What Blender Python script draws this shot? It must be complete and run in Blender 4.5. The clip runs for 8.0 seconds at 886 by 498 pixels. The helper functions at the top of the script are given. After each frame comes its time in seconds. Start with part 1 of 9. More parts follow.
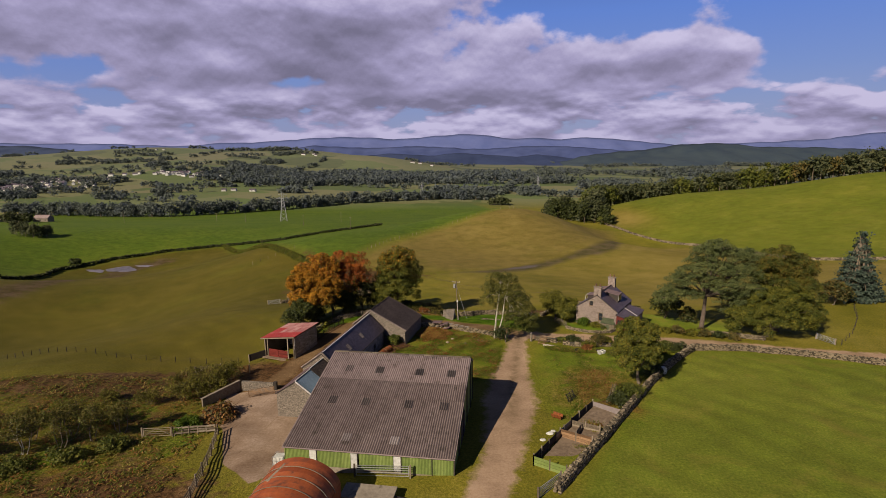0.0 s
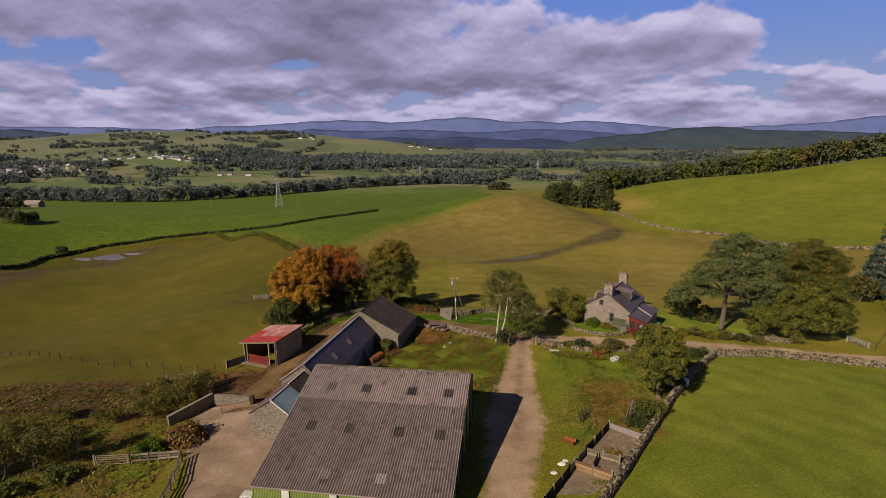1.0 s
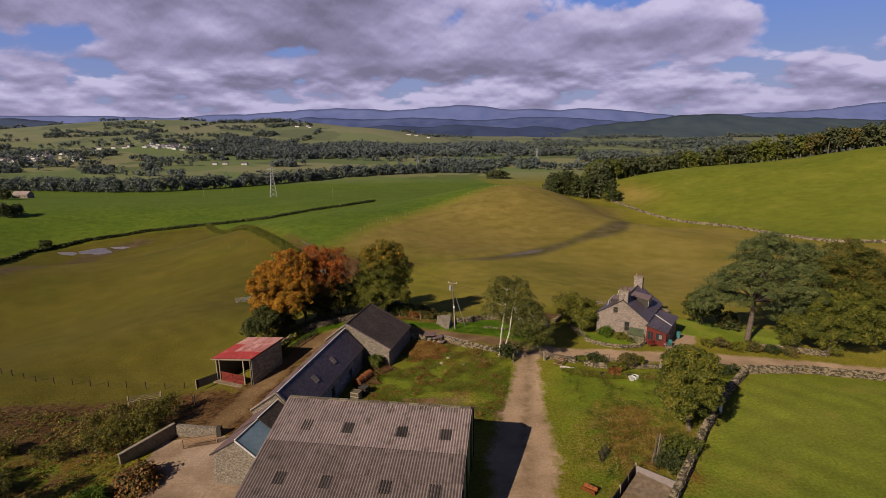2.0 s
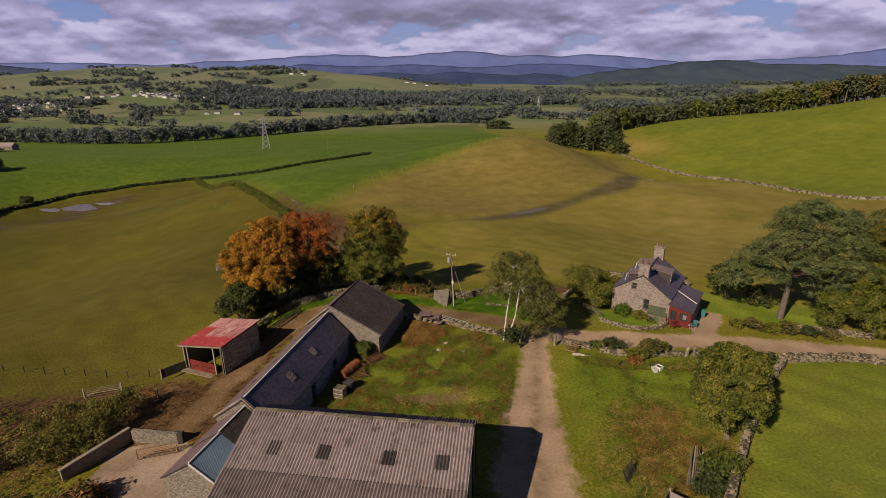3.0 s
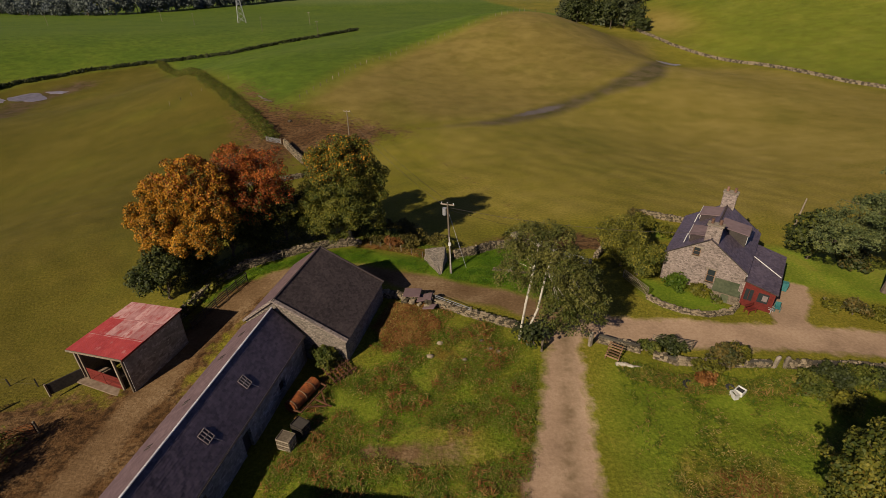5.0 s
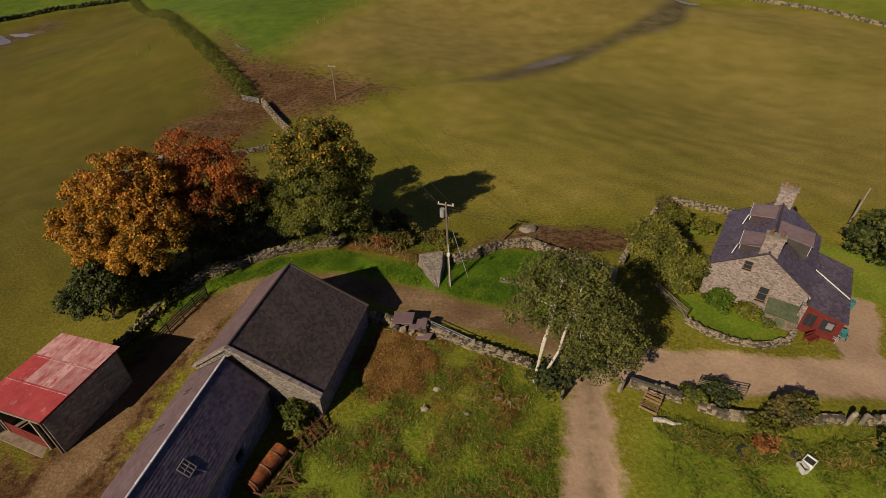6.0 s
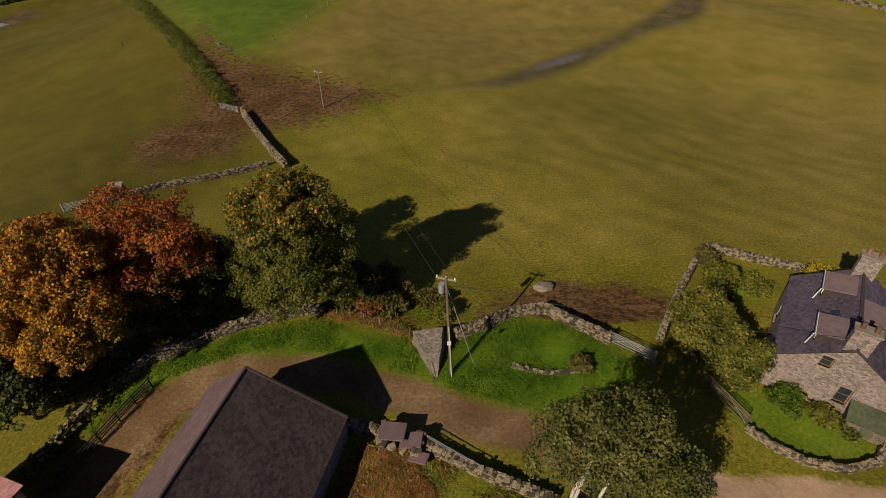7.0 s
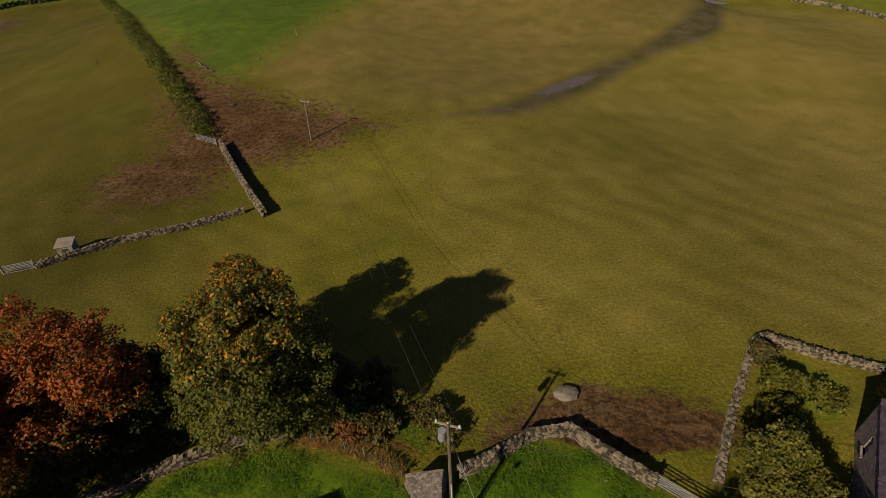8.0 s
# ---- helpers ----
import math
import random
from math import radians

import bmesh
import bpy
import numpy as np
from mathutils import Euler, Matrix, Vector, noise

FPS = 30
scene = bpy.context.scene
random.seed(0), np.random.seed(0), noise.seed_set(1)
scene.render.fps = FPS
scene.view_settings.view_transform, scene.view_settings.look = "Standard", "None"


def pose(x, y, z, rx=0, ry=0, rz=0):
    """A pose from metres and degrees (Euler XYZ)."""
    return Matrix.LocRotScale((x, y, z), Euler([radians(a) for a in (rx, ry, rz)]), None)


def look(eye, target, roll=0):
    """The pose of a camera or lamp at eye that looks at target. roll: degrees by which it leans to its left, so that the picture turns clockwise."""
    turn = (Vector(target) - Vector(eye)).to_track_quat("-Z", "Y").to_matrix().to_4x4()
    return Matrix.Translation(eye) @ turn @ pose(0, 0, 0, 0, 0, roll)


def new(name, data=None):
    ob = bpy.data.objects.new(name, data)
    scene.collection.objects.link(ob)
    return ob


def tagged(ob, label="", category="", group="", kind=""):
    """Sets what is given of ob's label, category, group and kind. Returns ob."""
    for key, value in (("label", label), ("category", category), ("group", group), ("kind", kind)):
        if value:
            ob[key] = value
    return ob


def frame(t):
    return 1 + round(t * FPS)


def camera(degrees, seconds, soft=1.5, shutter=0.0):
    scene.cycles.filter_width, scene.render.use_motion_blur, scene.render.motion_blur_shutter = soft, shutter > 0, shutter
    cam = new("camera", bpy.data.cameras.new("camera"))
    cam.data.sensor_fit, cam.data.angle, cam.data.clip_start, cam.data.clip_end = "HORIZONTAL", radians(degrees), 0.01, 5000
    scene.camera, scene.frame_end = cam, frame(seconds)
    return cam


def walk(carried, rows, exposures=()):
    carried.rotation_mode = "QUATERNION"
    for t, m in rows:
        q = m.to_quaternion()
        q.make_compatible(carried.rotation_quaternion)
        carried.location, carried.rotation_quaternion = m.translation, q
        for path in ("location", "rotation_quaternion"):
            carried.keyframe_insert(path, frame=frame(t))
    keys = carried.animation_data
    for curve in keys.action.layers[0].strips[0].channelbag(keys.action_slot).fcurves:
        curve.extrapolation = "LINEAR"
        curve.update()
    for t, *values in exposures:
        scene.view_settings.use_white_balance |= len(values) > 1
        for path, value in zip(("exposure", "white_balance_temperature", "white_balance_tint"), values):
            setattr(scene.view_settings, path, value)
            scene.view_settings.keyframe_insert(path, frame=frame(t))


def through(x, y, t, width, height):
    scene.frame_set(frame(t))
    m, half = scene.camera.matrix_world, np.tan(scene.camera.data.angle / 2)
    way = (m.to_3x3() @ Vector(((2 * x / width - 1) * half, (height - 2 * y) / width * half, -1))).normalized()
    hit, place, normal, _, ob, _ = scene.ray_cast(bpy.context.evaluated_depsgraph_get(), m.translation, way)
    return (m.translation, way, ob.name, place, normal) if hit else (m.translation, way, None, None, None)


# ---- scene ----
cam = camera(79.0, 8.0, soft=0.3)

PATH = [
    (0, (-0.001, -0.003, 35.948), (0.01, 1.962, 35.577), -0.5),
    (0.5, (0.231, 4.795, 36.011), (0.243, 6.749, 35.586), -0.5),
    (1, (0.421, 9.767, 36.08), (0.436, 11.72, 35.651), -0.5),
    (1.2, (0.494, 11.845, 36.091), (0.511, 13.799, 35.662), -0.5),
    (2.5, (1.044, 26.065, 36.139), (1.065, 27.99, 35.596), -0.7),
    (3, (1.241, 31.812, 36.141), (1.262, 33.705, 35.495), -0.7),
    (3.5, (1.4, 37.761, 36.158), (1.422, 39.614, 35.406), -0.7),
    (4, (1.576, 44.045, 36.174), (1.598, 45.853, 35.318), -0.7),
    (4.2, (1.647, 46.561, 36.166), (1.669, 48.349, 35.27), -0.7),
    (5.3, (2.234, 60.619, 35.951), (2.257, 62.29, 34.852), -0.7),
    (5.5, (2.311, 63.254, 35.929), (2.334, 64.9, 34.794), -0.7),
    (6, (2.415, 69.749, 35.856), (2.44, 71.332, 34.633), -0.7),
    (6.5, (2.552, 76.469, 35.79), (2.577, 78.013, 34.52), -0.6),
    (7, (2.718, 83.022, 35.689), (2.744, 84.567, 34.419), -0.7),
    (7.5, (2.838, 89.45, 35.62), (2.866, 90.997, 34.353), -0.5),
    (8, (2.914, 95.927, 35.643), (2.943, 97.474, 34.376), -0.5),
]
walk(cam, [(t, look(eye, target, roll)) for t, eye, target, roll in PATH], [(0.0, 0.32), (3.5, 0.31), (5.5, 0.26), (7.0, 0.13), (8.0, -0.06)])

# ---- world, sun ----
SUN_DIR = Vector((0.66, 0.75, -0.67)).normalized()
sun_data = bpy.data.lights.new("sun", "SUN")
sun_data.energy, sun_data.angle, sun_data.color = 5.0, radians(0.6), (1.0, 0.86, 0.65)
sun = new("sun", sun_data)
sun.matrix_world = Matrix.Translation((0, 0, 300)) @ SUN_DIR.to_track_quat("-Z", "Y").to_matrix().to_4x4()


def node(nt, kind, ins=None, operation="", data_type="", blend_type="", attribute_name="", feature=""):
    n = nt.nodes.new(kind)
    if operation:
        n.operation = operation
    if data_type:
        n.data_type = data_type
    if blend_type:
        n.blend_type = blend_type
    if attribute_name:
        n.attribute_name = attribute_name
    if feature:
        n.feature = feature
    for k, v in (ins or {}).items():
        if isinstance(v, bpy.types.NodeSocket):
            nt.links.new(v, n.inputs[k])
        else:
            n.inputs[k].default_value = v
    return n


def ramp(nt, fac, stops, mode="LINEAR"):
    n = nt.nodes.new("ShaderNodeValToRGB")
    n.color_ramp.interpolation = mode
    el = n.color_ramp.elements
    while len(el) < len(stops):
        el.new(0.5)
    for e, (p, c) in zip(el, stops):
        e.position = p
        e.color = (c, c, c, 1) if isinstance(c, (int, float)) else (*c, 1)
    nt.links.new(fac, n.inputs[0])
    return n.outputs[0]


def maths(nt, op, a, b=0.0, c=0.0):
    return node(nt, "ShaderNodeMath", {0: a, 1: b, 2: c}, operation=op).outputs[0]


def mixc(nt, fac, a, b, blend="MIX"):
    n = node(nt, "ShaderNodeMix", data_type="RGBA", blend_type=blend)
    for i, v in ((0, fac), (6, a), (7, b)):
        if isinstance(v, bpy.types.NodeSocket):
            nt.links.new(v, n.inputs[i])
        elif i:
            n.inputs[i].default_value = (*v[:3], 1)
        else:
            n.inputs[i].default_value = v
    return n.outputs[2]


def noise_at(nt, vec, scale, detail=4.0, rough=0.55, distort=0.0):
    return node(nt, "ShaderNodeTexNoise", {"Vector": vec, "Scale": scale, "Detail": detail, "Roughness": rough, "Distortion": distort}).outputs[0]


def mixf(nt, fac, a, b):
    return maths(nt, "ADD", maths(nt, "MULTIPLY", a, maths(nt, "SUBTRACT", 1.0, fac)), maths(nt, "MULTIPLY", b, fac))


def make_world():
    w = bpy.data.worlds.new("world")
    scene.world = w
    w.use_nodes = True
    nt = w.node_tree
    nt.nodes.clear()
    out = node(nt, "ShaderNodeOutputWorld")
    sky = node(nt, "ShaderNodeTexSky")
    sky.sky_type, sky.sun_disc, sky.sun_elevation, sky.sun_rotation, sky.dust_density = "NISHITA", False, radians(33.8), radians(221), 0.6
    co = node(nt, "ShaderNodeTexCoord")
    sep = node(nt, "ShaderNodeSeparateXYZ", {0: co.outputs["Generated"]})
    x, y, z = sep.outputs
    up = maths(nt, "MAXIMUM", z, 0.0)

    def at(sx, sy, sz, seed, rise=0.0, side=0.0):
        return node(nt, "ShaderNodeCombineXYZ", {0: maths(nt, "MULTIPLY_ADD", x, sx, seed + side), 1: maths(nt, "MULTIPLY_ADD", y, sy, seed * 0.7), 2: maths(nt, "MULTIPLY_ADD", up, sz, rise)}).outputs[0]

    def heap(cx, cz, rx, rz, amount):
        """A soft bank of cloud round a direction."""
        a = maths(nt, "POWER", maths(nt, "DIVIDE", maths(nt, "SUBTRACT", x, cx), rx), 2.0)
        b = maths(nt, "POWER", maths(nt, "DIVIDE", maths(nt, "SUBTRACT", up, cz), rz), 2.0)
        return maths(nt, "MULTIPLY", maths(nt, "EXPONENT", maths(nt, "MULTIPLY", maths(nt, "ADD", a, b), -1.0)), amount)
    # two great banks of cumulus over the valley, ranks of small ones towards the horizon
    spots = [(-0.44, 0.215, 0.34, 0.105, 0.66), (-0.12, 0.20, 0.17, 0.085, 0.56), (0.13, 0.112, 0.20, 0.036, 0.50), (0.36, 0.140, 0.17, 0.034, 0.44)]
    heaps = [heap(*q) for q in spots]

    def total(parts):
        out = parts[0]
        for p in parts[1:]:
            out = maths(nt, "ADD", out, p)
        return out
    banks = total(heaps)
    # the tops of a bank catch the sun, its base is grey
    crown = total([maths(nt, "MULTIPLY", h, maths(nt, "MULTIPLY", maths(nt, "SUBTRACT", up, q[1]), 0.62 / q[3])) for h, q in zip(heaps, spots)])
    ranks = ramp(nt, up, [(0.0, 0.36), (0.045, 0.29), (0.085, 0.17), (0.12, 0.0)], "EASE")
    # overhead, out of view, cloud is taken away to lower the fill light
    overhead_cut = ramp(nt, up, [(0.25, 0.0), (0.34, 0.45)], "EASE")
    low = ramp(nt, up, [(0.065, 1.0), (0.12, 0.0)], "EASE")

    def field(rise, detail, rough):
        big = noise_at(nt, at(6.0, 6.0, 9.5, 3.7, 9.5 * rise), 1.0, detail, rough, 0.0)
        small = noise_at(nt, at(11.0, 11.0, 31.0, 8.1, 31.0 * rise), 1.0, detail, rough, 0.0)
        return mixf(nt, low, big, small)
    d1, soft1, soft2 = field(0.0, 9.0, 0.52), field(0.0, 2.5, 0.45), field(0.020, 2.5, 0.45)
    fine1, fine2 = field(0.0, 8.0, 0.60), field(0.007, 8.0, 0.60)
    base = maths(nt, "SUBTRACT", maths(nt, "ADD", banks, ranks), overhead_cut)
    dens = maths(nt, "ADD", base, maths(nt, "MULTIPLY_ADD", d1, 1.35, -0.675))
    cover = ramp(nt, dens, [(0.10, 0.0), (0.22, 1.0)], "EASE")
    lit = maths(nt, "ADD", maths(nt, "MULTIPLY_ADD", maths(nt, "SUBTRACT", soft1, soft2), 1.9, 0.68), maths(nt, "MULTIPLY", maths(nt, "SUBTRACT", fine1, fine2), 1.6))
    lit = maths(nt, "ADD", lit, crown)
    thick = maths(nt, "MULTIPLY", maths(nt, "MAXIMUM", maths(nt, "SUBTRACT", dens, 0.16), 0.0), 0.42)
    body = maths(nt, "SUBTRACT", lit, thick)
    tone = ramp(nt, body, [(0.05, (0.188, 0.174, 0.272)), (0.32, (0.268, 0.246, 0.390)), (0.58, (0.382, 0.350, 0.555)), (0.95, (0.61, 0.565, 0.79))])
    blue = node(nt, "ShaderNodeVectorMath", {0: sky.outputs[0], "Scale": 0.05}, operation="SCALE").outputs[0]
    # the unseen upper blue is darkened to deepen ground shadows
    blue = mixc(nt, 0.7, blue, ramp(nt, up, [(0.0, (0.26, 0.32, 0.60)), (0.22, (0.12, 0.25, 0.80)), (0.42, (0.032, 0.052, 0.145)), (1.0, (0.016, 0.022, 0.056))]))
    col = mixc(nt, cover, blue, tone)
    # pale lilac air towards the horizon
    haze = ramp(nt, z, [(0.0, 0.4), (0.04, 0.18), (0.12, 0.0)])
    col = mixc(nt, haze, col, (0.36, 0.33, 0.52))
    bg = node(nt, "ShaderNodeBackground", {0: col, 1: 0.76})
    nt.links.new(bg.outputs[0], out.inputs[0])


make_world()

# ---- the lie of the land ----
# knolls and hollows: x, y, radius, height
NEAR_KNOLLS = [(0, 60, 45, 1.11), (45, 80, 40, 0.63), (-30, 70, 30, -3.12), (-45, 110, 40, 2.9), (0, 105, 25, 1.11), (35, 112, 25, -0.29),
               (10, 135, 25, -0.5), (-25, 160, 35, -4.72), (-30, 195, 35, -0.56), (75, 87, 45, -2.78), (65, 185, 50, -7.6), (15, 95, 20, -1.3),
               (-12, 100, 18, -1.57), (45, 95, 22, 0.17), (5, 128, 16, -2.42), (-18, 180, 25, -0.94), (-45, 100, 22, -5.1), (12, 75, 18, -1.23)]
FAR_KNOLLS = [(-90, 225, 60, -5.7), (-60, 260, 50, 5.96), (-190, 290, 80, -22.19), (-130, 370, 80, -6.54), (-160, 560, 130, -1.0), (47, 335, 62, 13.81),
              (111, 310, 40, -10.94), (111, 370, 45, -6.65), (150, 280, 60, -4.15), (190, 455, 75, 14.77), (340, 390, 120, 37.09), (155, 220, 60, -7.47),
              (20, 240, 50, -5.42), (-120, 150, 60, -16.87)]
COUNTRY = [(-1450, 2900, 700, 104), (-620, 2650, 400, 62), (-250, 2330, 260, 40), (-900, 2000, 380, 26), (-1010, 1400, 170, 12), (-800, 1730, 190, 18),
           (420, 1500, 300, 10), (-2600, 2400, 800, 50)]


def smooth(a):
    a = np.clip(a, 0, 1)
    return a * a * (3 - 2 * a)


def ground(x, y):
    """Height of the land at x, y (numbers or arrays)."""
    x, y = np.asarray(x, float), np.asarray(y, float)
    z = 1.0 - 61 * smooth((y - 60) / 840.0)
    for a, b, r, h in NEAR_KNOLLS + FAR_KNOLLS + COUNTRY:
        z = z + h * np.exp(-((x - a) ** 2 + (y - b) ** 2) / (r * r))
    return z + 0.7 * np.sin(x / 61 + np.sin(y / 83)) * np.sin(y / 57 + 0.7) * np.clip((np.hypot(x, y - 90) - 120) / 200, 0, 1)


def gz(x, y):
    return float(ground(x, y))


def away(x, y, pts):
    """Distance from points to a line of points."""
    best = np.full(np.shape(x), 1e9)
    for (ax, ay), (bx, by) in zip(pts, pts[1:]):
        dx, dy = bx - ax, by - ay
        s = np.clip(((x - ax) * dx + (y - ay) * dy) / (dx * dx + dy * dy), 0, 1)
        best = np.minimum(best, np.hypot(x - ax - s * dx, y - ay - s * dy))
    return best


def inside(x, y, pts):
    """Signed distance into a polygon, positive inside."""
    c = np.zeros(np.shape(x), bool)
    for (ax, ay), (bx, by) in zip(pts, pts[1:] + pts[:1]):
        hit = (ay > y) != (by > y)
        c ^= hit & (x < (bx - ax) * (y - ay) / ((by - ay) if by != ay else 1e-9) + ax)
    d = away(x, y, pts + pts[:1])
    return np.where(c, d, -d)


def edge(d, soft):
    return np.clip(d / soft * 0.5 + 0.5, 0, 1)


# lines and patches of the plan
TRACK = [(4.0, 40), (5.2, 49), (7.0, 57), (9.5, 66), (11.0, 78), (13.3, 89), (14.6, 97), (15.5, 101)]
TRACK_BED = [(2.0, 38), (2.4, 49), (4.2, 55), (5.5, 64), (6.2, 72), (7.2, 79), (9.5, 85.5), (11.1, 91), (12.5, 96.5), (13.2, 100), (17.6, 100), (16.0, 96.5),
             (15.2, 91), (14.7, 86), (14.2, 79), (13.6, 72), (12.6, 66), (9.6, 57), (7.2, 49), (6.4, 38)]
ROAD = [(14, 101.5), (18, 100.2), (22, 99.3), (30, 98.6), (40, 97.6), (57, 95.6), (78, 91.5), (110, 85)]
LANE = [(15, 101.8), (9.5, 104.9), (3.5, 107.0), (-0.8, 109.0), (-5, 110.6), (-9.5, 111.4), (-13.8, 111.5), (-17.5, 110.2), (-20.2, 107.6), (-22.5, 103.5), (-24.5, 97), (-26.5, 89), (-27.5, 82)]
YARD = [(-33.5, 79.5), (-26.5, 80.5), (-22.5, 76), (-17.0, 69), (-18.2, 56), (-21, 53), (-26, 58), (-29.5, 66.5), (-33, 72)]
PAD = [(37.2, 99), (38.2, 103), (41.2, 107.4), (43.2, 109), (45.6, 107.6), (44.0, 104.0), (41.6, 101.4), (41.4, 98.4)]
SOIL = [(-75, 83), (-60, 89), (-44, 92), (-36, 93), (-29, 92), (-25, 96), (-21.5, 91), (-22.5, 82), (-27, 79.5), (-33, 81), (-36, 83), (-50, 84.5)]
PADDOCK = [(-12, 79), (-9.5, 93), (-5, 96), (-2.5, 105), (10, 99.5), (13, 95), (9.5, 80), (6.5, 79)]
GARDEN = [(12, 50.5), (15.5, 66), (14.6, 79), (15.5, 88), (18.5, 96.5), (24, 94), (45, 93), (44.5, 91), (30.5, 74.5), (19, 59)]
EAST_FIELD = [(12, 46), (18.7, 58), (31, 75), (46, 92.5), (57, 92.8), (67, 91), (78, 87), (140, 74), (140, -60), (10, -60)]
HILL_FIELD = [(112, 372), (124, 345), (143, 293), (151, 252), (161, 231), (200, 196), (420, 120), (700, 200), (700, 700), (230, 620), (150, 480), (118, 400)]
VERGE = [(-25, 107), (-22, 112.5), (-18.5, 114.8), (-15, 116.2), (-9, 117.9), (-2, 115.8), (2, 114), (9, 118.5), (14, 117.5), (20, 112), (17, 103.5), (9.5, 106.6), (3.8, 108.7), (-0.3, 110.7), (-4, 112.3), (-8, 113.2), (-13.5, 113.4), (-18.3, 112.0), (-21.8, 109.2), (-24, 105.5)]
GREEN_FIELDS = [(-330, 200), (-205, 246), (-219, 302), (-207, 334), (-182, 357), (-156, 368), (-147, 366), (-80, 255), (-46, 203), (-42, 201), (-35, 216), (-23, 252), (-6, 282),
                (18, 308), (37, 327), (60, 350), (90, 420), (130, 640), (60, 930), (-300, 930), (-700, 800)]
KNOLL = [(-36, 214), (-6, 280), (37, 327), (70, 352), (112, 352), (106, 318), (80, 262), (44, 222), (16, 198), (-14, 190)]
COW_PATH = [(-4.6, 172), (2.2, 162), (7.5, 150), (11.8, 141.6), (14.6, 133.6), (16, 124)]
RUSHES = [(-22, 184), (0, 187), (17, 192), (41, 216), (58, 232), (78, 247), (96, 280), (106, 300), (110, 311)]
CHURN = [(-52, 169), (-42, 161), (-32, 163), (-30, 172), (-18, 176), (-4, 186), (-20, 196), (-40, 206), (-48, 216), (-58, 232), (-50, 196), (-44, 182)]
FRONT_LAWN = [(25.8, 109.0), (25.2, 106.0), (26.2, 103.6), (28.2, 102.3), (31.2, 101.8), (34.2, 102.6), (33.8, 104.6), (30.0, 107.4), (27.2, 109.6)]
SCRUB = [(-75, 40), (-30, 42), (-31, 66), (-35, 72), (-34, 90), (-44, 91), (-75, 86)]
BOG = [(-160, 186), (-161, 206), (-163, 229), (-175, 265), (-189, 306), (-186, 322), (-176, 336)]
LAWN = [(41, 108), (45.5, 107), (52, 104), (60, 103), (64, 112), (48, 118), (40, 117)]


def graded(lo, a, b, hi, fine, grow):
    """Even steps from a to b, growing steps beyond."""
    mid = list(np.arange(a, b + fine, fine))
    s, v, up = fine, b, []
    while v < hi:
        s *= grow
        v += s
        up.append(v)
    s, v, dn = fine, a, []
    while v > lo:
        s *= grow
        v -= s
        dn.append(v)
    return np.array(dn[::-1] + mid + up)


def colour_layer(me, name, rgb):
    lay = me.color_attributes.new(name, "FLOAT_COLOR", "POINT")
    lay.data.foreach_set("color", np.concatenate([rgb, np.ones((len(rgb), 1))], 1).astype(np.float32).ravel())


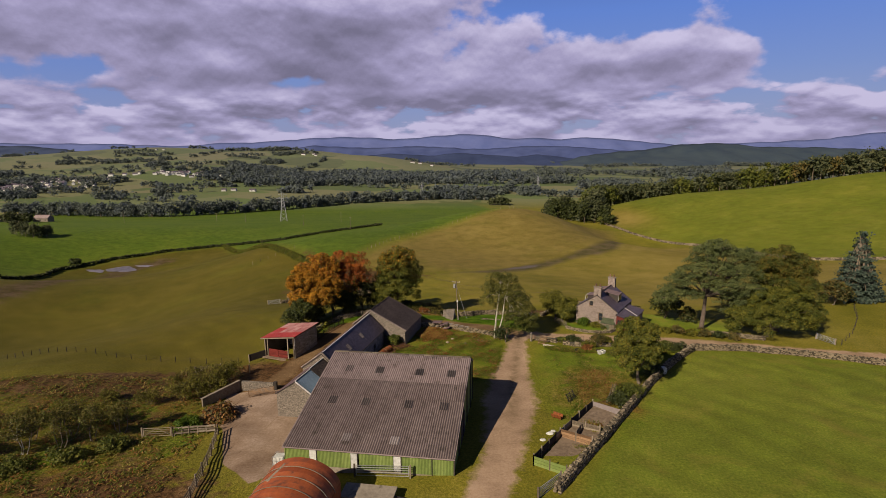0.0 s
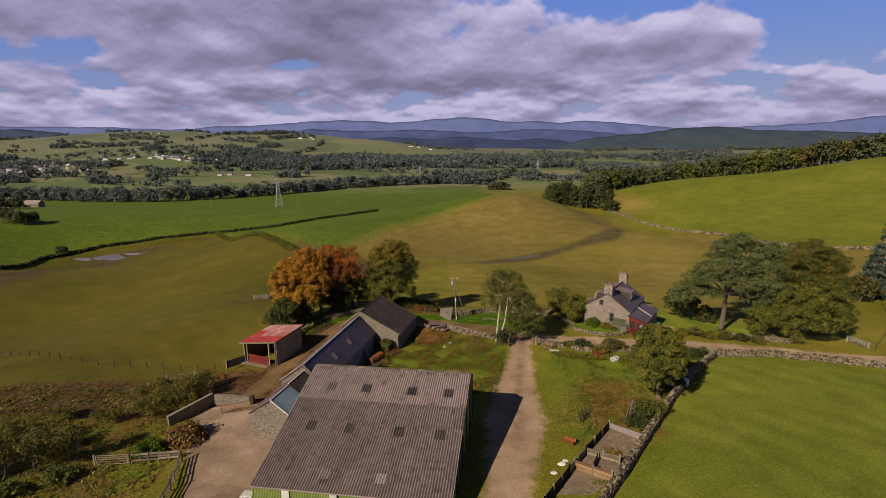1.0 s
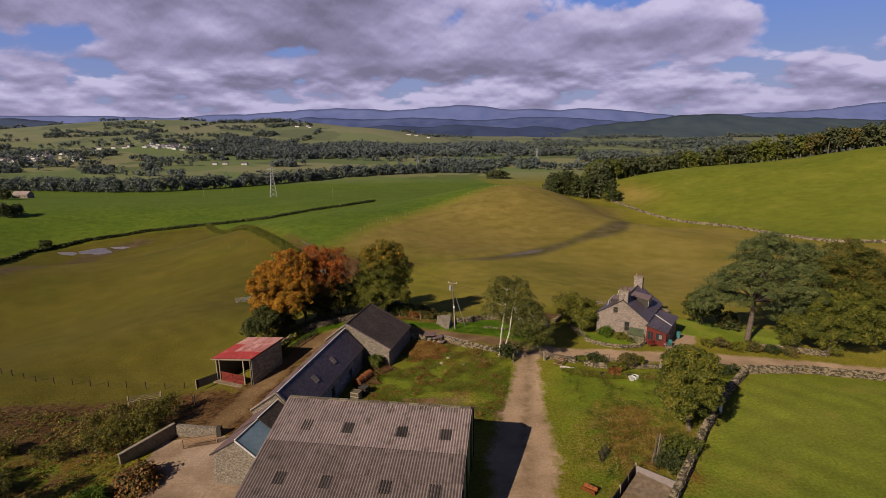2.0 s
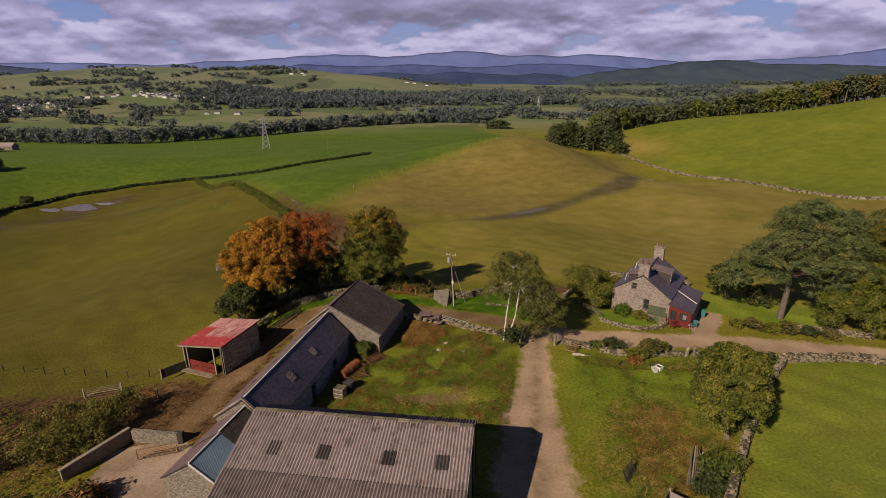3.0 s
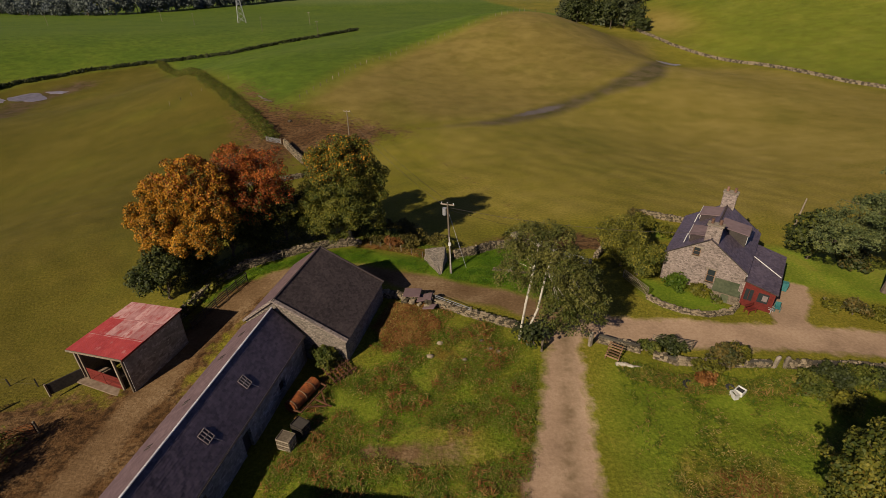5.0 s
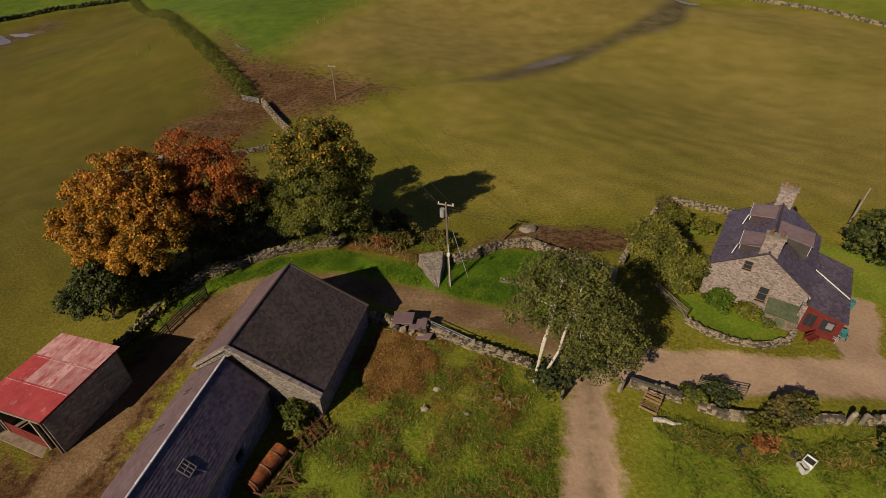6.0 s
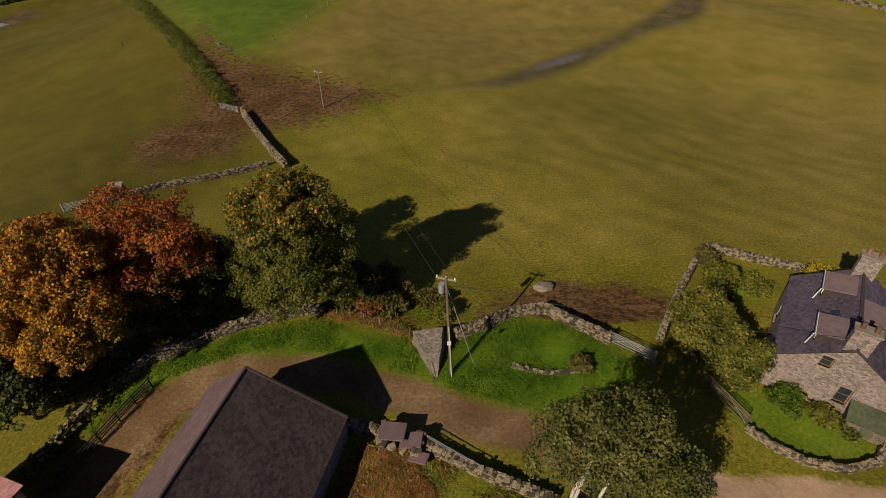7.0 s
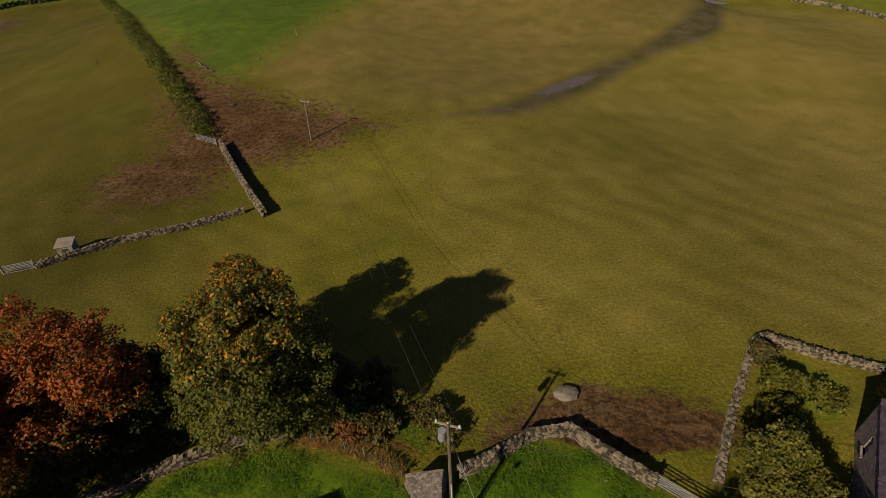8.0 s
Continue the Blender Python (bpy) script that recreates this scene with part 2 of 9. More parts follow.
def make_ground(mat):
    xs, ys = graded(-4300, -50, 60, 4300, 0.72, 1.05), graded(-900, 44, 150, 4800, 0.72, 1.036)
    X, Y = np.meshgrid(xs, ys)
    X, Y = X.ravel(), Y.ravel()
    Z = ground(X, Y)
    near = np.clip(1.4 - np.hypot(X, Y - 100) / 260, 0, 1)
    bumpy = 0.10 * np.sin(X * 0.71 + 1.3 * np.sin(Y * 0.37)) * np.sin(Y * 0.63 + X * 0.21)
    track = np.maximum.reduce([edge(inside(X, Y, TRACK_BED), 2.4), edge(2.3 - away(X, Y, ROAD), 1.7), edge(inside(X, Y, PAD), 1.0)])
    lane = edge(1.9 - away(X, Y, LANE), 1.5)
    Z = Z + near * bumpy * (1 - track) * (1 - lane) - 0.07 * track - 0.06 * lane
    nx, ny = len(xs), len(ys)
    i = np.arange(nx * ny).reshape(ny, nx)
    F = np.stack([i[:-1, :-1], i[:-1, 1:], i[1:, 1:], i[1:, :-1]], -1).reshape(-1, 4)
    me = bpy.data.meshes.new("ground")
    me.vertices.add(len(X))
    me.vertices.foreach_set("co", np.stack([X, Y, Z], 1).astype(np.float32).ravel())
    me.loops.add(F.size)
    me.loops.foreach_set("vertex_index", F.ravel().astype(np.int32))
    me.polygons.add(len(F))
    me.polygons.foreach_set("loop_start", np.arange(0, F.size, 4, dtype=np.int32))
    me.polygons.foreach_set("use_smooth", np.ones(len(F), bool))
    me.update(calc_edges=True)
    yard = edge(inside(X, Y, YARD), 0.8)
    soil = np.maximum(edge(inside(X, Y, SOIL) + 1.5, 5), 0.78 * edge(inside(X, Y, CHURN) + 3, 12))
    soil = np.maximum(soil, edge(7 - np.hypot((X - 17) / 1.5, Y - 116.5), 5) * np.clip((Y - 116.2 - 1.6 * np.exp(-((X - 11) / 3) ** 2)) / 1.0, 0, 1))
    soil = np.maximum(soil, edge(3.2 - away(X, Y, LANE[8:]), 3))
    broad = 1.4 + 2.6 * np.exp(-((X - 34) / 17) ** 2) + 4.6 * np.exp(-((X - 74) / 13) ** 2) + 2.0 * np.exp(-((X - 104) / 12) ** 2)
    soil = np.maximum(soil, 0.62 * edge(1 - np.hypot((X + 1.5) / 5.0, (Y - 84.6) / 2.0), 0.9))
    soil = np.maximum(soil, 0.55 * edge(1 - np.hypot((X - 3.6) / 1.8, (Y - 87.5) / 3.4), 0.9))
    soil = np.maximum(soil, 0.75 * edge(1 - np.hypot((X - 9.0) / 3.2, (Y - 81) / 3.6), 0.9))
    soil = np.maximum(soil, 0.66 * edge(1 - np.hypot((X - 22.4) / 4.8, (Y - 74.5) / 7), 0.9))
    soil = np.maximum(soil, 0.85 * edge(1 - np.hypot((X + 37) / 14, (Y - 49) / 10), 0.7))
    soil = np.maximum(soil, 0.8 * edge(1 - np.hypot((X + 54) / 24, (Y - 82) / 7), 0.8))
    soil = np.maximum(soil, 0.55 * edge(1 - np.hypot((X + 40) / 6, (Y - 72) / 4), 0.8))
    soil = np.maximum(soil, 0.44 * edge(inside(X, Y, SCRUB), 6))
    bog = edge(7 - away(X, Y, BOG), 9)
    soil = np.maximum(soil, 0.8 * bog)
    wet = np.maximum(edge(broad - away(X, Y, RUSHES), 4.0) * np.clip((X + 20) / 36, 0.5, 1.0), 0.8 * bog)
    mud = 0.75 * edge(1 - np.hypot(((X - 33) * 0.72 + (Y - 210) * 0.69) / 15, (-(X - 33) * 0.69 + (Y - 210) * 0.72) / 2.4), 0.6)
    mud = np.maximum(mud, 0.7 * edge(2.0 - away(X, Y, BOG), 3))
    lane = np.maximum(lane, 0.62 * edge(1 - np.hypot((X - 0.4) / 4.6, (Y - 84.3) / 1.9), 0.7))
    lane = np.maximum(lane, 0.52 * edge(1 - np.hypot((X - 6.5) / 4.0, (Y - 82.2) / 1.8), 0.7))
    soil = np.maximum(soil, 0.50 * edge(0.9 - away(X, Y, COW_PATH), 1.2))
    rough = np.maximum(0.64 * edge(inside(X, Y, PADDOCK), 3), 0.9 * edge(inside(X, Y, GARDEN), 2) * np.clip((X - 15.5 - (Y - 66) * 0.12) / 4, 0, 1) * np.clip((90 - Y) / 8, 0.25, 1))
    rough = rough * (1 - 0.75 * edge(1 - np.hypot((X + 5.5) / 5.5, (Y - 86.5) / 6.5), 0.5))
    rough = np.maximum(rough, 0.9 * edge(inside(X, Y, SCRUB), 6))
    rough = np.maximum(rough, 1.2 * edge(1 - np.hypot((X - 21.5) / 6, (Y - 71) / 9), 0.7))
    rough = np.maximum(rough, 1.1 * edge(1 - np.hypot((X + 0.5) / 5.5, (Y - 120.4) / 3.2), 0.6))
    lush = np.maximum.reduce([edge(inside(X, Y, VERGE), 1.5), 0.74 * edge(inside(X, Y, GARDEN), 3), 0.7 * edge(inside(X, Y, PADDOCK), 3), edge(inside(X, Y, GREEN_FIELDS), 8), edge(inside(X, Y, LAWN), 1.5), edge(inside(X, Y, FRONT_LAWN), 1.0), edge(1 - np.hypot((X - 33.5) / 3.2, (Y - 122.5) / 3.2), 0.4), 0.9 * edge(1 - np.hypot((X + 1) / 3.4, (Y - 88) / 2.3), 0.6),
                              0.60 * edge(inside(X, Y, HILL_FIELD), 6), 0.72 * edge(inside(X, Y, EAST_FIELD), 1.5)])
    east = np.clip((X + 12) / 18, 0, 1) * np.clip((Y - 117) / 14, 0, 1) * edge(-inside(X, Y, HILL_FIELD), 10) * np.clip((330 - Y) / 40, 0, 1)
    dry = np.maximum(edge(inside(X, Y, KNOLL), 12), (0.50 + 0.16 * np.clip((X - 25) / 50, 0, 1)) * east)
    dry = np.maximum(dry, 0.66 * edge(inside(X, Y, EAST_FIELD), 3))
    shoulder = edge(1 - np.hypot((X - 134) / 20, (Y - 395) / 42), 0.6)
    lush = lush * (1 - 0.7 * shoulder)
    dry = np.maximum(dry, 0.75 * shoulder)
    west = np.clip((-20 - X) / 20, 0, 1) * np.clip((Y - 80) / 16, 0, 1) * np.clip((620 - np.abs(X)) / 200, 0, 1)
    far = np.clip((Y - 820) / 160, 0, 1) + np.clip((np.abs(X) - 620) / 150, 0, 1) + np.clip((-Y - 40) / 200, 0, 1)
    colour_layer(me, "bare", np.stack([track, soil, yard], 1))
    colour_layer(me, "growth", np.stack([lush, dry, rough], 1))
    crown = np.exp(-(away(X, Y, TRACK) / 0.75) ** 2) * np.clip((Y - 62) / 8, 0, 1)
    colour_layer(me, "graze", np.stack([west, np.maximum.reduce([edge(inside(X, Y, GREEN_FIELDS), 8), edge(inside(X, Y, VERGE), 1.5), 0.55 * edge(inside(X, Y, HILL_FIELD), 6), 0.2 * edge(inside(X, Y, EAST_FIELD), 2)]), crown], 1))
    colour_layer(me, "reach", np.stack([wet, np.clip(far, 0, 1), lane], 1))
    colour_layer(me, "sodden", np.stack([mud, edge(inside(X, Y, KNOLL), 5), edge(inside(X, Y, VERGE), 1.5)], 1))
    me.materials.append(mat)
    ob = new("ground", me)
    return tagged(ob, "rolling pasture, tracks and fields reaching to the distant hills", "ground", kind="structure")


# ---- materials ----
def material(name):
    m = bpy.data.materials.new(name)
    m.use_nodes = True
    nt = m.node_tree
    b = nt.nodes["Principled BSDF"]
    b.inputs["Specular IOR Level"].default_value = 0.25
    return m, nt, b


def bumped(nt, b, height, strength, dist):
    n = node(nt, "ShaderNodeBump", {"Height": height, "Strength": strength, "Distance": dist})
    nt.links.new(n.outputs[0], b.inputs["Normal"])


def simple(name, dark, light, scale=6.0, rough=0.85, metal=0.0, bump=0.3, dist=0.01, vary=0.25, coarse=0.5, island=False, spec=0.25, marks=None, stretch=None):
    """A surface of two tones, mottled at two scales, with some change from piece to piece."""
    m, nt, b = material(name)
    co = node(nt, "ShaderNodeTexCoord").outputs["Object"]
    if not island:
        rnd = node(nt, "ShaderNodeObjectInfo").outputs["Random"]
        co = node(nt, "ShaderNodeVectorMath", {0: co, 1: node(nt, "ShaderNodeCombineXYZ", {0: maths(nt, "MULTIPLY", rnd, 37.0), 1: maths(nt, "MULTIPLY", rnd, 11.0)}).outputs[0]}, operation="ADD").outputs[0]
    else:
        rnd = node(nt, "ShaderNodeNewGeometry").outputs["Random Per Island"]
    fine, wide = noise_at(nt, co, scale, 5.0, 0.6), noise_at(nt, co, coarse, 3.0, 0.55)
    f = maths(nt, "ADD", maths(nt, "MULTIPLY", fine, 0.6), maths(nt, "MULTIPLY", wide, 0.4))
    f = maths(nt, "ADD", f, maths(nt, "MULTIPLY_ADD", rnd, vary, -vary / 2))
    col = ramp(nt, f, [(0.3, dark), (0.7, light)])
    if marks:
        colour, low, high, mscale = marks
        at = node(nt, "ShaderNodeVectorMath", {0: co, 1: stretch}, operation="MULTIPLY").outputs[0] if stretch else co
        mk = ramp(nt, noise_at(nt, at, mscale, 6.0, 0.65), [(low, 0.0), (high, 1.0)])
        col = mixc(nt, mk, col, colour)
    nt.links.new(col, b.inputs["Base Color"])
    b.inputs["Roughness"].default_value, b.inputs["Metallic"].default_value = rough, metal
    b.inputs["Specular IOR Level"].default_value = spec
    if bump:
        bumped(nt, b, fine, bump, dist)
    return m


def leaf_material(name, a, b_, c, through=0.25):
    """Leaves: three tones by leaf and by clump, with a little light through them."""
    m, nt, b = material(name)
    co = node(nt, "ShaderNodeTexCoord").outputs["Object"]
    rnd = node(nt, "ShaderNodeNewGeometry").outputs["Random Per Island"]
    clump = noise_at(nt, co, 0.55, 3.0, 0.6)
    f = maths(nt, "ADD", maths(nt, "MULTIPLY_ADD", rnd, 0.45, -0.225), maths(nt, "MULTIPLY_ADD", clump, 1.7, -0.35))
    col = ramp(nt, f, [(0.15, a), (0.5, b_), (0.85, c)])
    nt.links.new(col, b.inputs["Base Color"])
    b.inputs["Roughness"].default_value = 0.6
    b.inputs["Specular IOR Level"].default_value = 0.2
    tr = node(nt, "ShaderNodeBsdfTranslucent", {0: col})
    mx = node(nt, "ShaderNodeMixShader", {0: through, 1: b.outputs[0], 2: tr.outputs[0]})
    nt.links.new(mx.outputs[0], nt.nodes["Material Output"].inputs[0])
    return m


def ground_material():
    m, nt, b = material("land")
    geo = node(nt, "ShaderNodeNewGeometry").outputs["Position"]
    flat = node(nt, "ShaderNodeVectorMath", {0: geo, 1: (1, 1, 0.0)}, operation="MULTIPLY").outputs[0]

    def layer(name):
        return node(nt, "ShaderNodeSeparateColor", {0: node(nt, "ShaderNodeAttribute", attribute_name=name).outputs["Color"]}).outputs
    track, soil, yard = layer("bare")
    lush, dry, rough = layer("growth")
    wet, far, lane = layer("reach")
    west, ley, crown = layer("graze")
    mud, knoll, verge = layer("sodden")
    n_fine = noise_at(nt, flat, 3.2, 5.0, 0.65)
    n_clump = noise_at(nt, flat, 0.75, 4.0, 0.6)
    n_mid = noise_at(nt, flat, 0.16, 5.0, 0.62, 0.15)
    n_wide = noise_at(nt, flat, 0.028, 4.0, 0.55, 0.3)
    n_vast = noise_at(nt, flat, 0.006, 3.0, 0.5)

    def ragged(mask, grain, amount=0.7, lo=0.42, hi=0.58):
        s = maths(nt, "ADD", mask, maths(nt, "MULTIPLY_ADD", grain, amount, -amount / 2))
        return ramp(nt, s, [(lo, 0.0), (hi, 1.0)])
    # pasture, worn and olive
    t = maths(nt, "ADD", maths(nt, "MULTIPLY", n_fine, 0.50), maths(nt, "ADD", maths(nt, "MULTIPLY", n_mid, 0.22), maths(nt, "MULTIPLY", n_wide, 0.28)))
    col = ramp(nt, t, [(0.38, (0.088, 0.086, 0.008)), (0.48, (0.132, 0.118, 0.012)), (0.56, (0.184, 0.152, 0.019)), (0.64, (0.250, 0.195, 0.036))])
    deep = ramp(nt, t, [(0.33, (0.043, 0.040, 0.004)), (0.46, (0.074, 0.063, 0.007)), (0.57, (0.106, 0.085, 0.012)), (0.68, (0.172, 0.124, 0.026))])
    col = mixc(nt, west, col, deep)
    # noise mottle in the colour, standing for tufts and their small shadows
    tuft = ramp(nt, noise_at(nt, flat, 2.6, 6.0, 0.72), [(0.32, 0.42), (0.5, 1.0), (0.68, 1.55)])
    fleck = ramp(nt, noise_at(nt, flat, 5.5, 4.0, 0.65), [(0.34, 0.58), (0.5, 1.0), (0.66, 1.38)])
    # dry brown knoll
    brown = ramp(nt, t, [(0.38, (0.130, 0.101, 0.016)), (0.5, (0.196, 0.147, 0.032)), (0.62, (0.265, 0.198, 0.058))])
    col = mixc(nt, ragged(dry, n_mid, 0.22, 0.3, 0.75), col, brown)
    col = mixc(nt, maths(nt, "MULTIPLY", knoll, 0.5), col, ramp(nt, n_mid, [(0.35, (0.105, 0.078, 0.020)), (0.65, (0.165, 0.122, 0.036))]))
    # grazing: bleached swells, greener hollows, scattered darker tufts
    swell = noise_at(nt, flat, 0.042, 5.0, 0.58, 0.25)
    calm = maths(nt, "MULTIPLY_ADD", west, -0.75, 1.0)
    col = mixc(nt, maths(nt, "MULTIPLY", calm, ramp(nt, swell, [(0.52, 0.0), (0.70, 0.32)])), col, ramp(nt, n_mid, [(0.35, (0.175, 0.140, 0.030)), (0.65, (0.27, 0.205, 0.060))]))
    col = mixc(nt, ramp(nt, swell, [(0.32, 0.34), (0.48, 0.0)]), col, ramp(nt, n_mid, [(0.35, (0.062, 0.070, 0.006)), (0.65, (0.115, 0.112, 0.010))]))
    tuss = ramp(nt, noise_at(nt, flat, 0.55, 6.0, 0.7), [(0.61, 0.0), (0.70, 0.6)])
    col = mixc(nt, tuss, col, (0.060, 0.058, 0.008))
    # lush grass
    green = ramp(nt, t, [(0.36, (0.062, 0.100, 0.007)), (0.48, (0.102, 0.146, 0.010)), (0.58, (0.158, 0.184, 0.018)), (0.68, (0.24, 0.225, 0.04))])
    green = mixc(nt, ley, green, ramp(nt, t, [(0.36, (0.045, 0.078, 0.007)), (0.5, (0.072, 0.108, 0.009)), (0.64, (0.115, 0.140, 0.015))]))
    green = mixc(nt, verge, green, ramp(nt, t, [(0.36, (0.050, 0.100, 0.004)), (0.5, (0.084, 0.150, 0.006)), (0.64, (0.135, 0.190, 0.012))]))
    lushm = ragged(lush, n_mid, 0.35, 0.15, 0.95)
    green = mixc(nt, 0.8, green, ramp(nt, noise_at(nt, flat, 0.24, 5.0, 0.65, 0.4), [(0.34, 0.74), (0.5, 1.0), (0.66, 1.20)]), "MULTIPLY")
    sere = ramp(nt, noise_at(nt, flat, 0.11, 5.0, 0.62, 0.8), [(0.54, 0.0), (0.64, 0.45)])
    green = mixc(nt, maths(nt, "MULTIPLY", sere, maths(nt, "SUBTRACT", 1.0, ley)), green, (0.185, 0.155, 0.028))
    col = mixc(nt, lushm, col, green)
    # rough weeds: straw, dock red and dark green patches
    weeds = ramp(nt, maths(nt, "ADD", maths(nt, "MULTIPLY", n_clump, 0.6), maths(nt, "MULTIPLY", n_fine, 0.4)),
                 [(0.34, (0.050, 0.060, 0.005)), (0.46, (0.105, 0.100, 0.010)), (0.56, (0.185, 0.145, 0.026)), (0.68, (0.29, 0.215, 0.07))])
    weeds = mixc(nt, ramp(nt, noise_at(nt, flat, 0.13, 3.0, 0.55, 0.5), [(0.52, 0.0), (0.6, 0.8)]), weeds, ramp(nt, n_fine, [(0.35, (0.045, 0.085, 0.004)), (0.65, (0.115, 0.165, 0.010))]))
    dock = ramp(nt, noise_at(nt, flat, 0.21, 4.0, 0.55), [(0.54, 0.0), (0.62, 1.0)])
    weeds = mixc(nt, maths(nt, "MULTIPLY", dock, 0.8), weeds, ramp(nt, n_fine, [(0.35, (0.075, 0.030, 0.006)), (0.65, (0.21, 0.10, 0.025))]))
    col = mixc(nt, maths(nt, "MULTIPLY", ragged(rough, n_mid, 0.9, 0.45, 0.75), 0.85), col, weeds)
    # far country: a quilt of fields, with distance haze painted into its colour
    cells = node(nt, "ShaderNodeTexVoronoi", {"Vector": node(nt, "ShaderNodeVectorMath", {0: flat, 1: node(nt, "ShaderNodeCombineXYZ", {0: maths(nt, "MULTIPLY", n_vast, 420.0), 1: maths(nt, "MULTIPLY", n_vast, -300.0)}).outputs[0]}, operation="ADD").outputs[0], "Scale": 0.0062})
    pick = node(nt, "ShaderNodeSeparateColor", {0: cells.outputs["Color"]}).outputs[0]
    quilt = ramp(nt, pick, [(0.0, (0.060, 0.082, 0.034)), (0.25, (0.095, 0.140, 0.040)), (0.45, (0.145, 0.165, 0.074)), (0.6, (0.18, 0.17, 0.090)), (0.78, (0.155, 0.165, 0.070)), (1.0, (0.085, 0.125, 0.04))])
    quilt = mixc(nt, 0.18, quilt, ramp(nt, t, [(0.35, (0.04, 0.045, 0.012)), (0.65, (0.16, 0.14, 0.045))]))
    # haze weight grows with y and pulls the fields to blue-grey
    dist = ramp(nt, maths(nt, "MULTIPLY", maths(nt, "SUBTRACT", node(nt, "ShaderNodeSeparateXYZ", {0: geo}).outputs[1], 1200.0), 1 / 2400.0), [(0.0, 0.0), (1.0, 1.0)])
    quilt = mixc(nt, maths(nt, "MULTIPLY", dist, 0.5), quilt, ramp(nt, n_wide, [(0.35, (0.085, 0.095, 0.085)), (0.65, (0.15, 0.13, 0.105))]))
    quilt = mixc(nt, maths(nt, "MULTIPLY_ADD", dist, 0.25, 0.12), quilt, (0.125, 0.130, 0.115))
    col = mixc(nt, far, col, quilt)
    even = maths(nt, "MAXIMUM", far, maths(nt, "MULTIPLY", lush, 0.75))
    open_turf = maths(nt, "SUBTRACT", 1.0, maths(nt, "MINIMUM", maths(nt, "ADD", rough, soil), 1.0))
    grain = maths(nt, "MULTIPLY_ADD", open_turf, -0.45, 0.85)
    col = mixc(nt, maths(nt, "SUBTRACT", grain, maths(nt, "MULTIPLY", even, 0.3)), col, tuft, "MULTIPLY")
    col = mixc(nt, maths(nt, "SUBTRACT", grain, maths(nt, "MULTIPLY", even, 0.3)), col, fleck, "MULTIPLY")
    # churned soil, wet rushes, lane earth
    earth = ramp(nt, maths(nt, "ADD", maths(nt, "MULTIPLY", n_fine, 0.5), maths(nt, "MULTIPLY", n_mid, 0.5)), [(0.33, (0.050, 0.023, 0.008)), (0.5, (0.105, 0.055, 0.022)), (0.68, (0.21, 0.13, 0.062))])
    # shaded hollows of hoof pocks, painted as dark noise spots in the earth
    pocks = ramp(nt, noise_at(nt, flat, 1.25, 3.0, 0.6), [(0.40, 0.38), (0.54, 1.0)])
    earth = mixc(nt, 0.9, earth, pocks, "MULTIPLY")
    soilm = ragged(soil, maths(nt, "ADD", maths(nt, "MULTIPLY", n_clump, 0.6), maths(nt, "MULTIPLY", n_mid, 0.4)), 1.4, 0.40, 0.62)
    col = mixc(nt, soilm, col, earth)
    rush = ramp(nt, n_mid, [(0.38, (0.044, 0.040, 0.014)), (0.5, (0.066, 0.053, 0.027)), (0.64, (0.095, 0.072, 0.046))])
    col = mixc(nt, maths(nt, "MULTIPLY", ragged(wet, n_mid, 0.55, 0.25, 0.75), 0.85), col, rush)
    silt = ramp(nt, n_fine, [(0.35, (0.085, 0.070, 0.064)), (0.65, (0.150, 0.125, 0.118))])
    col = mixc(nt, ragged(mud, n_clump, 0.6, 0.42, 0.62), col, silt)
    # gravel of the tracks, with a worn crown
    grav = ramp(nt, maths(nt, "ADD", maths(nt, "MULTIPLY", n_fine, 0.5), maths(nt, "MULTIPLY", n_mid, 0.5)), [(0.30, (0.21, 0.136, 0.088)), (0.5, (0.31, 0.208, 0.138)), (0.70, (0.395, 0.282, 0.194))])
    trackm = ragged(track, maths(nt, "ADD", maths(nt, "MULTIPLY", n_mid, 0.45), maths(nt, "MULTIPLY", n_clump, 0.55)), 1.1, 0.42, 0.66)
    grav = mixc(nt, 1.0, grav, ramp(nt, n_mid, [(0.36, 0.88), (0.5, 1.0), (0.66, 1.07)]), "MULTIPLY")
    grav = mixc(nt, maths(nt, "MULTIPLY", crown, ramp(nt, n_clump, [(0.35, 0.15), (0.6, 0.75)])), grav, (0.115, 0.080, 0.040))
    col = mixc(nt, trackm, col, grav)
    lanec = ramp(nt, maths(nt, "ADD", maths(nt, "MULTIPLY", n_fine, 0.4), maths(nt, "MULTIPLY", n_mid, 0.6)), [(0.34, (0.082, 0.046, 0.020)), (0.5, (0.145, 0.088, 0.044)), (0.68, (0.27, 0.185, 0.105))])
    col = mixc(nt, ragged(lane, maths(nt, "ADD", maths(nt, "MULTIPLY", n_fine, 0.35), maths(nt, "MULTIPLY", n_mid, 0.65)), 1.2, 0.36, 0.68), col, lanec)
    slab = ramp(nt, maths(nt, "ADD", maths(nt, "MULTIPLY", n_fine, 0.35), maths(nt, "MULTIPLY", n_mid, 0.65)), [(0.34, (0.155, 0.098, 0.064)), (0.5, (0.255, 0.178, 0.128)), (0.64, (0.37, 0.275, 0.215))])
    joints = node(nt, "ShaderNodeTexBrick", {"Vector": node(nt, "ShaderNodeMapping", {0: flat, "Rotation": (0, 0, 0.2)}).outputs[0], "Color1": (1, 1, 1, 1), "Color2": (0.9, 0.9, 0.9, 1), "Mortar": (0.75, 0.70, 0.62, 1), "Scale": 0.22, "Mortar Size": 0.006, "Brick Width": 1.0, "Row Height": 1.0}).outputs[0]
    slab = mixc(nt, 1.0, slab, joints, "MULTIPLY")
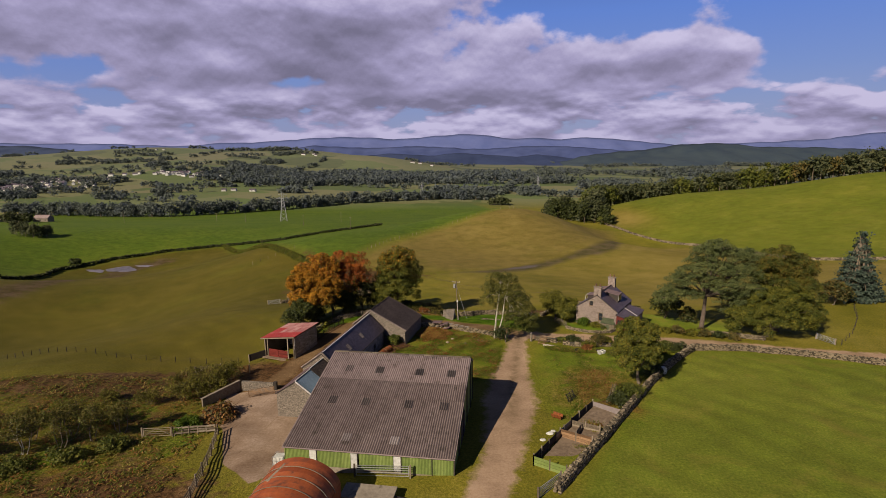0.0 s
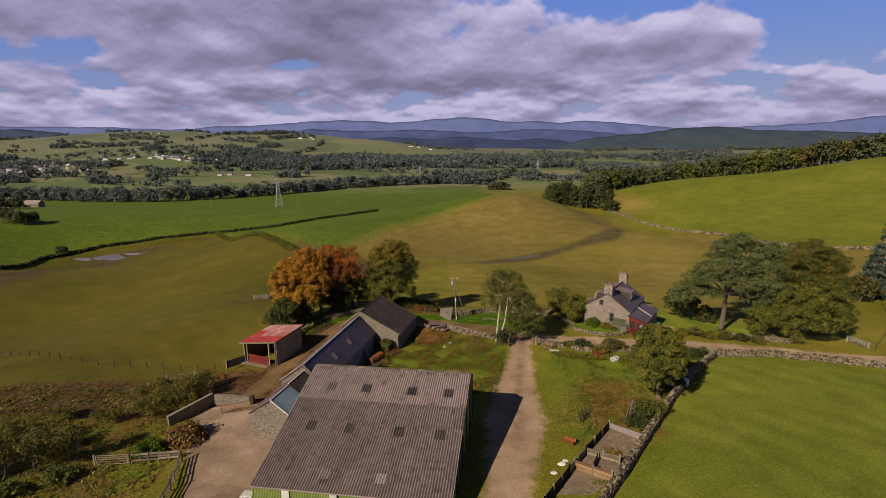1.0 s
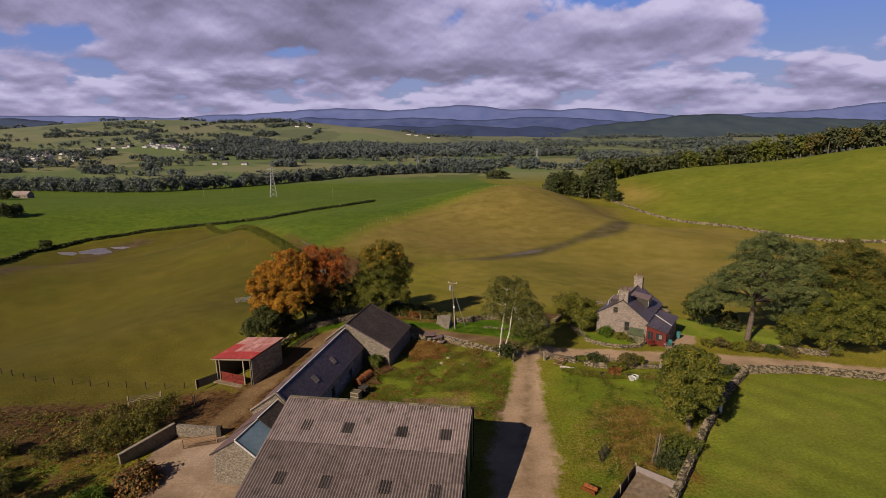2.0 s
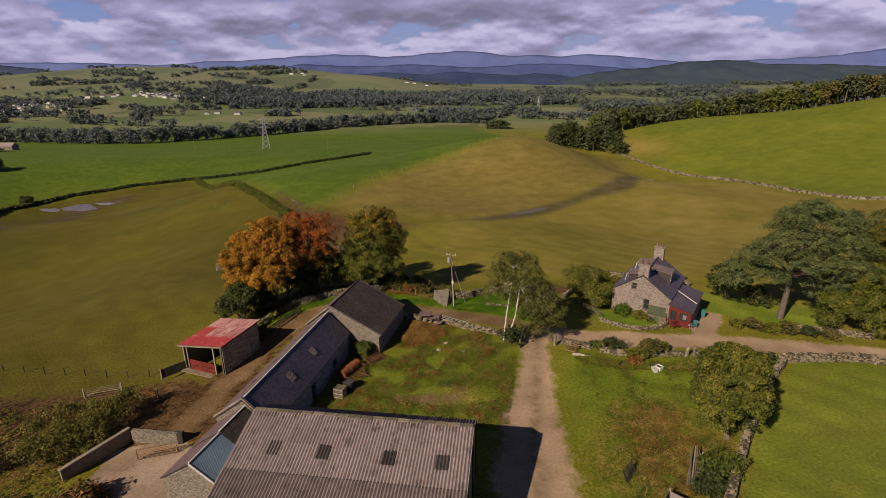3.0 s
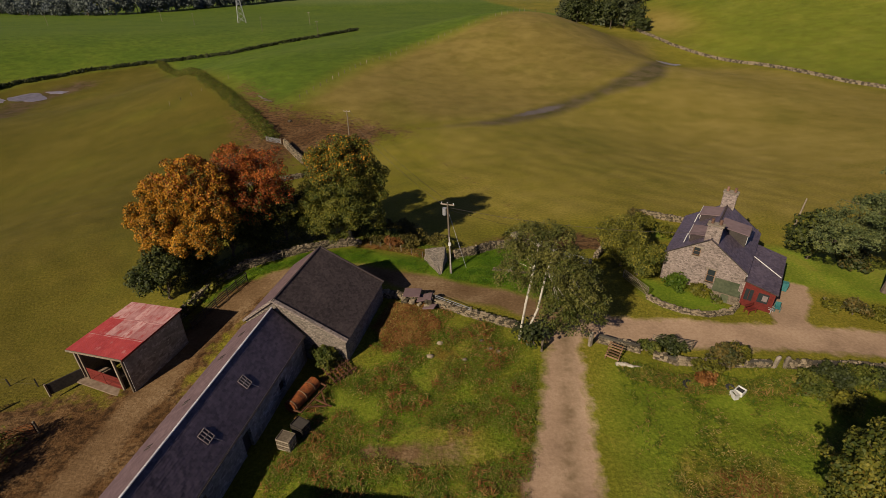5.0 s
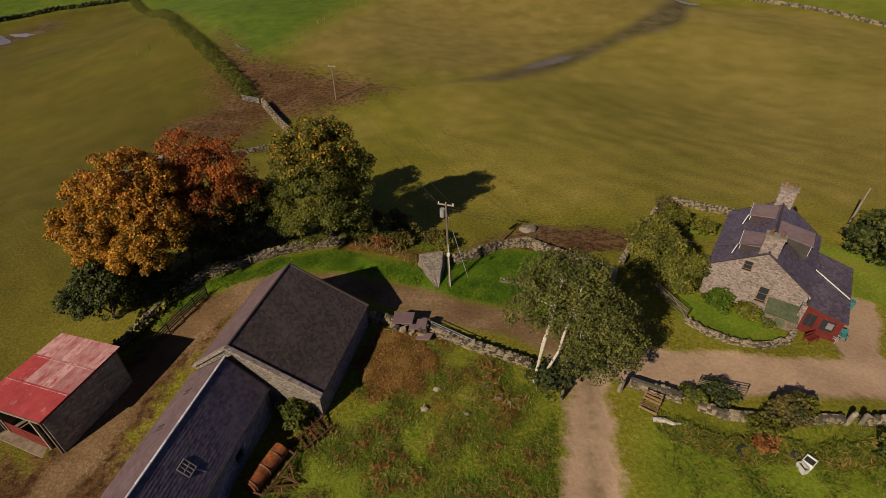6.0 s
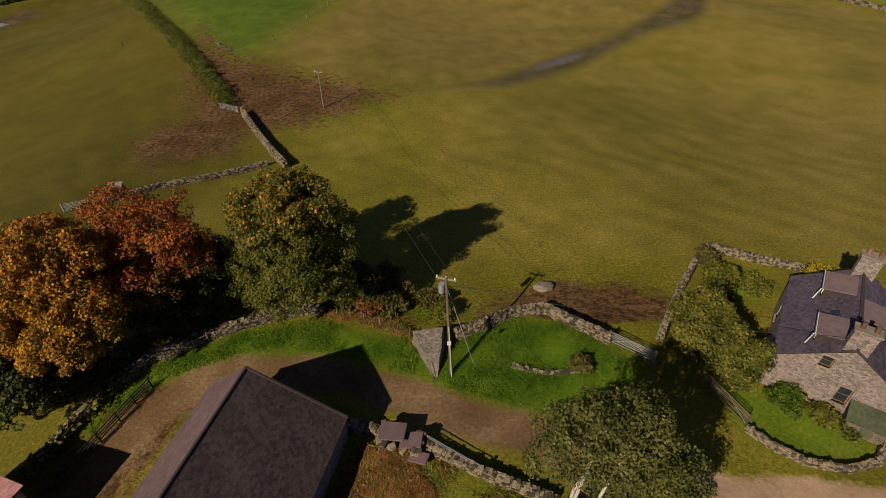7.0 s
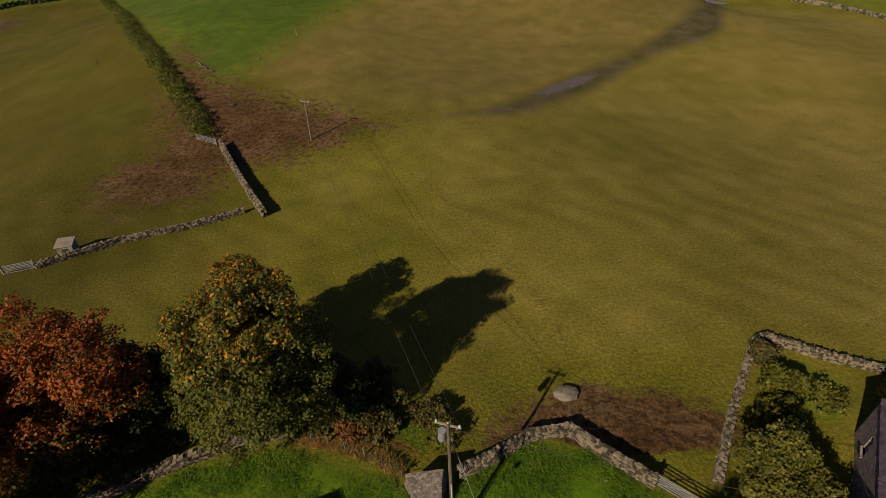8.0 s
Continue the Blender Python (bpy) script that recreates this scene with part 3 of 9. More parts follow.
    col = mixc(nt, ragged(yard, n_mid, 0.5, 0.45, 0.56), col, slab)
    nt.links.new(col, b.inputs["Base Color"])
    b.inputs["Roughness"].default_value = 0.95
    b.inputs["Specular IOR Level"].default_value = 0.1
    hard = maths(nt, "SUBTRACT", 1.0, maths(nt, "MULTIPLY", maths(nt, "MAXIMUM", maths(nt, "MAXIMUM", trackm, yard), maths(nt, "MULTIPLY", lane, 0.75)), 0.8))
    h = maths(nt, "MULTIPLY", maths(nt, "ADD", maths(nt, "MULTIPLY", n_fine, 1.0), maths(nt, "MULTIPLY", n_clump, 0.25)), hard)
    h = maths(nt, "MULTIPLY", h, maths(nt, "MULTIPLY_ADD", lush, -0.45, 1.0))
    h = maths(nt, "MULTIPLY", h, maths(nt, "MULTIPLY_ADD", open_turf, -0.5, 1.0))
    bumped(nt, b, h, 0.9, 0.22)
    return m


M_LAND = ground_material()
M_STONE = simple("field_stone", (0.055, 0.043, 0.028), (0.235, 0.185, 0.125), 4.0, 0.92, bump=0.5, dist=0.03, vary=0.7, coarse=0.9, marks=((0.30, 0.26, 0.18), 0.60, 0.72, 2.6))
M_STONE_MASS = simple("field_stone_mass", (0.05, 0.040, 0.026), (0.235, 0.185, 0.125), 4.0, 0.92, bump=0.5, dist=0.03, vary=0.8, coarse=0.9, island=True, marks=((0.30, 0.26, 0.18), 0.60, 0.72, 2.6))
M_CORE = simple("wall_core", (0.03, 0.026, 0.02), (0.08, 0.07, 0.055), 4.0, 0.95)
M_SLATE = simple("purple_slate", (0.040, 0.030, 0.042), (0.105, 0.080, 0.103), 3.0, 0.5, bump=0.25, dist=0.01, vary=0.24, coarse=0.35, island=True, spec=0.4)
M_FELT = simple("grey_felt", (0.105, 0.070, 0.074), (0.170, 0.118, 0.124), 2.0, 0.85, bump=0.1)
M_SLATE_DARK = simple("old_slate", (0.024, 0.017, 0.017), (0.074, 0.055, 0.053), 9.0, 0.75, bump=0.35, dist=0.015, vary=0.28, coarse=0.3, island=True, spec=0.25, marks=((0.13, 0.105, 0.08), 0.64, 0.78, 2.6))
M_LEAD = simple("lead_ridge", (0.32, 0.30, 0.32), (0.62, 0.60, 0.62), 4.0, 0.6, bump=0.1)
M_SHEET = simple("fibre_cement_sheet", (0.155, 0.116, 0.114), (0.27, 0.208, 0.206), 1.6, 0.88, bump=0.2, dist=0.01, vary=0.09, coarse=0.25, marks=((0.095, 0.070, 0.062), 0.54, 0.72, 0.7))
# darker sheet, for the shed's lower rows and rear slope
M_SHEET_LOW = simple("dark_sheet", (0.088, 0.064, 0.062), (0.185, 0.142, 0.137), 1.4, 0.9, bump=0.2, dist=0.01, vary=0.08, coarse=0.22, marks=((0.06, 0.047, 0.042), 0.55, 0.72, 0.6))
M_SKYLIGHT = simple("dark_rooflight", (0.030, 0.024, 0.022), (0.075, 0.06, 0.055), 3.0, 0.45, bump=0.1, vary=0.3, spec=0.4)
M_CLEAR = simple("pale_rooflight", (0.15, 0.12, 0.12), (0.25, 0.21, 0.205), 3.0, 0.5, bump=0.1)
M_SHEET_TOP = simple("streaked_sheet", (0.155, 0.116, 0.114), (0.285, 0.220, 0.218), 1.6, 0.88, bump=0.2, dist=0.01, vary=0.2, coarse=0.25, marks=((0.045, 0.036, 0.028), 0.53, 0.62, 1.0), stretch=(6.0, 0.9, 1.0))
M_MOSS = simple("lichen_ridge", (0.065, 0.050, 0.038), (0.22, 0.18, 0.13), 5.0, 0.95, bump=0.5, dist=0.02)
M_GREEN_CLAD = simple("green_cladding", (0.105, 0.145, 0.036), (0.19, 0.235, 0.070), 2.0, 0.55, bump=0.1, vary=0.2, coarse=0.4, marks=((0.22, 0.22, 0.12), 0.62, 0.75, 1.2))
M_WHITE = simple("weathered_white", (0.34, 0.33, 0.31), (0.66, 0.645, 0.62), 3.0, 0.7, bump=0.1)
M_CONCRETE = simple("concrete", (0.12, 0.096, 0.072), (0.27, 0.225, 0.178), 2.5, 0.92, bump=0.3, dist=0.01, marks=((0.11, 0.09, 0.06), 0.55, 0.7, 1.1))
M_RED = simple("red_sheet", (0.23, 0.026, 0.028), (0.35, 0.050, 0.049), 1.6, 0.65, bump=0.1, vary=0.15, coarse=0.35, marks=((0.40, 0.17, 0.16), 0.60, 0.78, 0.9))
M_RED_FADED = simple("faded_red_sheet", (0.27, 0.105, 0.105), (0.47, 0.275, 0.265), 1.4, 0.75, bump=0.1, vary=0.35, coarse=0.5, marks=((0.27, 0.055, 0.055), 0.50, 0.66, 2.2), stretch=(1.0, 0.5, 1.0))
M_RED_WOOD = simple("red_boards", (0.075, 0.012, 0.010), (0.165, 0.026, 0.020), 5.0, 0.6, bump=0.2, vary=0.3)
M_RUST = simple("rusty_iron", (0.085, 0.024, 0.008), (0.33, 0.095, 0.024), 4.0, 0.85, bump=0.3, dist=0.01, vary=0.3, marks=((0.06, 0.026, 0.014), 0.52, 0.68, 3.0))
M_ORANGE = simple("orange_tin", (0.19, 0.042, 0.013), (0.37, 0.098, 0.032), 1.8, 0.6, bump=0.1, vary=0.3, coarse=0.5, marks=((0.13, 0.045, 0.024), 0.50, 0.66, 0.9))
M_BLUE = simple("blue_tin", (0.085, 0.12, 0.185), (0.15, 0.20, 0.29), 1.6, 0.5, bump=0.1, vary=0.1, coarse=0.5)
M_WOOD = simple("grey_timber", (0.085, 0.065, 0.045), (0.27, 0.22, 0.165), 7.0, 0.9, bump=0.4, dist=0.01, vary=0.4)
M_WOOD_BROWN = simple("brown_timber", (0.10, 0.055, 0.028), (0.30, 0.18, 0.10), 7.0, 0.85, bump=0.3, dist=0.01, vary=0.4)
M_DARK = simple("dark_timber", (0.016, 0.013, 0.012), (0.055, 0.046, 0.04), 5.0, 0.9, bump=0.3)
M_STEEL = simple("galvanised_steel", (0.26, 0.26, 0.27), (0.50, 0.50, 0.52), 6.0, 0.5, metal=0.5, bump=0.05)
M_IRON = simple("dark_iron", (0.025, 0.020, 0.020), (0.08, 0.065, 0.06), 6.0, 0.6, metal=0.4, bump=0.1)
M_BARK = simple("bark", (0.055, 0.042, 0.030), (0.19, 0.15, 0.11), 5.0, 0.95, bump=0.7, dist=0.03)
M_BIRCH = simple("birch_bark", (0.24, 0.21, 0.165), (0.58, 0.53, 0.45), 4.0, 0.85, bump=0.3, marks=((0.05, 0.045, 0.04), 0.58, 0.66, 2.5))
M_PINE_BARK = simple("pine_bark", (0.075, 0.055, 0.043), (0.20, 0.155, 0.125), 4.0, 0.95, bump=0.6, dist=0.03)
M_BLACK = simple("black_rubber", (0.012, 0.012, 0.013), (0.035, 0.034, 0.034), 8.0, 0.8, bump=0.1)
M_TEAL = simple("teal_plastic", (0.02, 0.09, 0.095), (0.045, 0.16, 0.165), 5.0, 0.5, bump=0.0)
M_GREEN_FELT = simple("mossy_felt", (0.042, 0.052, 0.028), (0.105, 0.112, 0.065), 3.0, 0.95, bump=0.2)
M_TINE = simple("rusted_tines", (0.045, 0.020, 0.012), (0.13, 0.055, 0.028), 4.0, 0.9, bump=0.2)
M_DIRTY = simple("dirty_concrete", (0.070, 0.046, 0.030), (0.19, 0.138, 0.098), 2.0, 0.95, bump=0.3, dist=0.01, marks=((0.27, 0.205, 0.155), 0.58, 0.72, 0.8))
M_PUDDLE = simple("muddy_water", (0.10, 0.085, 0.088), (0.20, 0.17, 0.18), 0.5, 0.3, bump=0.0, spec=0.5)
# paler slate, for the west slopes and the ruin's slabs
M_SLATE_PALE = simple("pale_slate", (0.090, 0.058, 0.062), (0.150, 0.100, 0.106), 1.4, 0.8, bump=0.2, dist=0.01, vary=0.2, coarse=0.5, island=True, spec=0.15)
M_POT = simple("clay_pot", (0.09, 0.05, 0.035), (0.22, 0.12, 0.085), 5.0, 0.85, bump=0.1)


def wall_material(name, dark, light, joint, scale=2.6):
    """Rubble masonry: stones of many tones with mortar between."""
    m, nt, b = material(name)
    co = node(nt, "ShaderNodeTexCoord").outputs["Object"]
    sq = node(nt, "ShaderNodeVectorMath", {0: co, 1: (1.0, 1.0, 1.55)}, operation="MULTIPLY").outputs[0]
    warp = node(nt, "ShaderNodeVectorMath", {0: sq, 1: node(nt, "ShaderNodeVectorMath", {0: node(nt, "ShaderNodeTexNoise", {"Vector": co, "Scale": 2.0}).outputs["Color"], "Scale": 0.25}, operation="SCALE").outputs[0]}, operation="ADD").outputs[0]
    cells = node(nt, "ShaderNodeTexVoronoi", {"Vector": warp, "Scale": scale})
    rim = node(nt, "ShaderNodeTexVoronoi", {"Vector": warp, "Scale": scale}, feature="DISTANCE_TO_EDGE").outputs["Distance"]
    pick = node(nt, "ShaderNodeSeparateColor", {0: cells.outputs["Color"]}).outputs[0]
    fine = noise_at(nt, co, 9.0, 4.0, 0.6)
    f = maths(nt, "ADD", maths(nt, "MULTIPLY", pick, 0.6), maths(nt, "MULTIPLY", fine, 0.4))
    col = ramp(nt, f, [(0.15, dark), (0.85, light)])
    gap = ramp(nt, rim, [(0.02, 1.0), (0.07, 0.0)])
    col = mixc(nt, gap, col, joint)
    col = mixc(nt, ramp(nt, noise_at(nt, co, 0.6, 4.0, 0.6), [(0.5, 0.0), (0.75, 0.5)]), col, (0.13, 0.115, 0.095))
    nt.links.new(col, b.inputs["Base Color"])
    b.inputs["Roughness"].default_value = 0.95
    bumped(nt, b, maths(nt, "SUBTRACT", maths(nt, "MULTIPLY", fine, 0.3), gap), 0.8, 0.03)
    return m


M_RUBBLE = wall_material("rubble_masonry", (0.10, 0.076, 0.066), (0.34, 0.270, 0.240), (0.225, 0.182, 0.160), 4.6)
M_RUBBLE_OLD = wall_material("old_rubble_masonry", (0.080, 0.066, 0.054), (0.29, 0.24, 0.20), (0.13, 0.108, 0.088), 5.5)
M_LIME = wall_material("limewashed_masonry", (0.14, 0.128, 0.125), (0.36, 0.34, 0.335), (0.2, 0.185, 0.175))


def glass_material():
    m, nt, b = material("window_glass")
    b.inputs["Base Color"].default_value = (0.02, 0.025, 0.03, 1)
    b.inputs["Roughness"].default_value = 0.06
    b.inputs["Specular IOR Level"].default_value = 0.6
    return m


M_GLASS = glass_material()
L_OAK = leaf_material("green_leaves", (0.032, 0.047, 0.008), (0.078, 0.090, 0.014), (0.150, 0.142, 0.024), 0.3)
L_DARK = leaf_material("dark_leaves", (0.016, 0.022, 0.006), (0.031, 0.039, 0.009), (0.056, 0.063, 0.015), 0.15)
L_GOLD = leaf_material("golden_leaves", (0.14, 0.060, 0.005), (0.34, 0.150, 0.010), (0.50, 0.245, 0.020))
L_RUSSET = leaf_material("russet_leaves", (0.085, 0.024, 0.006), (0.25, 0.062, 0.012), (0.38, 0.115, 0.016))
L_TURN = leaf_material("turning_leaves", (0.030, 0.044, 0.008), (0.072, 0.075, 0.012), (0.17, 0.105, 0.016))
L_BIRCH = leaf_material("birch_leaves", (0.048, 0.056, 0.012), (0.10, 0.102, 0.022), (0.17, 0.155, 0.038), 0.35)
L_PINE = leaf_material("pine_needles", (0.042, 0.058, 0.020), (0.090, 0.110, 0.038), (0.160, 0.170, 0.060), 0.25)
L_SPRUCE = leaf_material("spruce_needles", (0.020, 0.032, 0.022), (0.036, 0.054, 0.040), (0.070, 0.088, 0.062), 0.1)
L_BUSH = leaf_material("bush_leaves", (0.058, 0.062, 0.008), (0.125, 0.120, 0.014), (0.22, 0.19, 0.026), 0.35)
L_NETTLE = leaf_material("nettle_leaves", (0.036, 0.070, 0.005), (0.068, 0.112, 0.008), (0.115, 0.150, 0.016), 0.4)
L_VERGE = leaf_material("verge_blades", (0.050, 0.112, 0.004), (0.088, 0.172, 0.006), (0.150, 0.215, 0.014), 0.4)
L_YELLOW = leaf_material("yellow_leaves", (0.16, 0.13, 0.008), (0.30, 0.24, 0.014), (0.42, 0.34, 0.03), 0.35)
L_GRASS = leaf_material("grass_blades", (0.10, 0.115, 0.010), (0.19, 0.165, 0.025), (0.32, 0.24, 0.08), 0.45)
L_WOODS = leaf_material("far_woods", (0.030, 0.040, 0.018), (0.060, 0.070, 0.030), (0.105, 0.102, 0.044), 0.25)
L_COPPER = leaf_material("copper_woods", (0.030, 0.036, 0.010), (0.075, 0.062, 0.016), (0.14, 0.090, 0.022), 0.1)
L_SCRUB = leaf_material("willow_scrub", (0.042, 0.038, 0.008), (0.090, 0.076, 0.014), (0.165, 0.130, 0.030), 0.3)

# distance haze is painted into these two leaf colours as pale blue-grey
L_FAR = leaf_material("hazy_valley_trees", (0.070, 0.084, 0.078), (0.094, 0.110, 0.098), (0.122, 0.138, 0.114), 0.35)
L_FARDARK = leaf_material("hazy_valley_conifers", (0.058, 0.072, 0.082), (0.078, 0.093, 0.100), (0.100, 0.116, 0.116), 0.3)
L_DOCK = leaf_material("dock_stems", (0.09, 0.032, 0.008), (0.19, 0.078, 0.020), (0.28, 0.15, 0.045), 0.3)


def sward_material():
    """Unmown grass: green, seeded straw and dock-red patches."""
    m, nt, b = material("sward")
    co = node(nt, "ShaderNodeNewGeometry").outputs["Position"]
    rnd = node(nt, "ShaderNodeNewGeometry").outputs["Random Per Island"]
    f = maths(nt, "ADD", maths(nt, "MULTIPLY_ADD", rnd, 0.4, -0.2), noise_at(nt, co, 0.45, 4.0, 0.65))
    col = ramp(nt, f, [(0.28, (0.060, 0.078, 0.007)), (0.43, (0.110, 0.115, 0.010)), (0.55, (0.19, 0.16, 0.024)), (0.70, (0.34, 0.255, 0.085))])
    red = ramp(nt, maths(nt, "ADD", noise_at(nt, co, 0.14, 3.0, 0.6), maths(nt, "MULTIPLY_ADD", rnd, 0.2, -0.1)), [(0.54, 0.0), (0.62, 0.8)])
    col = mixc(nt, red, col, ramp(nt, rnd, [(0.0, (0.085, 0.040, 0.008)), (1.0, (0.26, 0.14, 0.045))]))
    nt.links.new(col, b.inputs["Base Color"])
    b.inputs["Roughness"].default_value = 0.7
    tr = node(nt, "ShaderNodeBsdfTranslucent", {0: col})
    mx = node(nt, "ShaderNodeMixShader", {0: 0.35, 1: b.outputs[0], 2: tr.outputs[0]})
    nt.links.new(mx.outputs[0], nt.nodes["Material Output"].inputs[0])
    return m


L_SWARD = sward_material()

make_ground(M_LAND)

# ---- building blocks ----
def solid(name, verts, faces, mat, parent=None, label=""):
    me = bpy.data.meshes.new(name)
    me.from_pydata([tuple(v) for v in verts], [], [tuple(f) for f in faces])
    me.update()
    me.materials.append(mat)
    ob = new(name, me)
    ob.parent = parent
    if label:
        tagged(ob, label)
    return ob


def part(name, bm, mat, parent=None, label=""):
    """Links a bmesh as one mesh object under a thing or part."""
    bmesh.ops.recalc_face_normals(bm, faces=bm.faces)
    me = bpy.data.meshes.new(name)
    bm.to_mesh(me)
    bm.free()
    me.materials.append(mat)
    ob = new(name, me)
    ob.parent = parent
    if label:
        tagged(ob, label)
    return ob


def thing(name, m, label, category, group="", kind=""):
    e = new(name)
    e.empty_display_size = 0.3
    e.matrix_world = m
    return tagged(e, label, category, group, kind)


def block(bm, cx, cy, cz, sx, sy, sz, turn=None, bevel=0.0):
    """A box by its middle and size, turned by a matrix or degrees about z."""
    if isinstance(turn, (int, float)):
        turn = Matrix.Rotation(radians(turn), 4, "Z")
    m = Matrix.Translation((cx, cy, cz)) @ (turn or Matrix()) @ Matrix.Diagonal((sx, sy, sz, 1))
    r = bmesh.ops.create_cube(bm, size=1.0, matrix=m)
    if bevel:
        es = list({e for v in r["verts"] for e in v.link_edges})
        bmesh.ops.bevel(bm, geom=es, offset=bevel, segments=1, affect="EDGES")
    return bm


def bar(bm, a, b, w, h=None, bevel=0.0):
    """A straight bar of w by h from a to b."""
    a, b = Vector(a), Vector(b)
    d = b - a
    q = d.to_track_quat("Y", "Z").to_matrix().to_4x4()
    c = (a + b) / 2
    return block(bm, c.x, c.y, c.z, w, d.length, h or w, q, bevel)


def rod(bm, a, b, r0, r1=None, n=8):
    a, b = Vector(a), Vector(b)
    d = b - a
    q = d.to_track_quat("Z", "Y").to_matrix().to_4x4()
    bmesh.ops.create_cone(bm, cap_ends=True, segments=n, radius1=r0, radius2=r0 if r1 is None else r1, depth=d.length, matrix=Matrix.Translation((a + b) / 2) @ q)
    return bm


def prism(bm, outline, thick_from, thick_to, axes="xz"):
    """A flat outline pushed through a thickness: outline in x,z with the thickness along y, or y,z along x."""
    def at(p, t):
        return (p[0], t, p[1]) if axes == "xz" else (t, p[0], p[1]) if axes == "yz" else (p[0], p[1], t)
    lo = [bm.verts.new(at(p, thick_from)) for p in outline]
    hi = [bm.verts.new(at(p, thick_to)) for p in outline]
    bm.faces.new(lo)
    bm.faces.new(hi[::-1])
    for i in range(len(outline)):
        j = (i + 1) % len(outline)
        bm.faces.new((lo[i], hi[i], hi[j], lo[j]))
    return bm


def pierced(bm, length, bottom, top, holes, t0, t1, axes="xz", breaks=()):
    """A wall from 0 to length with a top that may slope (a function), and holes (a0, a1, z0, z1) right through it."""
    cuts = sorted({0.0, length, *breaks, *[h[0] for h in holes], *[h[1] for h in holes]})
    for a, b in zip(cuts, cuts[1:]):
        zs = sorted([(h[2], h[3]) for h in holes if h[0] <= a + 1e-6 and h[1] >= b - 1e-6])
        z = bottom
        for z0, z1 in zs:
            prism(bm, [(a, z), (b, z), (b, z0), (a, z0)], t0, t1, axes)
            z = z1
        prism(bm, [(a, z), (b, z), (b, top(b)), (a, top(a))], t0, t1, axes)
    bmesh.ops.remove_doubles(bm, verts=bm.verts, dist=0.0005)
    return bm


def window(parent, a0, a1, z0, z1, t, axes="xz", mat=None, bars=(1, 1), out=-1, sill=True, name="window"):
    """Frame, glazing bars, pane and sill set into a hole; t is where the frame's face stands, out the way to the open air."""
    mat = mat or M_WHITE
    bm = bmesh.new()
    f, d = 0.07, 0.08
    ta, tb = t - d / 2, t + d / 2
    for o in ([(a0, z0), (a1, z0), (a1, z0 + f), (a0, z0 + f)], [(a0, z1 - f), (a1, z1 - f), (a1, z1), (a0, z1)],
              [(a0, z0 + f), (a0 + f, z0 + f), (a0 + f, z1 - f), (a0, z1 - f)], [(a1 - f, z0 + f), (a1, z0 + f), (a1, z1 - f), (a1 - f, z1 - f)]):
        prism(bm, o, ta, tb, axes)
    w = part(name, bm, mat, parent)
    nx, nz = bars
    for i in range(1, nx + 1):
        c = a0 + (a1 - a0) * i / (nx + 1)
        part("glazing_bar", prism(bmesh.new(), [(c - 0.02, z0 + f), (c + 0.02, z0 + f), (c + 0.02, z1 - f), (c - 0.02, z1 - f)], ta + 0.01, tb - 0.01, axes), mat, w)
    for i in range(1, nz + 1):
        c = z0 + (z1 - z0) * i / (nz + 1)
        part("glazing_bar", prism(bmesh.new(), [(a0 + f, c - 0.02), (a1 - f, c - 0.02), (a1 - f, c + 0.02), (a0 + f, c + 0.02)], ta + 0.012, tb - 0.012, axes), mat, w)
    part("pane", prism(bmesh.new(), [(a0 + f, z0 + f), (a1 - f, z0 + f), (a1 - f, z1 - f), (a0 + f, z1 - f)], t - 0.008, t + 0.008, axes), M_GLASS, w)
    if sill:
        part("sill", prism(bmesh.new(), [(a0 - 0.08, z0 - 0.1), (a1 + 0.08, z0 - 0.1), (a1 + 0.08, z0), (a0 - 0.08, z0)], t, t + out * 0.34, axes), M_CONCRETE, w)
    return w


def slates(name, corner, along, up, n_along, rows, rng, mat, parent, size=(0.31, 0.23), gaps=0.004, thick=0.018, label=""):
    """Courses of slates on a slope: corner at the eave, unit vectors along the eave and up the slope."""
    along, up, corner = Vector(along), Vector(up), Vector(corner)
    out = along.cross(up).normalized()
    if out.z < 0:
        out = -out
    V, F = [], []
    w, g = size
    for r in range(rows):
        shift = (r % 2) * w / 2
        for c in range(-1, n_along + 1):
            a0, a1 = max(0, c * w + shift + gaps), min(n_along * w, (c + 1) * w + shift - gaps)
            if a1 - a0 < 0.03:
                continue
            sag = rng.uniform(-0.02, 0.02)
            b0, b1 = r * g + sag, r * g + g * 1.18
            lift = thick * (1.3 + rng.uniform(-0.3, 0.6))
            p = [corner + along * a0 + up * b0 + out * lift, corner + along * a1 + up * b0 + out * (lift + rng.uniform(-0.006, 0.006)),
                 corner + along * a1 + up * b1 + out * 0.004, corner + along * a0 + up * b1 + out * 0.004]
            q = [p[0] - out * thick, p[1] - out * thick]
            i = len(V)
            V += p + q
            F += [(i, i + 1, i + 2, i + 3), (i + 4, i + 5, i + 1, i), (i + 4, i, i + 3), (i + 5, i + 2, i + 1)]
    ob = solid(name, V, F, mat, parent, label)
    tagged(ob, kind="stuff")
    return ob


def slope_slab(parent, pts, thick, mat, name="roof_deck"):
    """A roof slab under the covering, from four corners."""
    a, b, c, d = [Vector(p) for p in pts]
    n = (b - a).cross(d - a).normalized()
    if n.z < 0:
        n = -n
    V = [a, b, c, d] + [p - n * thick for p in (a, b, c, d)]
    return solid(name, V, [(0, 1, 2, 3), (7, 6, 5, 4), (0, 4, 5, 1), (1, 5, 6, 2), (2, 6, 7, 3), (3, 7, 4, 0)], mat, parent)


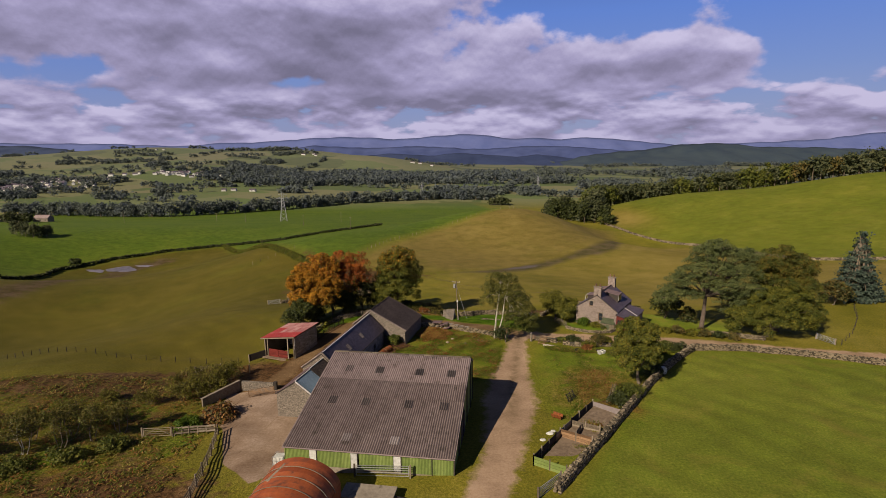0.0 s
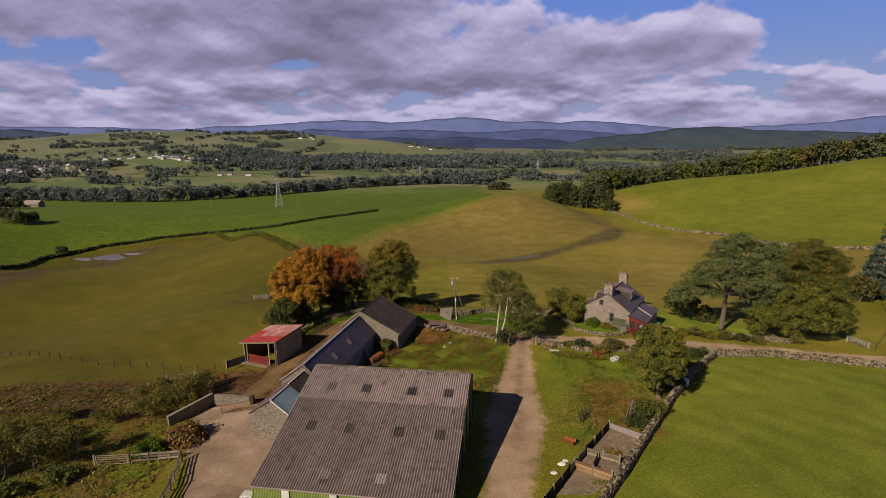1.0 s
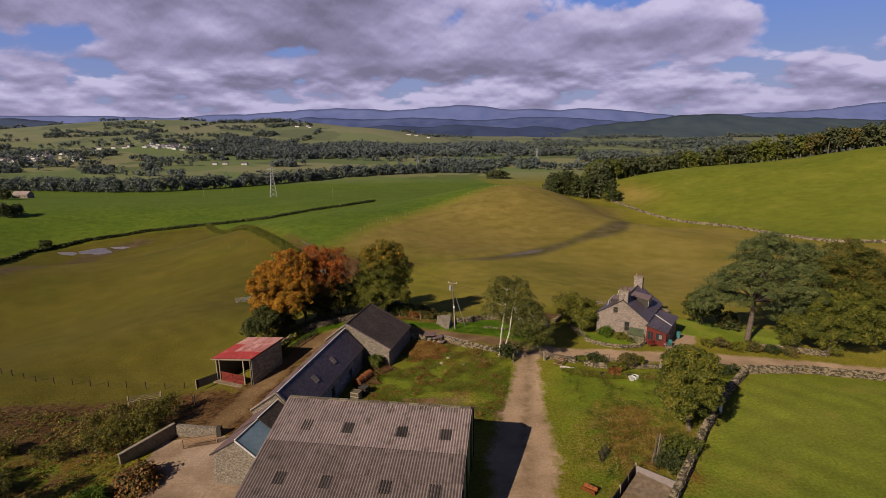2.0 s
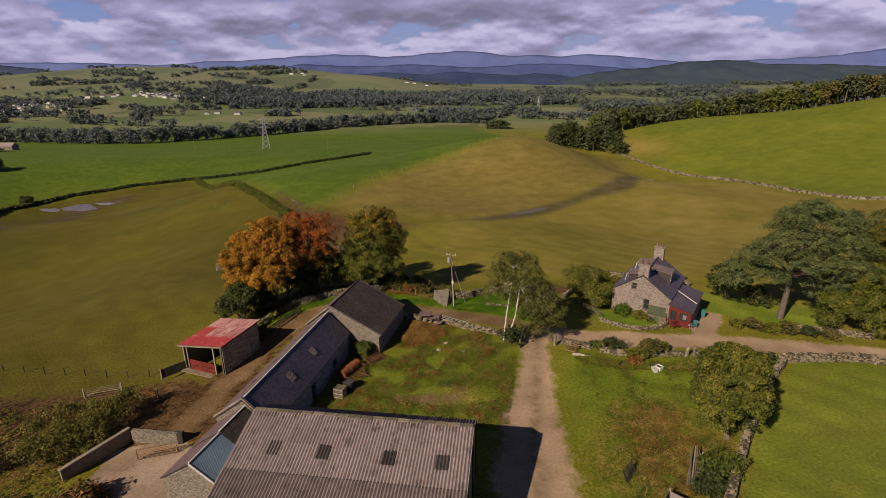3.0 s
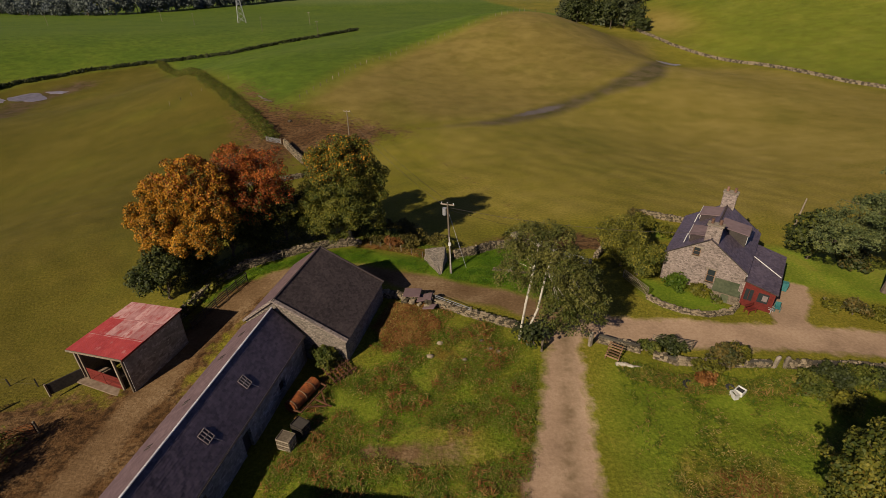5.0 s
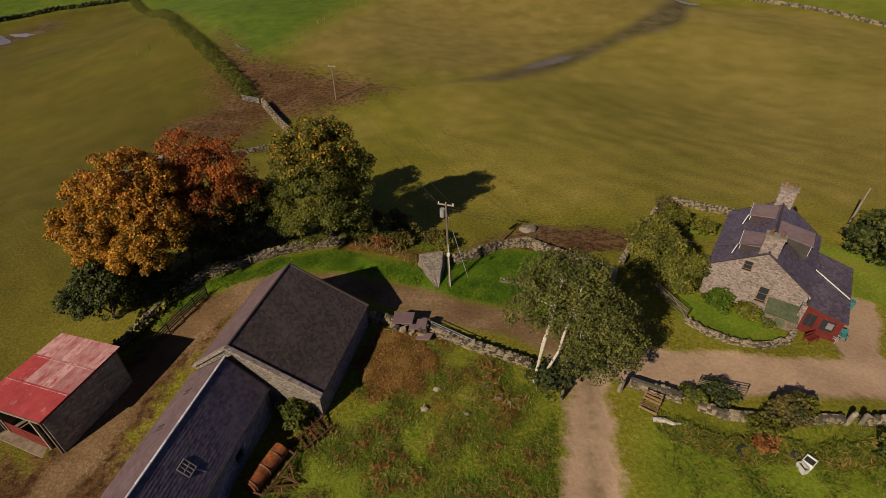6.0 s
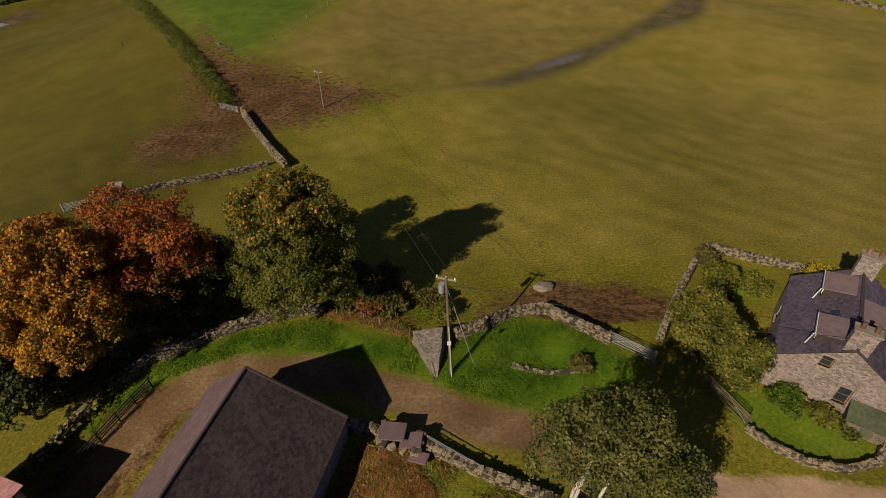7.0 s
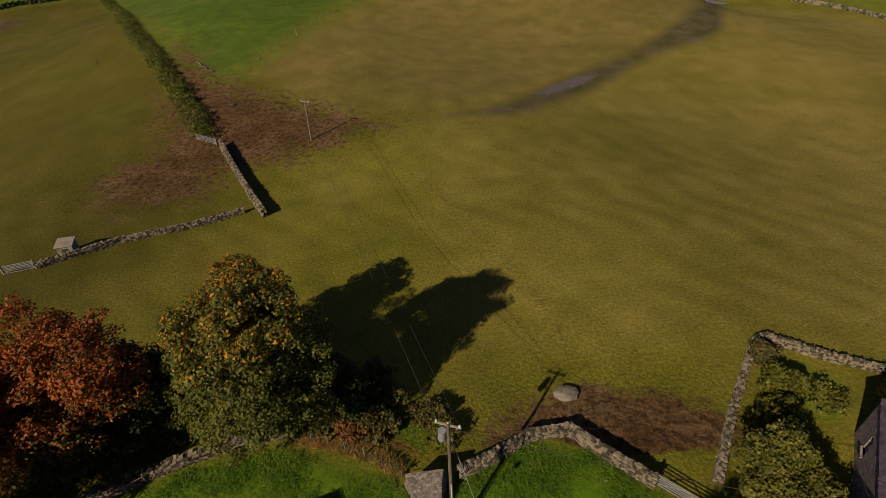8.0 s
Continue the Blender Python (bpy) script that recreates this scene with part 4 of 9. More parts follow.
def sheet_mesh(name, width, length, waves, depth, mat):
    """A corrugated sheet: across x, down y, thin."""
    n = waves * 4
    V, F = [], []
    for j in (0, 1):
        for i in range(n + 1):
            z = depth * (0.5 - 0.5 * math.cos(2 * math.pi * i / 4))
            V.append((width * i / n, length * j, z))
    m = n + 1
    F += [(i, i + 1, m + i + 1, m + i) for i in range(n)]
    V += [(x, y, z - 0.012) for x, y, z in V[:2 * m]]
    k = 2 * m
    F += [(k + i, i, m + i, k + m + i)[::-1] for i in (0,)] + [(i, k + i, k + i + 1, i + 1) for i in range(n)]
    me = bpy.data.meshes.new(name)
    me.from_pydata(V, [], F)
    me.update()
    me.materials.append(mat)
    return me


def lay(me, name, parent, origin, along, up):
    """Places shared sheet data: x along the eave, y up the slope."""
    x, y = Vector(along).normalized(), Vector(up).normalized()
    z = x.cross(y)
    ob = new(name, me)
    ob.parent = parent
    ob.matrix_local = Matrix.Translation(origin) @ Matrix((x, y, z)).transposed().to_4x4()
    return ob


# ---- the big sheeted cattle shed ----
def make_shed():
    m = pose(-17.75, 55.05, 0, 0, 0, -8.9)
    b = thing("cattle_shed", m, "large farm shed with brown fibre-cement roof and green sheeted walls", "shed")
    W, D, E, R, D2, E2 = 19.3, 17.5, 3.35, 7.65, 20.6, 6.1
    along = Vector((1, 0, 0))
    up = Vector((0, D, R - E)).normalized()
    slope = math.hypot(D, R - E)
    down = Vector((0, D2 - D, E2 - R))
    back = math.hypot(D2 - D, E2 - R)
    slope_slab(b, [(0.05, 0.1, E - 0.06), (W - 0.05, 0.1, E - 0.06), (W - 0.05, D, R - 0.06), (0.05, D, R - 0.06)], 0.12, M_DARK)
    slope_slab(b, [(0.05, D, R - 0.06), (W - 0.05, D, R - 0.06), (W - 0.05, D2 - 0.1, E2 - 0.06), (0.05, D2 - 0.1, E2 - 0.06)], 0.12, M_DARK)
    n, rows = 18, 6
    sw, sl = W / n, slope / rows
    upper = sheet_mesh("roof_sheet", sw + 0.02, sl + 0.16, 4, 0.11, M_SHEET)
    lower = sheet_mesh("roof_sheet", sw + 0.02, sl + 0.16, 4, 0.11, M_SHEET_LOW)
    crest = sheet_mesh("roof_sheet", sw + 0.02, 0.75, 4, 0.11, M_SHEET_TOP)
    dark = sheet_mesh("rooflight", sw * 1.0, sl * 0.44, 4, 0.11, M_SKYLIGHT)
    pale = sheet_mesh("rooflight", sw * 1.0, sl * 0.40, 4, 0.11, M_CLEAR)
    nrm = along.cross(up)
    for r in range(rows):
        for c in range(n):
            o = Vector((c * sw, 0, E)) + up * (r * sl - 0.12) + nrm * (0.03 if r % 2 else 0.0)
            o += nrm * 0.012 * (c % 2) + (nrm * 0.05 if r == 3 else nrm * 0)
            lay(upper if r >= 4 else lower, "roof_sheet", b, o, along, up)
    for k, (c, s) in enumerate([(2.76, 14.3), (6.98, 14.3), (12.36, 14.3), (16.63, 14.3), (2.55, 7.95), (6.8, 7.95), (12.17, 7.95), (16.48, 7.95)]):
        lay(dark, "rooflight", b, Vector((c, 0, E)) + up * (s - 0.65) + nrm * (0.05 if s > 10 else 0.075), along, up)
    for c, s in ((6.25, 1.3), (11.8, 1.3)):
        lay(pale, "rooflight", b, Vector((c, 0, E)) + up * s + nrm * 0.07, along, up)
    for c in range(n):
        lay(crest, "roof_sheet", b, Vector((c * sw, 0, E)) + up * (slope - 0.73) + nrm * (0.045 + 0.012 * (c % 2)), along, up)
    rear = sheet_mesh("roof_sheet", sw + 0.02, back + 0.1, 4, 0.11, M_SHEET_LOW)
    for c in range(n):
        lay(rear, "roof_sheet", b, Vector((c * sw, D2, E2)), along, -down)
    for c in range(n):
        bm = bmesh.new()
        bar(bm, (c * sw + 0.01, D, R + 0.10), ((c + 1) * sw - 0.01, D, R + 0.10 + 0.012 * (c % 3)), 0.42, 0.07, 0.02)
        part("ridge_cap", bm, M_MOSS, b)
    # gable walls, the west one dark, the east one green over low blocks
    def line(y):
        return E + (R - E) * y / D if y <= D else R + (E2 - R) * (y - D) / (D2 - D)
    for x0, x1 in ((0.12, 0.2), (W - 0.2, W - 0.12)):
        bm = bmesh.new()
        pierced(bm, D2 - 0.12, -1.0, lambda y: line(y) - 0.16, [(7.0, 10.6, -1.0, 3.4)] if x0 > 5 else [], x0, x1, "yz", breaks=(0.12, D))
        part("gable_wall", bm, M_GREEN_CLAD, b)
    part("sliding_door", prism(bmesh.new(), [(6.8, -0.4), (10.8, -0.4), (10.8, 3.5), (6.8, 3.5)], W - 0.1, W - 0.04, "yz"), M_DARK, b, "dark sliding door of the shed")
    for y in (0.0, 4.4, 8.8, 13.2, 17.5, 20.4):
        part("verge_post", bar(bmesh.new(), (W - 0.05, y + 0.1, -0.6), (W - 0.05, y + 0.1, line(y + 0.1) - 0.18), 0.14), M_IRON, b)
    part("verge_board", bar(bmesh.new(), (W + 0.04, 0, E - 0.05), (W + 0.04, D, R - 0.05), 0.06, 0.2), M_SHEET, b)
    part("verge_board", bar(bmesh.new(), (W + 0.04, D, R - 0.05), (W + 0.04, D2, E2 - 0.05), 0.06, 0.2), M_SHEET, b)
    part("verge_board", bar(bmesh.new(), (-0.04, 0, E - 0.05), (-0.04, D, R - 0.05), 0.06, 0.2), M_SHEET, b)
    # front wall: green sheets in bays over a block plinth, pale door strips between
    part("plinth", block(bmesh.new(), W / 2, 0.2, 0.45, W - 0.2, 0.24, 1.5), M_CONCRETE, b)
    panel = sheet_mesh("wall_sheet", 0.96, 2.1, 6, 0.04, M_GREEN_CLAD)
    for c in range(20):
        x = 0.1 + c * 0.957
        if any(abs(x + 0.48 - d) < 0.42 for d in (3.4, 8.1, 13.0, 16.4)):
            continue
        lay(panel, "wall_sheet", b, (x, 0.06, E - 2.14), (1, 0, 0), (0, 0, 1))
    for d in (3.4, 8.1, 13.0, 16.4):
        bm = bmesh.new()
        block(bm, d, 0.1, E - 1.1, 0.8, 0.06, 2.05, 0, 0.01)
        part("door_leaf", bm, M_WHITE, b, "weathered white door strip")
        part("door_post", block(bmesh.new(), d + 0.45, 0.05, E - 1.1, 0.1, 0.12, 2.1), M_DARK, b)
    part("rear_wall", block(bmesh.new(), W / 2, D2 - 0.2, 2.4, W - 0.3, 0.1, E2 * 2 - 5.3), M_GREEN_CLAD, b)
    part("gutter", bar(bmesh.new(), (-0.1, -0.14, E - 0.06), (W + 0.1, -0.14, E - 0.06), 0.14, 0.12, 0.03), M_SHEET, b)
    return b


make_shed()


# ---- the stone steading: long byre, low byre, tall barn ----
def pitched(name, m, label, y0, y1, xw, zw, ridge, xe, ze, base, mat_w, mat_e, wall, holes_e=(), holes_s=(), slate=(0.31, 0.23), skew=False, s_gable=True, blue=None, n_gable=True):
    """A stone building under two slopes: ridge along y at x = 0, eaves at xw and xe."""
    b = thing(name, m, label, "barn")
    rng = random.Random(name)
    L = y1 - y0

    def top(x):
        return (zw + (ridge - zw) * (x - xw) / -xw if x <= 0 else ridge + (ze - ridge) * x / xe) - 0.14
    T = 0.5
    for g, (ya, yb) in (("s", (y0 + 0.1, y0 + 0.1 + T)), ("n", (y1 - 0.1 - T, y1 - 0.1))):
        if (g == "s" and not s_gable) or (g == "n" and not n_gable):
            continue
        bm = bmesh.new()
        shift = xw + 0.2
        hs = [(a - shift, c - shift, z0, z1) for a, c, z0, z1 in (holes_s if g == "s" else ())]
        pierced(bm, xe - 0.2 - shift, base, lambda a: top(a + shift), hs, ya, yb, "xz", breaks=(-shift,))
        bmesh.ops.translate(bm, verts=bm.verts, vec=(shift, 0, 0))
        part("gable", bm, wall, b)
    bm = bmesh.new()
    pierced(bm, L - 2 * T - 0.2, base, lambda y: ze - 0.1, [(a - y0 - T - 0.1, c - y0 - T - 0.1, z0, z1) for a, c, z0, z1 in holes_e], xe - 0.2 - T, xe - 0.2, "yz")
    bmesh.ops.translate(bm, verts=bm.verts, vec=(0, y0 + T + 0.1, 0))
    part("side_wall", bm, M_LIME if name == "long_byre" else wall, b)
    bm = bmesh.new()
    pierced(bm, L - 2 * T - 0.2, base, lambda y: zw - 0.1, [], xw + 0.2, xw + 0.2 + T, "yz")
    bmesh.ops.translate(bm, verts=bm.verts, vec=(0, y0 + T + 0.1, 0))
    part("side_wall", bm, wall, b)
    for a, c, z0, z1 in holes_e:
        part("door", prism(bmesh.new(), [(a, z0), (c, z0), (c, z1), (a, z1)], xe - 0.55, xe - 0.48, "yz"), M_DARK, b, "dark plank door in the stone wall")
    for a, c, z0, z1 in holes_s:
        window(b, a, c, z0, z1, y0 + 0.3, "xz", M_DARK, (1, 0), -1, False)
    slope_slab(b, [(xe, y0, ze), (xe, y1, ze), (0, y1, ridge), (0, y0, ridge)], 0.1, M_DARK)
    slope_slab(b, [(xw, y1, zw), (xw, y0, zw), (0, y0, ridge), (0, y1, ridge)], 0.1, M_DARK)
    se, sw = math.hypot(xe, ridge - ze), math.hypot(xw, ridge - zw)
    w, g = slate
    if blue:
        # sheeted stretch
        me = sheet_mesh("tin_sheet", (L) / 5 + 0.02, se + 0.05, 9, 0.02, blue)
        for i in range(5):
            lay(me, "tin_sheet", b, (xe, y0 + i * L / 5, ze + 0.02), (0, 1, 0), (-xe, 0, ridge - ze))
        part("bargeboard", bar(bmesh.new(), (xe, y0 - 0.04, ze), (0, y0 - 0.04, ridge), 0.07, 0.2), M_LEAD, b, "pale painted bargeboard")
        part("eave_board", bar(bmesh.new(), (xe + 0.03, y0, ze - 0.03), (xe + 0.03, y1, ze - 0.03), 0.07, 0.16), M_LEAD, b)
    else:
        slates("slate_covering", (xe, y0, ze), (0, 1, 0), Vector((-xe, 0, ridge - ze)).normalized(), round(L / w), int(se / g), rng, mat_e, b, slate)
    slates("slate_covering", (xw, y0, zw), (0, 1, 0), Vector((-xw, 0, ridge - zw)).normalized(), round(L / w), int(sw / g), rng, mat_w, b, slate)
    return b


def make_steading():
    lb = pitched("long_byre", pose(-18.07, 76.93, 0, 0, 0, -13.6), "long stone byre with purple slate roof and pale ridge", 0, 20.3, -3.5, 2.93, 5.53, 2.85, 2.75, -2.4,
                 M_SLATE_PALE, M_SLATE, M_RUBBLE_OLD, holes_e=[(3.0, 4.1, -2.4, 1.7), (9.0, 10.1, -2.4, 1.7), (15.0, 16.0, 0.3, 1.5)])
    for i in range(14):
        y = i * 1.45
        part("ridge_tile", bar(bmesh.new(), (0, y + 0.01, 5.59 + 0.01 * (i % 2)), (0, y + 1.44, 5.59), 0.16, 0.10, 0.03), M_LEAD, lb)
    part("skew", bar(bmesh.new(), (2.9, 0.12, 2.85), (0, 0.12, 5.65), 0.26, 0.16, 0.02), M_RUBBLE, lb)
    part("skew", bar(bmesh.new(), (-3.55, 0.12, 3.03), (0, 0.12, 5.65), 0.26, 0.16, 0.02), M_RUBBLE, lb)
    up = Vector((-2.85, 0, 2.78)).normalized()
    out = Vector((2.78, 0, 2.85)).normalized()
    for y, s, wide in ((6.5, 1.45, 0.8), (12.0, 1.5, 0.75)):
        o = Vector((2.85, y, 2.75)) + up * s + out * 0.05
        f = part("rooflight", bar(bmesh.new(), o + Vector((0, wide / 2, 0)), o + Vector((0, wide / 2, 0)) + up * 0.95, wide, 0.03), M_SKYLIGHT, lb, "small dark cast-iron rooflight")
        for k in range(4):
            part("glazing_bar", bar(bmesh.new(), o + Vector((0, k * wide / 3, 0)) + out * 0.04, o + Vector((0, k * wide / 3, 0)) + up * 0.95 + out * 0.04, 0.06, 0.05), M_CLEAR, f)
        for k in (0, 0.5, 1):
            part("glazing_bar", bar(bmesh.new(), o + up * 0.95 * k + out * 0.04, o + up * 0.95 * k + Vector((0, wide, 0)) + out * 0.04, 0.06, 0.05), M_CLEAR, f)
        part("flashing", bar(bmesh.new(), o + Vector((0, wide * 0.8, 0)) - up * 0.05, o + Vector((0, wide * 1.1, 0)) - up * 0.7, 0.10, 0.02), M_CLEAR, lb)
    for y, s in ((5.0, 1.6), (9.2, 1.8), (14.5, 1.5), (17.5, 1.7)):
        p = Vector((-3.5, y, 2.93)) + Vector((3.5, 0, 2.6)).normalized() * s + Vector((-2.6, 0, 3.5)).normalized() * 0.07
        for k in (0, 0.3):
            part("slipped_slate", bar(bmesh.new(), p + Vector((0, k, 0)), p + Vector((0.5, k + 0.12, 0.32)), 0.07, 0.04), M_DARK, lb)
    part("gutter", bar(bmesh.new(), (2.92, 0.1, 2.66), (2.92, 20.2, 2.66), 0.11, 0.09, 0.02), M_IRON, lb)
    m = pose(-20.05, 69.2, 0, 0, 0, -15.4)
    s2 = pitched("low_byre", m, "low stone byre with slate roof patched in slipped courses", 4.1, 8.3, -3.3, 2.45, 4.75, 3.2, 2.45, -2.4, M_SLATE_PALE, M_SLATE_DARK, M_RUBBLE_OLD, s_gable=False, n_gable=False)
    part("ridge_tile", bar(bmesh.new(), (0, 4.1, 4.8), (0, 8.3, 4.8), 0.16, 0.1, 0.03), M_LEAD, s2)
    part("rooflight", bar(bmesh.new(), (2.2, 5.2, 3.28), (1.5, 5.2, 3.78), 0.7, 0.06, 0.02), M_LEAD, s2)
    s3 = pitched("tin_roofed_byre", m, "stone byre end with a blue tin roof over the yard", 0, 4.1, -3.3, 2.4, 4.6, 3.2, 2.4, -2.4, M_SLATE_PALE, M_SLATE, M_RUBBLE_OLD, blue=M_BLUE, n_gable=False)
    part("ridge_tile", bar(bmesh.new(), (0, 0, 4.66), (0, 4.1, 4.66), 0.16, 0.1, 0.03), M_LEAD, s3)
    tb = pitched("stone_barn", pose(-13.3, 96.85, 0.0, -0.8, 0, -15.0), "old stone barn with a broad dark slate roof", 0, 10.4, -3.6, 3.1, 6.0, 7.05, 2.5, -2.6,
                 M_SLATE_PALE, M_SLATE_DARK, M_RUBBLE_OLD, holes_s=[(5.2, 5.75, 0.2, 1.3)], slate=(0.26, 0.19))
    part("ridge_tile", bar(bmesh.new(), (0, 0, 6.05), (0, 10.4, 6.05), 0.18, 0.12, 0.03), M_SLATE_DARK, tb)
    part("skew", bar(bmesh.new(), (7.1, 0.1, 2.56), (0, 0.1, 6.07), 0.42, 0.2, 0.02), M_RUBBLE, tb, "pale stone skew on the gable")
    part("skew", bar(bmesh.new(), (-3.6, 0.1, 3.15), (0, 0.1, 6.07), 0.42, 0.2, 0.02), M_RUBBLE, tb)
    part("skew", bar(bmesh.new(), (7.1, 10.3, 2.56), (0, 10.3, 6.05), 0.2, 0.1, 0.02), M_SLATE_DARK, tb)


make_steading()


# ---- the red open-fronted shelter ----
def make_red_shed():
    z = gz(-29, 98)
    m = pose(-34.0, 96.6, z, 0, 0, -22.0)
    b = thing("cattle_shelter", m, "open-fronted cattle shelter with a faded red tin roof", "shelter")
    W, D = 7.7, 7.3
    c = [Vector((0, 0, 0.95 - z)), Vector((W, 0, 2.1 - z)), Vector((W + 0.15, D, 2.6 - z)), Vector((0.75, D, 1.62 - z))]
    slope_slab(b, [p - Vector((0, 0, 0.05)) for p in c], 0.1, M_WOOD)
    n = 7
    for i in range(n):
        for j in range(3):
            u0, u1, v0, v1 = i / n, (i + 1) / n + 0.01, j / 3, (j + 1) / 3 + 0.02
            o = [c[0].lerp(c[1], u).lerp(c[3].lerp(c[2], u), v) for u, v in ((u0, v0), (u1, v0), (u1, v1), (u0, v1))]
            lift = Vector((0, 0, 0.02 + 0.012 * (i % 2) + 0.014 * (2 - j)))
            faded = j == 2 or (j == 1 and i > 1)
            V, F, k = [], [], 16
            for s in (0, 1):
                for q in range(k + 1):
                    p = o[0].lerp(o[1], q / k).lerp(o[3].lerp(o[2], q / k), s)
                    V.append(p + lift + Vector((0, 0, 0.02 * (0.5 - 0.5 * math.cos(math.pi * q)))))
            F = [(q, q + 1, k + 2 + q, k + 1 + q) for q in range(k)]
            solid("roof_sheet", V, F, M_RED_FADED if faded else M_RED, b)
    for v in (1 / 3, 2 / 3):
        part("lap_strip", bar(bmesh.new(), c[0].lerp(c[3], v) + Vector((0, 0, 0.06)), c[1].lerp(c[2], v) + Vector((0, 0, 0.06)), 0.07, 0.02), M_RED_FADED, b, "pale lap between the roof sheets")
    part("fascia", bar(bmesh.new(), c[0] + Vector((0, -0.03, -0.08)), c[1] + Vector((0, -0.03, -0.08)), 0.05, 0.2), M_WOOD, b)
    part("fascia", bar(bmesh.new(), c[1] + Vector((0.03, 0, -0.08)), c[2] + Vector((0.03, 0, -0.08)), 0.05, 0.18), M_RED_WOOD, b)
    for x in (0.9, 1.5, 6.1, 7.4):
        part("post", bar(bmesh.new(), (x, 0.15, -0.4), (x, 0.15, (0.95 + 1.15 * x / W) - z - 0.1), 0.2, 0.2, 0.02), M_WOOD, b)
    part("side_wall", prism(bmesh.new(), [(0.2, -0.8), (D - 0.1, -0.8), (D - 0.1, 2.42 - z), (0.2, 1.92 - z)], W - 0.22, W - 0.1, "yz"), M_LIME, b)
    part("side_wall", prism(bmesh.new(), [(0.2, -1.2), (D - 0.1, -1.2), (D - 0.1, 1.55 - z), (0.2, 0.85 - z)], 0.85, 0.95, "yz"), M_WOOD, b)
    part("rear_wall", prism(bmesh.new(), [(0.8, -1.2), (W - 0.1, -1.2), (W - 0.1, 2.35 - z), (0.8, 1.45 - z)], D - 0.2, D - 0.1, "xz"), M_WOOD, b)
    for x0, x1 in ((1.75, 3.85), (3.91, 5.95)):
        d = part("half_door", bar(bmesh.new(), (x0 + 0.1, 0.07, 0.15), (x1 - 0.1, 0.07, 1.55), 0.09, 0.03), M_RED_WOOD, b, "red boarded half-door")
        for k in range(5):
            part("board", block(bmesh.new(), (x0 + x1) / 2, 0.1, 0.25 + k * 0.3, x1 - x0, 0.04, 0.28), M_RED_WOOD, d)
    part("floor_slab", block(bmesh.new(), 4.1, 0.6, -0.02, 6.8, 2.6, 0.14, 0, 0.02), M_DIRTY, b)
    part("wing_fence", bar(bmesh.new(), (0.9, 0.1, 0.55), (-0.6, -2.6, 0.35), 0.09, 1.3), M_DARK, b, "dark boarded wing fence")
    part("wing_post", bar(bmesh.new(), (-0.62, -2.65, -0.5), (-0.62, -2.65, 1.1), 0.16), M_WOOD, b)
    return b


make_red_shed()


